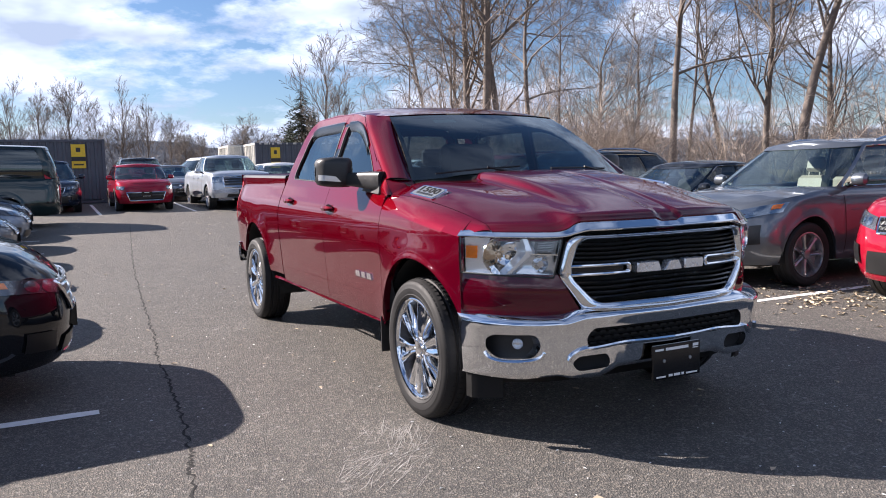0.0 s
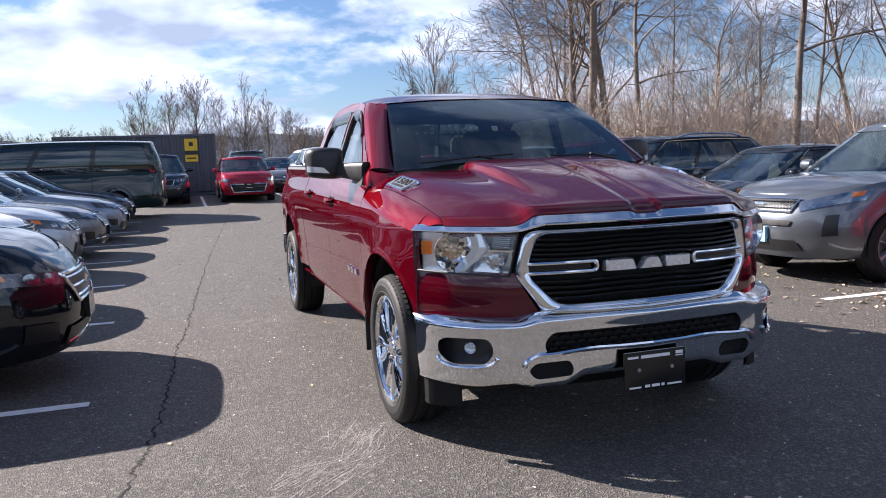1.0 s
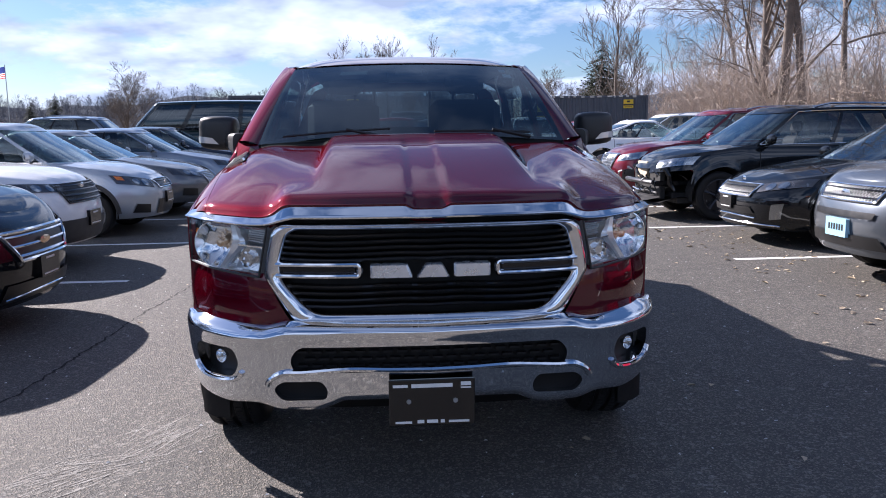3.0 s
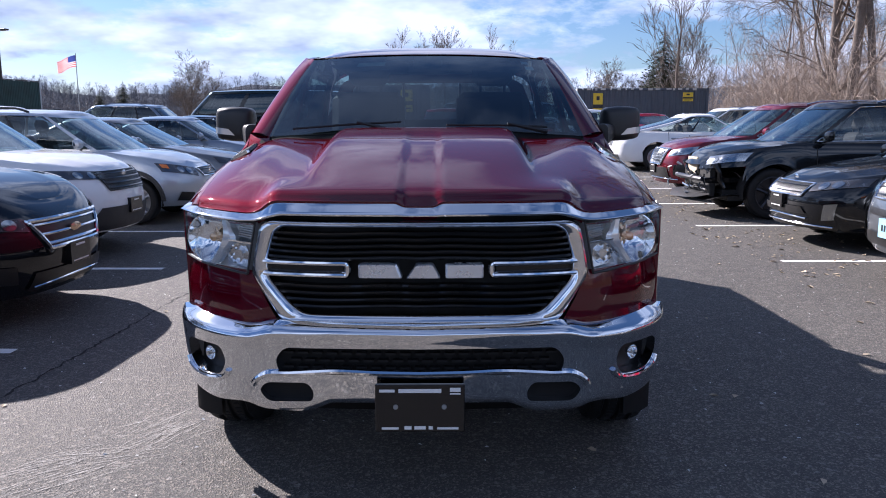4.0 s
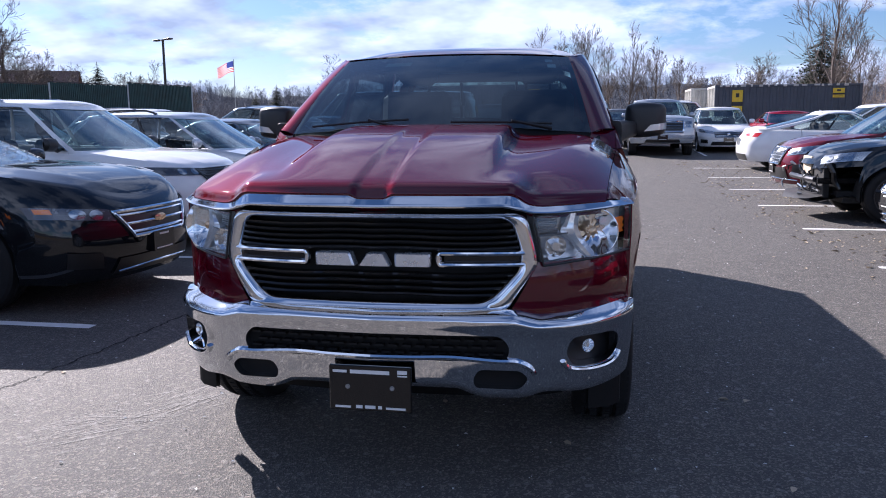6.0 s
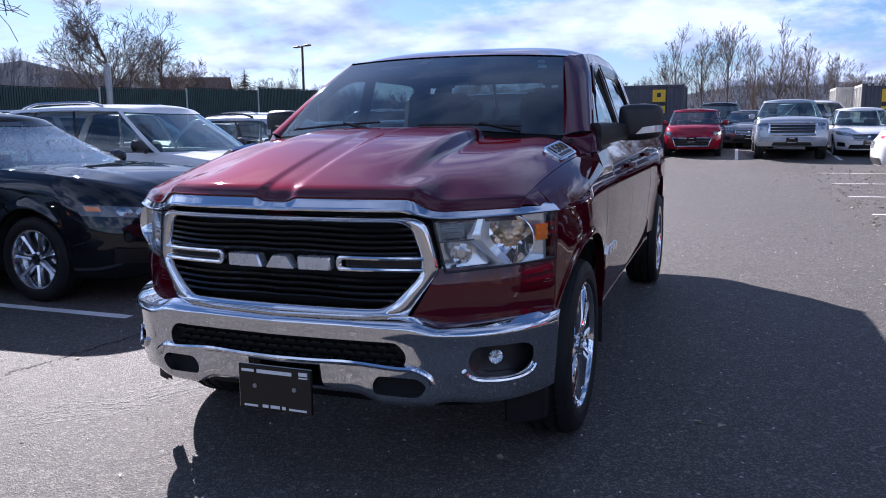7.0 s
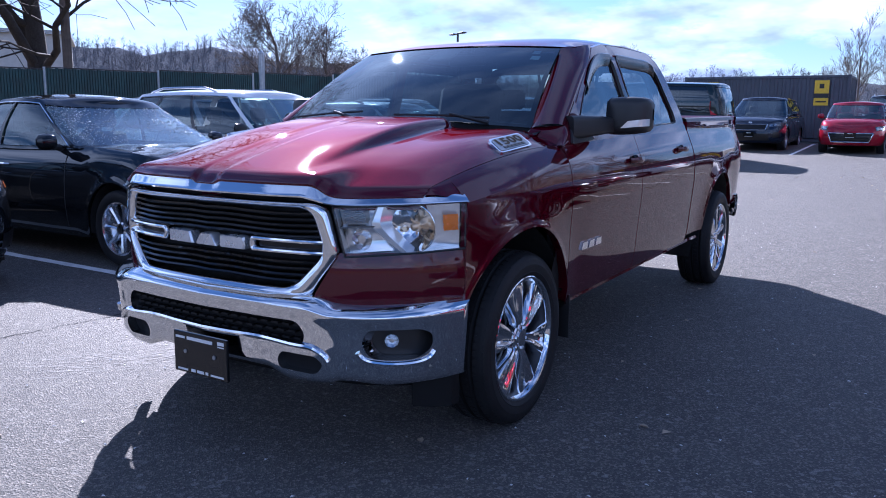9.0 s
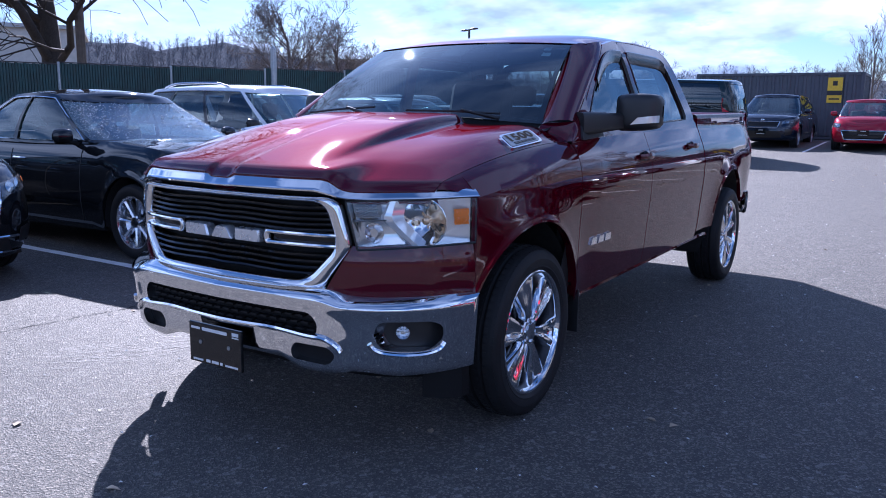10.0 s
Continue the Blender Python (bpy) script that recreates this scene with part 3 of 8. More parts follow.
def badge(hood, s):
    """The model number plate on the flank of the hood."""
    c = Vector((s * 0.842, 1.06, 0))
    nrm = Vector((s * 0.40, -0.10, 1.0)).normalized()
    # the plate lies along the hood, its lower edge outwards
    e = 0.01
    px, py = abs(c.x), c.y
    c.z = hood_z(px, py)
    dx = (hood_z(px + e, py) - hood_z(px - e, py)) / (2 * e)
    dy = (hood_z(px, py + e) - hood_z(px, py - e)) / (2 * e)
    nrm = Vector((-dx * s, -dy, 1)).normalized()
    nrm = (nrm + Vector((s * 0.10, 0, 0))).normalized()
    along = (Vector((0, s, 0)) - nrm * nrm.dot(Vector((0, s, 0)))).normalized()
    up = nrm.cross(along).normalized()
    m = Matrix((along * 1.18, up * 1.22, nrm)).transposed().to_4x4()
    m.translation = c + nrm * 0.007
    g = Geo()
    outer = rounded([(-0.125, -0.042), (0.110, -0.042), (0.128, 0.042), (-0.100, 0.042)], 0.02)
    g.prism(outer, lambda a, b: m @ Vector((a, b, -0.012)), lambda a, b: m @ Vector((a, b, 0.0)))
    pl = part("badge", g, M["chrome"], hood, "chrome model badge")
    g = Geo()
    inner = rounded([(-0.112, -0.034), (0.100, -0.034), (0.115, 0.034), (-0.090, 0.034)], 0.016)
    g.prism(inner, lambda a, b: m @ Vector((a, b, -0.001)), lambda a, b: m @ Vector((a, b, 0.0025)))
    part("badge_field", g, M["lamp_field"], pl, "pale field of the badge")
    for k, ch in enumerate("1500"):
        tm = m @ Matrix.Translation((-0.069 + 0.047 * k, 0.009, 0.004)) @ Matrix.Diagonal((1.35, 0.85, 1, 1))
        part("numeral", text_geo(ch, 0.062).moved(tm), M["matt"], pl, "dark numeral")
    for k in range(6):
        a = -0.072 + k * 0.026
        g = Geo()
        g.prism([(a, -0.027), (a + 0.018, -0.027), (a + 0.018, -0.015), (a, -0.015)], lambda a, b: m @ Vector((a, b, 0.002)), lambda a, b: m @ Vector((a, b, 0.0045)))
        part("print_bar", g, M["black"], pl, "small dark bar")


def truck_wheel(t, s, yc):
    """Tyre and polished rim; x runs outwards from the hub face at 0.95."""
    w = new("wheel")
    w.parent = t
    w.matrix_basis = pose(s * 0.857, yc, TYRE_R - 0.004) @ Matrix.Diagonal((s * 0.93, 1, 1, 1)) @ pose(0, 0, 0, 17 + 40 * (yc > 2))
    if "tyre" in WHEEL_CACHE:
        for nm in ("tyre", "tread", "rim", "spoke", "hub", "brake"):
            for ob, mm in WHEEL_CACHE[nm]:
                tagged(share(ob, w, mm), kind="stuff" if nm == "tread" else "")
        return
    R = TYRE_R
    g = Geo()
    prof = [(-0.120, 0.262), (-0.132, 0.285), (-0.140, 0.325), (-0.137, 0.365), (-0.122, 0.393), (-0.105, R - 0.004),
            (-0.075, R), (-0.068, R - 0.010), (-0.060, R - 0.010), (-0.053, R + 0.001), (-0.012, R + 0.002), (-0.006, R - 0.010), (0.006, R - 0.010), (0.012, R + 0.002),
            (0.053, R + 0.001), (0.060, R - 0.010), (0.068, R - 0.010), (0.075, R), (0.105, R - 0.004),
            (0.122, 0.393), (0.131, 0.382), (0.137, 0.365), (0.139, 0.345), (0.1405, 0.342), (0.140, 0.322), (0.136, 0.300), (0.1375, 0.296), (0.132, 0.283), (0.124, 0.270), (0.112, 0.258)]
    prof = [(x, r if r > R - 0.011 and abs(x) < 0.11 else 0.278 + (r - 0.262) * (R - 0.278) / 0.148) for x, r in prof]
    g.lathe(prof, 72)
    tread = Geo()
    for k in range(72):
        a = 2 * math.pi * k / 72
        for x0, x1 in ((0.078, 0.124), (-0.124, -0.078)):
            b = Geo().box(x0, x1, -0.0105, 0.0105, R - 0.014, R + 0.0035)
            b.v = [(x, y, z - (0.016 if abs(x) > 0.11 and z > R - 0.01 else 0.0)) for x, y, z in b.v]
            tread.join(b.moved(Matrix.Rotation(a, 4, "X")))
        b = Geo().box(-0.045, -0.018, -0.007, 0.007, R - 0.005, R + 0.005).join(Geo().box(0.018, 0.045, -0.007, 0.007, R - 0.005, R + 0.005))
        tread.join(b.moved(Matrix.Rotation(a + 0.04, 4, "X")))
    WHEEL_CACHE["tyre"] = [(part("tyre", g, M["rubber"], w, "black tyre"), None)]
    blocks = tagged(part("tread", tread, M["rubber"], w), kind="stuff") or w.children[-1]
    WHEEL_CACHE["tread"] = [(blocks, None)]
    g = Geo()
    g.lathe([(0.108, 0.258), (0.121, 0.262), (0.128, 0.268), (0.1305, 0.264), (0.128, 0.256), (0.117, 0.250), (0.104, 0.248)], 64)
    rim = part("rim", g, M["chrome"], w, "bright rim lip")
    barrel = part("barrel", Geo().lathe([(0.106, 0.2485), (0.085, 0.240), (0.02, 0.232), (-0.10, 0.236)], 56), M["alloy_dark"], w, "dark wheel barrel")
    WHEEL_CACHE["rim"] = [(rim, None), (barrel, None)]
    for ob in (rim, barrel):
        ob.data.transform(Matrix.Diagonal((1, 1.065, 1.065, 1)))
    spoke = Geo()
    # a broad petal with a raised rim on either side of a groove
    for sx in (-1, 1):
        rows = []
        for r, b, x, dip in ((0.050, 0.022, 0.100, 0.002), (0.080, 0.026, 0.109, 0.004), (0.11, 0.034, 0.113, 0.008), (0.15, 0.050, 0.114, 0.013), (0.19, 0.063, 0.114, 0.016), (0.225, 0.072, 0.115, 0.016), (0.245, 0.078, 0.113, 0.012), (0.252, 0.080, 0.108, 0.006)):
            rows.append([(x - dip, 0.0, r), (x - dip * 0.9, sx * b * 0.22, r), (x - 0.001, sx * b * 0.46, r), (x + 0.003, sx * b * 0.66, r), (x - 0.002, sx * b * 0.88, r), (x - 0.016, sx * b, r), (x - 0.060, sx * (b + 0.004), r)])
        spoke.grid(rows)
    spoke.v = [(x, y * 1.065, z * 1.065) for x, y, z in spoke.v]
    first = part("spoke", spoke, M["chrome"], w, "chrome-clad spoke")
    WHEEL_CACHE["spoke"] = [(first, None)]
    for k in range(1, 6):
        mm = Matrix.Rotation(2 * math.pi * k / 6, 4, "X")
        share(first, w, mm)
        WHEEL_CACHE["spoke"].append((first, mm))
    g = Geo()
    g.lathe([(0.06, 0.075), (0.098, 0.068), (0.104, 0.060), (0.104, 0.040), (0.112, 0.036), (0.114, 0.0001)], 28)
    WHEEL_CACHE["hub"] = [(part("hub_cap", g, M["satin"], w, "polished hub cap"), None)]
    nut = part("wheel_nut", Geo().tube([(0.09, 0.045, 0.026), (0.116, 0.045, 0.026)], 0.009, 6), M["satin"], w)
    WHEEL_CACHE["hub"].append((nut, None))
    for k in range(1, 6):
        mm = Matrix.Rotation(2 * math.pi * k / 6, 4, "X")
        share(nut, w, mm)
        WHEEL_CACHE["hub"].append((nut, mm))
    g = Geo().lathe([(0.0, 0.06), (0.0, 0.19), (-0.025, 0.19)], 32)
    g.box(-0.03, 0.015, -0.06, 0.06, 0.11, 0.20)
    g.lathe([(0.034, 0.236), (0.030, 0.05)], 40)
    WHEEL_CACHE["brake"] = [(part("brake_disc", g, M["alloy_dark"], w, "brake disc"), None)]


WHEEL_CACHE = {}


def on_plan(x, z, out=0.0, fn=None):
    """A point of the nose at width x, moved outwards by out."""
    fn = fn or NOSE_Y
    ax = abs(x)
    y = fn(ax)
    d = (fn(min(ax + 0.01, 1.0)) - fn(max(ax - 0.01, 0))) / (min(ax + 0.01, 1.0) - max(ax - 0.01, 0))
    n = Vector((d, -1)).normalized()
    return ((1 if x >= 0 else -1) * (ax + n.x * out), y + n.y * out, z)


# the bumper's face, front to back, over its height
bumper_y = curve_of([0.33, 0.36, 0.385, 0.44, 0.50, 0.55, 0.60, 0.640, 0.650, 0.668, 0.685], [0.085, 0.050, 0.032, 0.026, 0.020, 0.017, 0.012, 0.004, 0.003, 0.018, 0.050])


BUMP_TOP = curve_of([0, 0.47, 0.52, 0.62, 0.75, 0.97], [0.690, 0.694, 0.692, 0.668, 0.662, 0.665])
BUMP_BOT = curve_of([0, 0.31, 0.37, 0.43, 0.56, 0.64, 0.80, 0.97], [0.398, 0.396, 0.375, 0.360, 0.362, 0.378, 0.358, 0.365])


def nose_half(y):
    """The half width of the nose at a distance behind its tip."""
    x = 1.0
    while x > 0.3 and max(NOSE_Y(x), PLAN_Y(x)) > y:
        x -= 0.01
    return x


def bumper_pt(x, v, out=0.0):
    ax = abs(x)
    z = lerp(BUMP_BOT(ax), BUMP_TOP(ax), v)
    zz = lerp(0.36, 0.685, v)
    p = on_plan(x, z, out, PLAN_Y)
    tuck = (1 - v) ** 2 * 0.022 * max(0, (ax - 0.6) / 0.4)
    return (p[0] - (1 if x > 0 else -1) * tuck, p[1] + bumper_y(zz), z)


def cut(ob, cutter_geo):
    """Take a solid out of a mesh."""
    cm = mesh_of("cutter", cutter_geo, M["black"])
    co = new("cutter", cm)
    md = ob.modifiers.new("cut", "BOOLEAN")
    md.object, md.operation, md.solver = co, "DIFFERENCE", "EXACT"
    bpy.context.view_layer.update()
    me = bpy.data.meshes.new_from_object(ob.evaluated_get(bpy.context.evaluated_depsgraph_get()))
    ob.modifiers.clear()
    ob.data = me
    bpy.data.objects.remove(co)
    bm = bmesh.new()
    bm.from_mesh(me)
    for f in bm.faces:
        f.smooth = True
    for e in bm.edges:
        e.smooth = not (len(e.link_faces) == 2 and e.calc_face_angle(0) > radians(32))
    bm.to_mesh(me)
    bm.free()


def bumper_normal(p):
    """The outward direction of the bumper's face at one of its points."""
    x, z = min(max(p[0], -0.965), 0.965), p[2]
    lo, hi = BUMP_BOT(abs(x)), BUMP_TOP(abs(x))
    v = min(max((z - lo) / (hi - lo), 0.012), 0.988)
    a = Vector(bumper_pt(x + 0.004, v)) - Vector(bumper_pt(x - 0.004, v))
    b = Vector(bumper_pt(x, v + 0.01)) - Vector(bumper_pt(x, v - 0.01))
    return a.cross(b).normalized()


def smooth_face(me, direction):
    """Even shading for a cut mesh: its face takes the directions of the uncut surface."""
    dirs = [direction(v.co) for v in me.vertices]
    out = []
    for f in me.polygons:
        for k in f.vertices:
            d = f.normal.dot(dirs[k])
            out.append(dirs[k] if d > 0.72 else -dirs[k] if d < -0.72 else f.normal.copy())
    for f in me.polygons:
        f.use_smooth = True
    me.normals_split_custom_set(out)


def front_end(t):
    red, black, chrome = M["red"], M["black"], M["chrome"]
    xs = spaced(-0.972, 0.972, 129)
    vs = [0, 0.03, 0.08, 0.15, 0.25, 0.35, 0.44, 0.48, 0.52, 0.56, 0.62, 0.70, 0.78, 0.84, 0.88, 0.91, 0.94, 0.965, 0.985, 1.0]
    outer = [[bumper_pt(x, v) for x in xs] for v in vs]
    inner = [[bumper_pt(x, v, -0.05) for x in xs] for v in reversed(vs)]
    g = Geo()
    g.grid(outer + inner, close_v=True)
    n = len(xs)
    ring = [i * n for i in range(len(outer) + len(inner))]
    g.f.append(tuple(ring))
    g.f.append(tuple(i + n - 1 for i in reversed(ring)))
    bumper = part("front_bumper", g, chrome, t, "chrome front bumper", 40)
    slots = [rounded([(-0.50, 0.508), (0.50, 0.508), (0.515, 0.56), (0.48, 0.606), (-0.48, 0.606), (-0.515, 0.56)], 0.03)]
    for s in (1, -1):
        slots.append(rounded([(s * 0.385, 0.405), (s * 0.55, 0.398), (s * 0.582, 0.44), (s * 0.55, 0.472), (s * 0.40, 0.476), (s * 0.378, 0.44)], 0.028))
        slots.append(rounded([(s * 0.742, 0.468), (s * 0.868, 0.460), (s * 0.908, 0.505), (s * 0.908, 0.560), (s * 0.885, 0.580), (s * 0.735, 0.584), (s * 0.712, 0.525)], 0.026))
    for poly in slots:
        cut(bumper, Geo().prism(poly, lambda a, b: (a, -0.3, b), lambda a, b: (a, 0.75, b)))
    smooth_face(bumper.data, bumper_normal)
    # dark inserts behind the openings
    g = Geo()
    g.grid([[bumper_pt(x, v, -0.042) for x in spaced(-0.62, 0.62, 40)] for v in (0.08, 0.3, 0.5, 0.7, 0.82)])
    part("lower_grille", g, M["pit"], bumper, "black mesh lower grille")
    for r_ in range(3):
        for k in range(-9, 10):
            x = k * 0.052 + 0.026 * (r_ % 2)
            if abs(x) < 0.47:
                c = on_plan(x, 0.53 + r_ * 0.026, -0.005, PLAN_Y)
                part("mesh_bar", Geo().box(x - 0.018, x + 0.018, c[1] + 0.028, c[1] + 0.06, c[2] - 0.004, c[2] + 0.004), M["pit"], bumper)
    for s in (1, -1):
        g = Geo()
        g.grid([[on_plan(s * x, z, -0.075, PLAN_Y) for x in spaced(0.69, 0.945, 18)] for z in (0.41, 0.46, 0.52, 0.60)])
        pod = part("fog_lamp_pod", g, black, bumper, "black fog lamp recess")
        c = Vector(on_plan(s * 0.815, 0.535, -0.03, PLAN_Y))
        ax = Vector((s * 0.55, -0.85, 0)).normalized()
        g = Geo()
        sa = ax.cross(Vector((0, 0, 1))).normalized()
        sb = sa.cross(ax)
        g.grid([[c - ax * 0.03 * (1 - q * q) + 0.026 * q * (math.cos(w) * sa + math.sin(w) * sb) for w in spaced(0, 2 * math.pi, 21)] for q in spaced(0.02, 1, 7)])
        fog = part("fog_lamp", g, M["lamp"], pod, "clear fog lamp", 10)
        part("bulb", Geo().tube([c - ax * 0.03, c - ax * 0.004], [0.010, 0.008], 8), M["satin"], fog)
        g = Geo().grid([[c + ax * 0.012 * (1 - q * q) + 0.028 * q * (math.cos(w) * sa + math.sin(w) * sb) for w in spaced(0, 2 * math.pi, 21)] for q in spaced(0.02, 1, 5)])
        part("fog_lens", g, M["lens"], pod)
        lip = [bumper_pt(s * x, v, 0.004) for x, v in ((0.704, 0.43), (0.716, 0.36), (0.748, 0.315), (0.81, 0.292), (0.868, 0.290), (0.903, 0.335), (0.916, 0.42))]
        part("trim", Geo().tube(smooth_path(lip, 5), 0.010, 8), chrome, bumper, "chrome lip under the fog lamp")
        strip = [bumper_pt(s * x, v, 0.006) for x, v in ((0.60, 0.29), (0.59, 0.36), (0.565, 0.42), (0.53, 0.45), (0.46, 0.455), (0.30, 0.43), (0.155, 0.415), (0.0, 0.41))]
        part("trim", Geo().tube(smooth_path(strip, 6), 0.011, 8), chrome, bumper, "chrome crease over the lower opening")
    # air dam set back under the bumper, and a flap before each tyre
    g = Geo()
    rows = []
    for z, o in ((0.46, 0.16), (0.38, 0.17), (0.33, 0.18), (0.305, 0.20), (0.303, 0.26)):
        rows.append([(x * (1 - 0.06 * (0.44 - z)), PLAN_Y(abs(x)) + o + 0.03, z) for x in spaced(-0.86, 0.86, 60)])
    g.grid(rows)
    part("air_dam", g, M["pit"], t, "black plastic air dam")
    for s in (1, -1):
        g = Geo().grid([[(s * x, y, z) for x, y in ((0.80, 0.36), (0.88, 0.40), (0.925, 0.455), (0.93, 0.50))] for z in (0.46, 0.38, 0.30, 0.235)])
        g.grid([[(s * (x - 0.012), y + 0.012, z) for x, y in ((0.80, 0.36), (0.88, 0.40), (0.925, 0.455), (0.93, 0.50))] for z in (0.46, 0.38, 0.30, 0.235)])
        part("tyre_spat", g, M["pit"], t, "black flap before the tyre")

    # dealer plate
    g = Geo().box(-0.157, 0.157, -0.008, 0.006, 0.312, 0.486, 0.003)
    plate = part("plate_holder", g, M["gloss"], bumper, "black dealer plate with white print bars")
    g = Geo()
    for a, b_, z0, z1 in ((-0.142, -0.088, 0.458, 0.468), (-0.075, 0.075, 0.456, 0.470), (0.105, 0.142, 0.460, 0.474), (0.105, 0.142, 0.450, 0.455),
                          (-0.135, -0.075, 0.322, 0.330), (-0.055, -0.030, 0.322, 0.334), (-0.020, 0.020, 0.322, 0.334), (0.030, 0.045, 0.322, 0.334), (0.060, 0.135, 0.322, 0.330)):
        part("print_bar", Geo().box(a, b_, -0.0095, -0.007, z0, z1), M["white"], plate, "white print bar")
    for a in (-0.085, 0.085):
        part("screw", Geo().tube([(a, -0.012, 0.405), (a, -0.006, 0.405)], 0.009, 10), M["steel"], plate)

    # red corner panels under the headlamps
    for s in (1, -1):
        g = Geo()
        rows = []
        for z in spaced(0.640, 0.862, 14):
            k = (z - 0.64) / 0.222
            x0 = lerp(0.486, 0.610, k)
            row = []
            for u in spaced(0, 1, 30):
                x = lerp(x0, 0.949, u ** 0.85)
                row.append(on_plan(s * x, z, -0.012 + 0.012 * math.sin(math.pi * k) - 0.02 * (k < 0.05)))
            row.append((s * (side_x(0.51, z) - 0.002), 0.512, z))
            rows.append(row)
        g.grid(rows)
        part("corner_panel", g, red, t)

    # chrome bar along the hood's front edge
    g = Geo()
    rows = []
    xs2 = spaced(-0.952, 0.952, 121)
    for k, o, dz in ((0.0, -0.030, 0.004), (0.02, 0.008, 0.0), (0.06, 0.016, 0), (0.14, 0.018, 0), (0.20, 0.013, 0), (0.26, 0.010, 0), (0.5, 0.002, 0), (0.8, -0.012, 0), (0.95, -0.020, 0), (1.0, -0.05, 0.004)):
        row = []
        for x in xs2:
            lo = curve_of([0, 0.47, 0.53, 0.585, 0.66, 0.96], [1.066, 1.066, 1.054, 1.042, 1.039, 1.048])(abs(x))
            hi = HOOD_FZ(abs(x)) - 0.006 - 0.016 * hood_notch(x) if abs(x) < 0.9 else HOOD_FZ(0.9) - 0.006 - (abs(x) - 0.9) * 0.15
            row.append(on_plan(x, lerp(lo, max(hi, lo + 0.006), k) + dz, o))
        rows.append(row)
    g.grid(rows)
    part("hood_trim", g, chrome, t, "chrome bar along the hood edge", 45)

    grille(t)
    for s in (1, -1):
        headlamp(t, s)


def smooth_path(pts, n):
    pts = [Vector(p) for p in pts]
    out = []
    for i in range(len(pts) - 1):
        p0, p1, p2, p3 = pts[max(i - 1, 0)], pts[i], pts[i + 1], pts[min(i + 2, len(pts) - 1)]
        for k in range(n):
            u = k / n
            out.append(0.5 * ((2 * p1) + (p2 - p0) * u + (2 * p0 - 5 * p1 + 4 * p2 - p3) * u * u + (3 * p1 - p0 - 3 * p2 + p3) * u ** 3))
    out.append(pts[-1])
    return out


def grille(t):
    chrome = M["chrome"]
    gr = new("grille")
    gr.parent = t
    face = lambda x, z, out: on_plan(x, z, out)
    g = Geo()
    # a black sheet stands in for the shade behind the slats
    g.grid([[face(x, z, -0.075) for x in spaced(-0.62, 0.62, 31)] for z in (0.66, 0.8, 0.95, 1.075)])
    part("backing", g, M["under"], gr, "black sheet in place of the shaded void behind the grille")
    out_p = rounded([(-0.500, 0.690), (0.500, 0.690), (0.610, 0.855), (0.600, 0.905), (0.572, 1.030), (0.53, 1.051), (-0.53, 1.051), (-0.572, 1.030), (-0.600, 0.905), (-0.610, 0.855)], 0.02, 4)
    in_p = rounded([(-0.430, 0.722), (0.430, 0.722), (0.545, 0.845), (0.548, 0.905), (0.515, 1.008), (0.480, 1.027), (-0.480, 1.027), (-0.515, 1.008), (-0.548, 0.905), (-0.545, 0.845)], 0.05, 5)
    n = 160
    a, b = resample(out_p, n), resample(in_p, n)
    # pair the points by angle
    ang = lambda p: math.atan2(p[1] - 0.86, p[0] * 0.45)
    a.sort(key=ang)
    b.sort(key=ang)
    rows = []
    for k, o in ((0.0, -0.03), (0.0, -0.004), (0.12, 0.008), (0.45, 0.016), (0.8, 0.010), (0.97, -0.002), (1.0, -0.012), (1.0, -0.06)):
        rows.append([face(lerp(p[0], q[0], k), lerp(p[1], q[1], k), o) for p, q in zip(a, b)])
    g = Geo()
    g.grid(rows, close_u=True)
    part("surround", g, chrome, gr, "chrome grille surround", 50)
    # horizontal slats, slightly waved
    for z in (0.748, 0.772, 0.796, 0.820, 0.920, 0.941, 0.962, 0.984, 1.006):
        g = Geo()
        half = min(0.54, 0.445 + (z - 0.722) * 0.9)
        rows = []
        for x in spaced(-half, half, 41):
            w = 0.004 * math.cos(x * 9) - 0.004 * math.exp(-(x / 0.08) ** 2)
            rows.append([face(x, z + w + dz, o) for dz, o in ((-0.007, -0.03), (-0.006, -0.012), (0.0, -0.006), (0.006, -0.012), (0.007, -0.05))])
        g.grid(rows)
        part("slat", g, M["gloss"], gr)
    for s in (1, -1):
        for zc in (0.9015, 0.8595):
            g = Geo()
            rows = []
            for x in spaced(0.262, 0.556, 20):
                zz = zc + 0.006 * (0.56 - x)
                rows.append([face(s * x, zz + dz, o) for dz, o in ((-0.010, -0.03), (-0.010, 0.0), (-0.006, 0.008), (0.0, 0.010), (0.006, 0.008), (0.010, 0.0), (0.010, -0.03))])
            g.grid(rows)
            part("bar", g, chrome, gr, "chrome cross bar")
        g = Geo()
        rows = []
        for k in spaced(0, 1, 15):
            q = math.pi * (k - 0.5)
            zc = 0.8815 + 0.0215 * math.sin(q)
            xc = 0.272 - 0.022 * math.cos(q) ** 0.35 if abs(k - 0.5) < 0.499 else 0.272
            d = Vector((-math.cos(q) * 1.0, math.sin(q)))
            rows.append([face(s * (xc + d.x * e), zc + d.y * e, o) for e, o in ((-0.012, -0.03), (-0.012, 0.0), (-0.006, 0.008), (0.0, 0.010), (0.006, 0.008), (0.011, 0.0), (0.011, -0.03))])
        g.grid(rows)
        part("bar_end", g, chrome, gr, "chrome rounded bar end")
        g = Geo().grid([[face(s * x, z, -0.02) for x in spaced(0.27, 0.55, 8)] for z in (0.866, 0.895)])
        part("bar_infill", g, M["gloss"], gr)
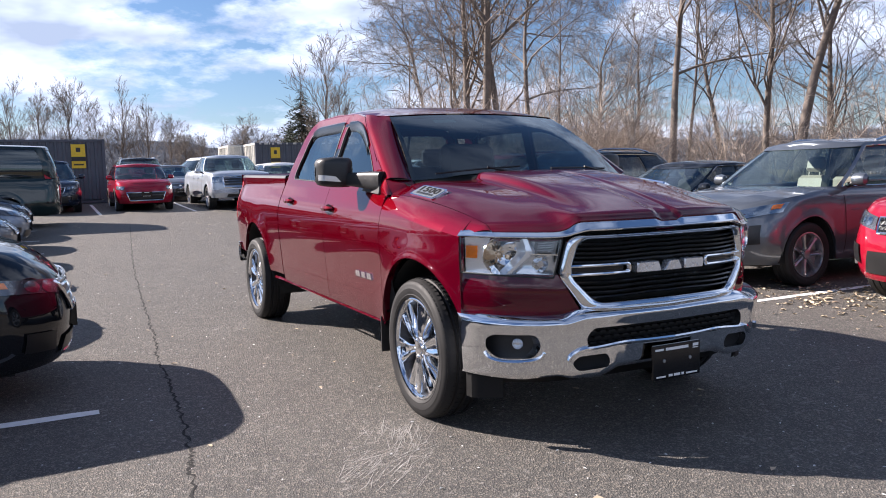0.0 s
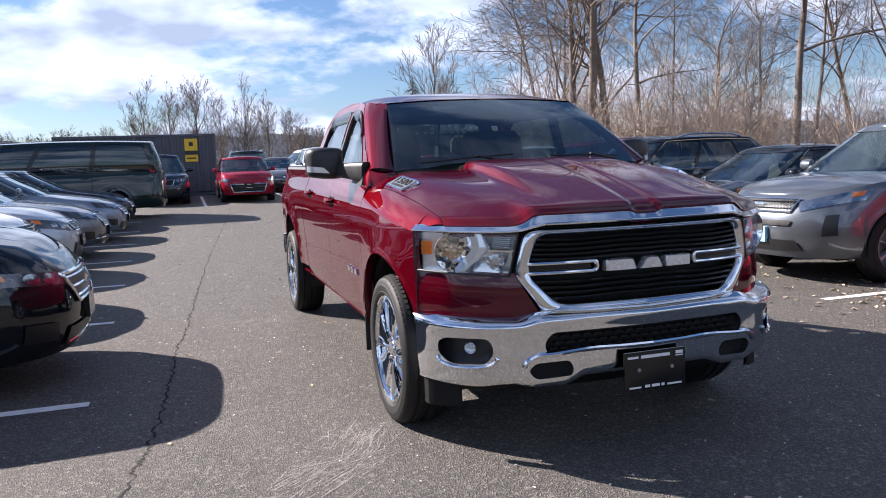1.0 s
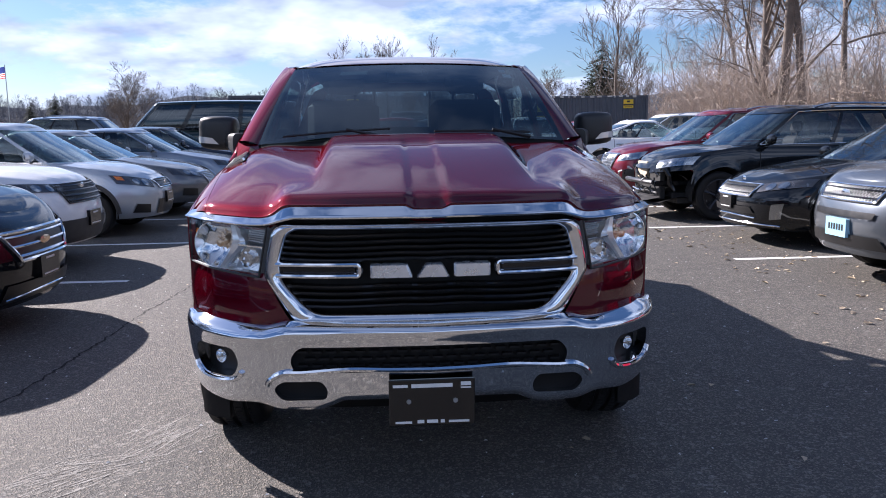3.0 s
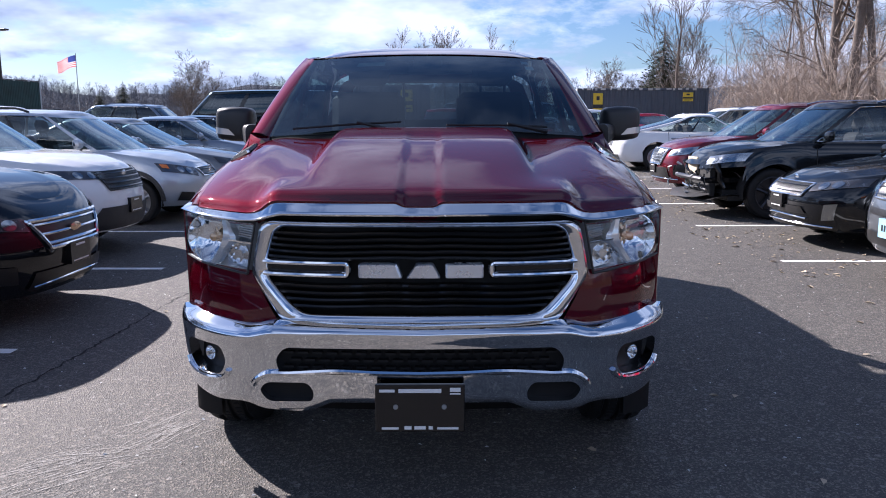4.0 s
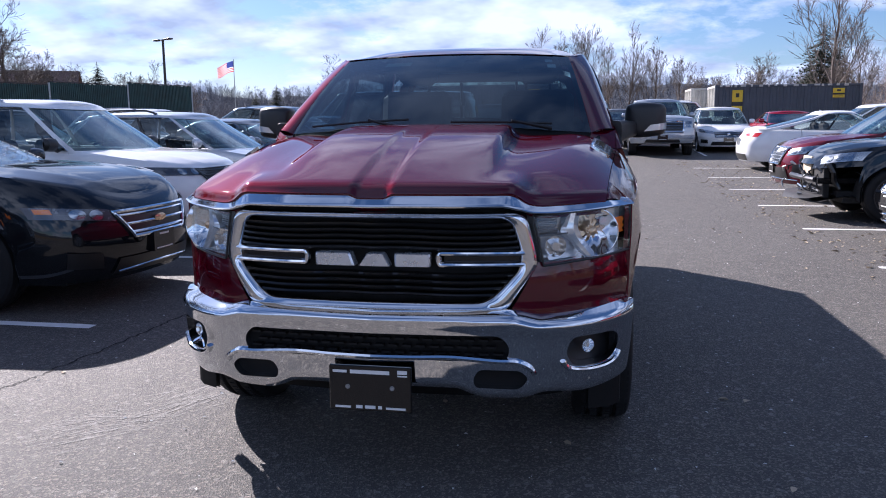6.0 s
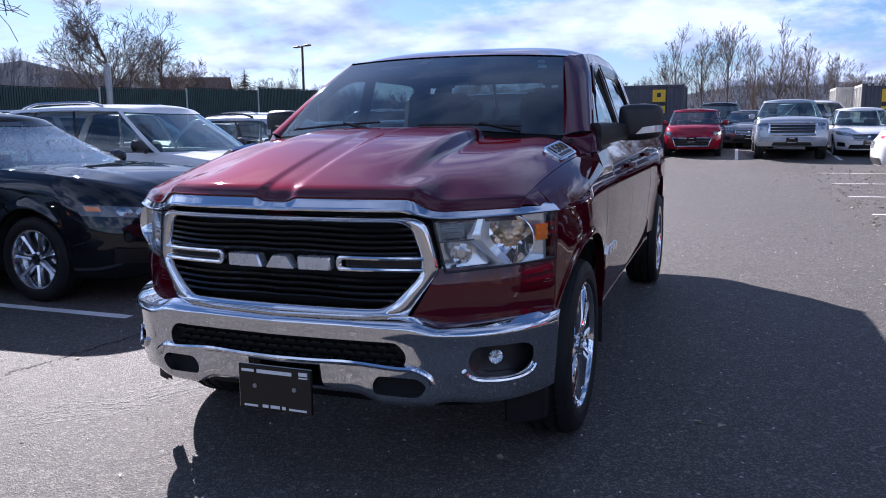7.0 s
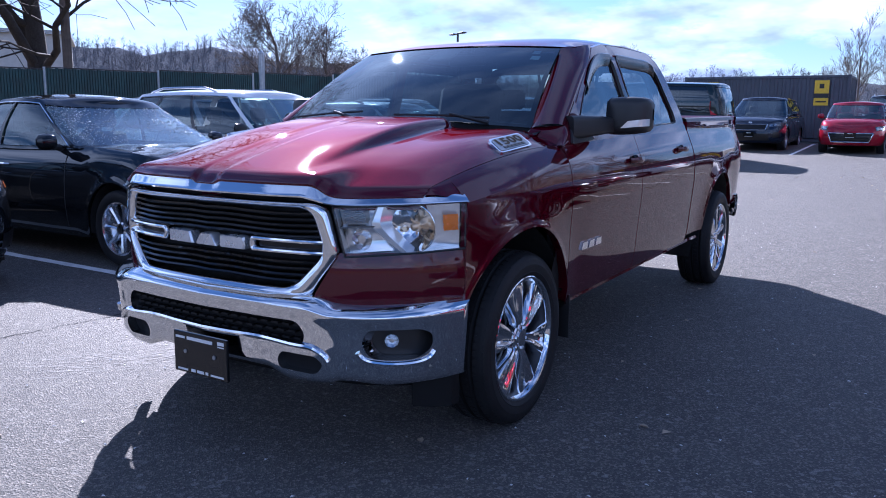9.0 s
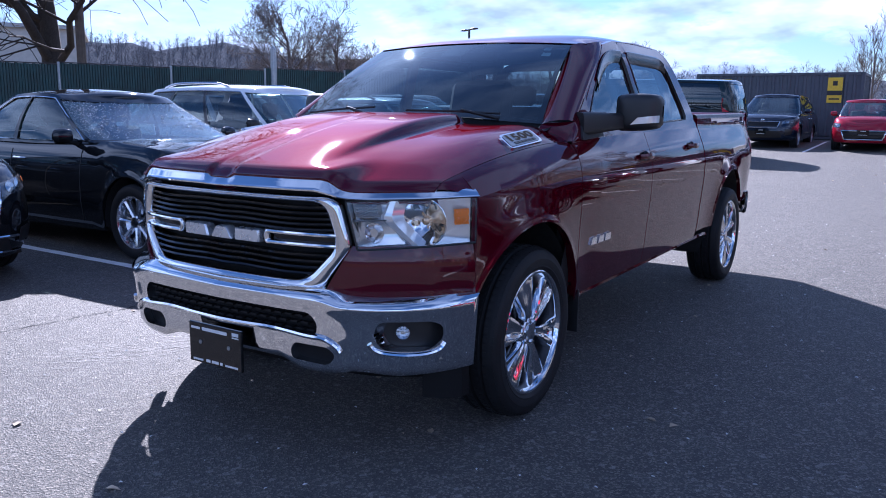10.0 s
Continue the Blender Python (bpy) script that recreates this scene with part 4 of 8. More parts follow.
    # raised plain shapes in the middle
    shapes = [[(-0.212, 0.853), (-0.060, 0.853), (-0.078, 0.903), (-0.212, 0.903)], [(-0.046, 0.853), (0.074, 0.853), (0.048, 0.903), (-0.012, 0.903)], [(0.090, 0.853), (0.222, 0.853), (0.222, 0.903), (0.090, 0.903)]]
    for poly in shapes:
        g = Geo()
        big = rounded(poly, 0.006, 3)
        c = Vector((sum(p[0] for p in poly) / 4, sum(p[1] for p in poly) / 4))
        small = [tuple(c + (Vector(p) - c) * 0.90) for p in big]
        mm = len(big)
        ring = [[face(x, z, -0.03) for x, z in big], [face(x, z, 0.010) for x, z in big], [face(x, z, 0.017) for x, z in small]]
        g.grid(ring, close_u=True)
        g.f.append(tuple(len(g.v) - mm + i for i in range(mm)))
        part("emblem", g, M["bright"], gr, "chrome raised block")


def headlamp(t, s):
    """Clear lens over a bright bowl, a projector and an amber side marker."""
    black = M["black"]
    lamp = new("headlamp")
    lamp.parent = t
    lo = lambda x: lerp(0.848, 0.868, (x - 0.62) / 0.34)
    hi = lambda x: lerp(1.036, 1.050, (x - 0.58) / 0.37)
    inn = lambda k: lerp(0.628, 0.588, k)

    def pt(u, k, out):
        x = lerp(inn(k), 0.950, u)
        return on_plan(s * x, lerp(lo(x), hi(x), k), out)
    g = Geo()
    g.grid([[pt(u, k, -0.004 + 0.010 * math.sin(math.pi * min(max(k, 0.0), 1.0)) ** 0.5) for u in spaced(0, 1, 26)] for k in spaced(0, 1, 10)])
    g.grid([[pt(1, k, 0.0) for k in spaced(0, 1, 6)], [(s * (side_x(0.54, lerp(0.868, 1.05, k)) + 0.001), 0.545, lerp(0.868, 1.05, k)) for k in spaced(0, 1, 6)]])
    part("lens", g, M["lens"], lamp, "clear headlamp lens")
    g = Geo()
    rim = [pt(u, 0, -0.002) for u in spaced(0, 1, 24)] + [pt(1, k, -0.002) for k in spaced(0.05, 0.95, 8)] + [pt(u, 1, -0.002) for u in spaced(1, 0, 24)] + [pt(0, k, -0.002) for k in spaced(0.95, 0.05, 8)]
    g.tube(rim + [rim[0]], 0.0045, 6)
    part("bezel", g, black, lamp, "black lamp bezel")
    g = Geo()
    g.grid([[pt(u, k, -0.105 + 0.055 * max(0, (u - 0.80) / 0.2)) for u in spaced(0, 1, 20)] for k in spaced(0, 1, 8)])
    for k in (0.01, 0.99):
        g.grid([[pt(u, k, -0.006) for u in spaced(0, 1, 20)], [pt(u, k, -0.105 + 0.055 * max(0, (u - 0.80) / 0.2)) for u in spaced(0, 1, 20)]])
    g.grid([[pt(0.01, k, -0.006) for k in spaced(0, 1, 6)], [pt(0.01, k, -0.105) for k in spaced(0, 1, 6)]])
    part("housing", g, M["lamp_body"], lamp, "silver lamp housing")

    def bowl(u, k, r, depth, flutes, ripple):
        c = Vector(pt(u, k, -0.024))
        d = Vector((s * 0.25, -0.97, -0.02)).normalized()
        a = d.cross(Vector((0, 0, 1))).normalized()
        b = a.cross(d)
        rows = []
        for q in spaced(0.02, 1, 11):
            rows.append([c - d * (depth * (1 - q * q) + ripple * q * math.cos(flutes * w) * math.cos(9 * q)) + r * q * (math.cos(w) * a + math.sin(w) * b) for w in spaced(0, 2 * math.pi, 45)])
        return Geo().grid(rows), c, d, a, b
    # the main lamp: a fluted bowl, its bulb and a bright ring
    g, c, d, a, b = bowl(0.64, 0.50, 0.093, 0.058, 9, 0.0025)
    main = part("reflector", g, M["lamp"], lamp, "fluted bright reflector", 14)
    # both bulbs carry the bowl's amber reflection in their colour
    part("bulb", Geo().tube([c - d * 0.062, c - d * 0.026, c - d * 0.020], [0.020, 0.016, 0.006], 16), M["bulb"], main, "bulb shield tinted with the amber reflection")
    part("ring", Geo().tube([c + 0.093 * (math.cos(w) * a + math.sin(w) * b) for w in spaced(0, 2 * math.pi, 41)], 0.0025, 6), M["lamp"], main)
    part("amber_bulb", Geo().tube([c - d * 0.050 + a * 0.045 * s - b * 0.012, c - d * 0.024 + a * 0.040 * s - b * 0.008], [0.014, 0.009], 12), M["bulb"], main, "amber-tinted bulb in the bowl")
    # the smaller lamp in a silver pocket
    g = Geo().grid([[pt(u + 0.13 * (1 - k), k, -0.070 + 0.02 * abs(2 * k - 0.6)) for u in spaced(0.03, 0.34, 8)] for k in spaced(0.03, 0.58, 6)])
    part("inner_field", g, M["lamp_body"], lamp, "silver field round the small lamp")
    g, c, d, a, b = bowl(0.20, 0.33, 0.040, 0.028, 7, 0.002)
    second = part("reflector", g, M["lamp"], lamp, "small bright reflector", 14)
    part("bulb", Geo().tube([c - d * 0.028, c + d * 0.004], [0.020, 0.016], 16), M["satin"], second)
    # the indicator in its dark upper pocket
    g = Geo().grid([[pt(u, k, -0.060) for u in spaced(0.03, 0.31, 8)] for k in spaced(0.60, 0.97, 5)])
    part("dark_field", g, M["lamp_field"], lamp, "grey field behind the indicator")
    for q in range(6):
        k0 = 0.66 + 0.045 * q
        part("rib", Geo().tube([pt(0.07, k0, -0.040), pt(0.27, k0 + 0.01, -0.040)], 0.004, 5), M["lamp_silver"], lamp)
    shelf = Geo()
    rows = []
    for u in spaced(0.01, 0.34, 9):
        rows.append([pt(u, 0.56, -0.07), pt(u, 0.565, -0.012), pt(u, 0.60, -0.010), pt(u, 0.615, -0.06)])
    part("shelf", shelf.grid(rows), M["lamp"], lamp, "bright shelf between the inner lamps")
    # the bright bent frame between the inner lamps and the bowl
    div = smooth_path([pt(0.40, 0.99, -0.014), pt(0.355, 0.78, -0.012), pt(0.325, 0.60, -0.012), pt(0.40, 0.36, -0.012), pt(0.53, 0.02, -0.014)], 5)
    rows = []
    for i, p in enumerate(div):
        p = Vector(p)
        w = 0.015 + 0.010 * math.exp(-((i / (len(div) - 1) - 0.5) / 0.2) ** 2)
        rows.append([p + Vector((-(w + 0.008) * s, 0.050, 0)), p + Vector((-w * s, 0.002, 0)), p + Vector((-0.2 * w * s, -0.003, 0)), p + Vector((w * s, 0.010, 0)), p + Vector(((w + 0.016) * s, 0.065, 0))])
    part("divider", Geo().grid(rows), M["lamp_body"], lamp, "bright bent frame in the lamp", 30)
    g = Geo()
    g.grid([[pt(u, k, -0.016 - 0.006 * ((i + j) % 2)) for i, u in enumerate(spaced(0.865, 0.965, 7))] for j, k in enumerate(spaced(0.40, 0.74, 6))])
    part("side_marker", g, M["amber"], lamp, "amber side marker", 10)


def cab_x(y, z):
    """The half width of the cab above the belt."""
    k = (z - 1.24) / 0.56
    return side_x(y, 1.24) - 0.004 - 0.185 * k - 0.03 * max(0, k - 0.7) ** 2 * 10


WS_BASE = lambda u: Vector((u * 0.795, 1.215 + 0.165 * u * u, 1.350 - 0.028 * u * u))
WS_TOP = lambda u: Vector((u * 0.658, 1.945 + 0.065 * u * u, 1.770 - 0.018 * u * u))


def fill(loops, fn, thick=0.0):
    """A flat face with holes: the first loop is its rim, the rest are holes; fn maps (a, b) into space."""
    bm = bmesh.new()
    edges = []
    for lp in loops:
        vs = [bm.verts.new((p[0], p[1], 0)) for p in lp]
        edges += [bm.edges.new((vs[i], vs[(i + 1) % len(vs)])) for i in range(len(vs))]
    bmesh.ops.triangle_fill(bm, use_beauty=True, use_dissolve=False, edges=edges)
    bm.verts.ensure_lookup_table()
    g = Geo()
    vs = [(v.co.x, v.co.y) for v in bm.verts]
    fs = [tuple(v.index for v in f.verts) for f in bm.faces]
    bm.free()
    g.add([fn(a, b, 0.0) for a, b in vs], fs)
    if thick:
        g.add([fn(a, b, thick) for a, b in vs], fs)
        for lp in loops:
            g.grid([[fn(a, b, 0.0) for a, b in lp], [fn(a, b, thick) for a, b in lp]], close_u=True)
    return g


def cab(t):
    red, black = M["red"], M["black"]
    cabin = new("cab")
    cabin.parent = t
    # side frames with window openings
    rim = [(1.50, 1.225), (3.745, 1.27), (3.70, 1.42), (3.46, 1.76), (3.34, 1.815), (2.90, 1.828), (2.42, 1.800), (2.22, 1.765), (1.85, 1.54), (1.56, 1.335)]
    wf = rounded([(1.62, 1.295), (2.545, 1.312), (2.475, 1.735), (2.28, 1.728), (2.15, 1.690), (1.86, 1.50)], 0.05, 5)
    wr = rounded([(2.63, 1.316), (3.52, 1.345), (3.50, 1.42), (3.33, 1.690), (3.24, 1.738), (2.565, 1.742)], 0.05, 5)
    dense = lambda lp: resample(lp, 90)
    for s in (1, -1):
        place = lambda y, z, d: (s * (cab_x(y, z) - d), y, z)
        g = fill([resample(rim, 120), dense(wf), dense(wr)], place, 0.03)
        part("door_frame", g, red, cabin)
        for nm, lp, mt in (("front_window", wf, M["glass"]), ("rear_window", wr, M["glass"])):
            g = fill([dense(lp)], lambda y, z, d: (s * (cab_x(y, z) - 0.014), y, z))
            w = part(nm, g, mt, cabin, "side window glass")
            seal = Geo()
            pts = dense(lp)
            seal.grid([[(s * (cab_x(y, z) + o), y, z) for y, z in [tuple(Vector((2.1 if nm == "front_window" else 3.05, 1.5)).lerp(Vector(p), k)) for p in pts]] for k, o in ((1.012, 0.001), (1.012, 0.004), (0.985, 0.004), (0.97, -0.012))], close_u=True)
            part("window_seal", seal, black, w, "black window seal")
        # smoked rain visors
        for line in (((1.93, 1.560), (2.05, 1.645), (2.17, 1.700), (2.30, 1.732), (2.465, 1.740)), ((2.58, 1.746), (2.9, 1.746), (3.20, 1.742), (3.30, 1.712))):
            rows = []
            for p in smooth_path([Vector((a, b, 0)) for a, b in line], 6):
                y, z = p.x, p.y
                rows.append([(s * (cab_x(y, z) + o), y + dy, z + dz) for o, dy, dz in ((0.003, 0, 0.010), (0.010, 0, 0.004), (0.016, 0.004, -0.028), (0.015, 0.008, -0.066), (0.012, 0.008, -0.066), (0.008, 0, 0.0))])
            part("rain_visor", Geo().grid(rows), M["gloss"], cabin, "smoked window visor")
        # door seam and pillar post
        g = Geo()
        g.grid([[(s * (cab_x(y, z) + o), y, z) for y, z in ((2.50, 1.28), (2.512, 1.5), (2.50, 1.80))] for o in (0.0015,) ] + [[(s * (cab_x(y + 0.008, z) + 0.0015), y + 0.008, z) for y, z in ((2.50, 1.28), (2.512, 1.5), (2.50, 1.80))]])
        part("door_seam", g, M["under"], cabin)
        g = Geo()
        g.grid([[(s * (cab_x(y, z) + 0.0025), y, z) for y in spaced(a, b, 5)] for a, b, z in ((2.555, 2.625, 1.32), (2.528, 2.595, 1.5), (2.487, 2.558, 1.735))])
        part("pillar_cover", g, M["gloss"], cabin, "gloss black pillar cover")
        # windscreen pillar, rounded between screen and door frame
        rows = []
        for k in spaced(0, 1, 16):
            a = WS_BASE(s).lerp(WS_TOP(s), k)
            y2, z2 = lerp(1.50, 2.22, k), lerp(1.335, 1.778, k)
            b = Vector((s * (cab_x(y2, z2)), y2, z2))
            mid = a.lerp(b, 0.5) + Vector((s * 0.012, -0.022, 0.014)) * (1 - k ** 3)
            rows.append([a + Vector((-s * 0.015, 0.012, -0.006)), a, a.lerp(mid, 0.5) + Vector((0, -0.006, 0.004)), mid, mid.lerp(b, 0.5) + Vector((s * 0.006, 0, 0.004)), b, b + Vector((-s * 0.002, 0.03, -0.03))])
        part("windscreen_pillar", Geo().grid(rows), red, cabin, angle=60)
    # windscreen
    g = Geo()
    def ws(u, v, o=0.0):
        p = WS_BASE(u).lerp(WS_TOP(u), v)
        bow = 0.03 * math.sin(math.pi * v)
        return p + Vector((0, -bow * 0.45 - o * 0.5, bow * 0.85 + o))
    g.grid([[ws(u, v) for u in spaced(-1, 1, 25)] for v in spaced(0, 1, 14)])
    part("windscreen", g, M["teal_glass"], cabin, "tinted windscreen")
    g = Geo()
    for a, b in (((-0.985, 0.0), (0.985, 0.035)), ((-0.985, 0.965), (0.985, 1.0))):
        g.grid([[ws(u, v, -0.004) for u in spaced(a[0], b[0], 25)] for v in (a[1], b[1])])
    for u0, u1 in ((-1.0, -0.965), (0.965, 1.0)):
        g.grid([[ws(u, v, -0.004) for u in (u0, u1)] for v in spaced(0, 1, 14)])
    part("screen_band", g, M["matt"], cabin, "black ceramic edge of the windscreen")
    g = Geo()
    g.grid([[ws(u, v, -0.006) for u in spaced(-0.115, 0.115, 7)] for v in (0.79, 0.99)])
    part("sensor_box", g, M["matt"], cabin)
    g = Geo().grid([[ws(u, v, -0.006) for u in (-0.58, -0.35)] for v in (0.835, 0.90)])
    part("sticker", g, M["sticker"], cabin, "pale inspection sticker")
    g = Geo().grid([[ws(u, v, -0.006) for u in (0.80, 0.87)] for v in (0.80, 0.86)]).grid([[ws(u, v, -0.006) for u in (0.79, 0.85)] for v in (0.90, 0.95)])
    part("sticker", g, M["white"], cabin, "white window stickers")
    # roof
    g = Geo()
    rows = []
    for k in spaced(0, 1, 22):
        row = []
        for u in spaced(-1, 1, 33):
            f = WS_TOP(u)
            yb = 3.60 - 0.05 * u * u
            y = lerp(f.y, yb, k)
            z = lerp(f.z, 1.80 - 0.02 * u * u, k) + 0.092 * math.sin(math.pi * min(1, k * 0.98 + 0.01)) ** 0.8
            edge = cab_x(y, 1.80) * 0.985
            x = u * lerp(0.658, edge, min(1, k * 5))
            row.append((x, y, z - 0.055 * abs(u) ** 6 * min(1, k * 6)))
        rows.append(row)
    g.grid(rows)
    part("roof", g, red, cabin, angle=60)
    for s in (1, -1):
        rows = []
        for k in spaced(0, 1, 22):
            f = WS_TOP(s)
            y = lerp(f.y, 3.55, k)
            zt = lerp(f.z, 1.78, k) + 0.092 * math.sin(math.pi * min(1, k * 0.98 + 0.01)) ** 0.8 - 0.055 * min(1, k * 6)
            x = s * lerp(0.658, cab_x(y, 1.80) * 0.985, min(1, k * 5))
            yy = max(y, 2.22)
            zb = np.interp(yy, [2.22, 2.42, 2.9, 3.34, 3.46, 3.60], [1.765, 1.80, 1.828, 1.815, 1.76, 1.58])
            b = (s * cab_x(yy, zb), yy, zb)
            rows.append([(x, y, zt), (lerp(x, b[0], 0.4) + s * 0.006, lerp(y, yy, 0.4), lerp(zt, zb, 0.35)), (lerp(x, b[0], 0.75) + s * 0.006, lerp(y, yy, 0.75), lerp(zt, zb, 0.7)), b])
        part("roof_rail", Geo().grid(rows), red, cabin, angle=60)
    # rear wall with its window
    rear = [(-0.91, 1.0), (0.91, 1.0), (0.90, 1.28), (0.70, 1.70), (0.5, 1.775), (-0.5, 1.775), (-0.70, 1.70), (-0.90, 1.28)]
    hole = rounded([(-0.68, 1.40), (0.68, 1.40), (0.60, 1.70), (-0.60, 1.70)], 0.06)
    back = lambda x, z, d: (x, 3.74 - 0.42 * max(0, z - 1.40) - d, z)
    part("rear_wall", fill([resample(rear, 80), resample(hole, 60)], back, 0.03), red, cabin)
    part("back_window", fill([resample(hole, 60)], lambda x, z, d: (x, 3.73 - 0.42 * max(0, z - 1.40), z)), M["glass"], cabin, "sliding back window")
    g = Geo()
    for x in (-0.22, 0.22):
        g.box(x - 0.012, x + 0.012, 3.60, 3.72, 1.40, 1.52)
        g.tube([back(x, 1.40, 0.02), back(x, 1.70, 0.02)], 0.012, 6)
    part("slider_post", g, black, cabin)
    # cowl, wipers
    g = Geo()
    g.grid([[(x, hood_rear(x) - 0.03 + dy, z) for x, z in [(u * 0.77, lerp(1.335, 1.31, abs(u) ** 2) - dz) for u in spaced(-1, 1, 21)]] for dy, dz in ((0.0, 0.02), (0.10, 0.0), (0.2, -0.01))])
    lip = lambda x: Vector((x, hood_rear(x) - 0.01, hood_z(x, hood_rear(x)) - 0.010))
    foot = lambda x: WS_BASE(max(-1, min(1, x / 0.79))) + Vector((0, 0.012, 0.002))
    g.grid([[lip(x).lerp(foot(x), k) for x in spaced(-0.785, 0.785, 31)] for k in (0, 0.5, 1.0)])
    for s in (1, -1):
        he = hood_edge(1.40)
        c0, c1, c2, c3 = lip(s * 0.79) + Vector((0, 0, 0.004)), Vector((s * he[0], 1.402, he[1] - 0.003)), Vector((s * cab_x(1.50, 1.335), 1.50, 1.335)), WS_BASE(s) + Vector((0, 0.004, 0.002))
        foot_g = Geo().grid([[c0.lerp(c1, u).lerp(c3.lerp(c2, u), v) + Vector((0, 0, 0.010 * math.sin(math.pi * u) * math.sin(math.pi * v))) for u in spaced(0, 1, 6)] for v in spaced(0, 1, 5)])
        part("pillar_foot", foot_g, red, cabin, angle=60)
    part("cowl", g, M["matt"], cabin, "black cowl panel")
    for x0, x1, h in ((-0.66, -0.12, 0.05), (0.10, 0.60, 0.03)):
        tip0, tip1 = ws(x0 / 0.79, 0.02) + Vector((0, -0.02, 0.02)), ws(x1 / 0.79, h) + Vector((0, -0.02, 0.02))
        g = Geo().tube([tip0, tip0.lerp(tip1, 0.5) + Vector((0, -0.004, 0.004)), tip1], 0.006, 6)
        g.tube([Vector((x1, hood_rear(x1) + 0.01, 1.345)), tip0.lerp(tip1, 0.6) + Vector((0, -0.006, 0.012))], [0.012, 0.007], 6)
        part("wiper", g, black, cabin, "black windscreen wiper")
    interior(cabin, 0.0)


def seat_geo(x, y, z, w=0.50, back=0.68):
    """A front seat: cushion, leaning back, head rest."""
    g = Geo()
    g.box(x - w / 2, x + w / 2, y, y + 0.50, z, z + 0.16, 0.05)
    b = Geo().box(-w / 2, w / 2, -0.07, 0.07, 0, back, 0.05)
    h = Geo().box(-0.14, 0.14, -0.05, 0.05, back + 0.05, back + 0.25, 0.04)
    h.box(-0.09, -0.075, -0.01, 0.01, back - 0.01, back + 0.06).box(0.075, 0.09, -0.01, 0.01, back - 0.01, back + 0.06)
    g.join(b.join(h).moved(pose(x, y + 0.52, z + 0.12, -14)))
    return g


def interior(cabin, dy):
    seat = M["seat"]
    g = Geo()
    rows = []
    for y, z in ((1.36, 1.29), (1.46, 1.325), (1.72, 1.33), (1.88, 1.27), (1.92, 1.15), (1.90, 0.8)):
        rows.append([(x, y + 0.02 * math.cos(x * 3), z + 0.02 * math.exp(-((x - 0.40) / 0.2) ** 2)) for x in spaced(-0.84, 0.84, 21)])
    g.grid(rows)
    part("dashboard", g, M["black"], cabin, "black dashboard")
    for x in (-0.43, 0.43):
        part("front_seat", seat_geo(x, 2.25, 0.82), seat, cabin, "dark cloth front seat")
    part("rear_bench", Geo().box(-0.75, 0.75, 3.0, 3.45, 0.82, 0.98, 0.05).box(-0.75, 0.75, 3.42, 3.56, 0.92, 1.42, 0.05).box(-0.56, -0.28, 3.42, 3.52, 1.43, 1.58, 0.03).box(0.28, 0.56, 3.42, 3.52, 1.43, 1.58, 0.03), seat, cabin, "dark rear bench")
    g = Geo()
    c = Vector((0.43, 2.08, 1.18))
    ax = Vector((0, 0.85, 0.5)).normalized()
    a = Vector((1, 0, 0))
    b = ax.cross(a)
    ring = [c + 0.185 * (math.cos(q) * a + math.sin(q) * b) for q in spaced(0, 2 * math.pi, 29)]
    g.tube(ring, 0.016, 8)
    for q in (0, math.pi, -math.pi / 2):
        g.tube([c, c + 0.18 * (math.cos(q) * a + math.sin(q) * b)], 0.02, 6)
    g.tube([c, c - ax * 0.03, (0.43, 1.95, 1.10)], [0.07, 0.05, 0.03], 8)
    part("steering_wheel", g, M["black"], cabin)
    g = Geo().box(-0.13, 0.13, 2.10, 2.13, 1.675, 1.745, 0.012).tube([(0, 2.14, 1.73), (0, 2.20, 1.79)], 0.012, 6)
    part("rear_view_mirror", g, M["black"], cabin)
    part("cab_floor", Geo().box(-0.88, 0.88, 1.5, 3.70, 0.62, 0.66), M["under"], cabin)
    part("headliner", Geo().grid([[(x, y, 1.765 - 0.03 * (x / 0.6) ** 2) for x in spaced(-0.6, 0.6, 7)] for y in spaced(2.20, 3.45, 6)]), M["seat"], cabin)


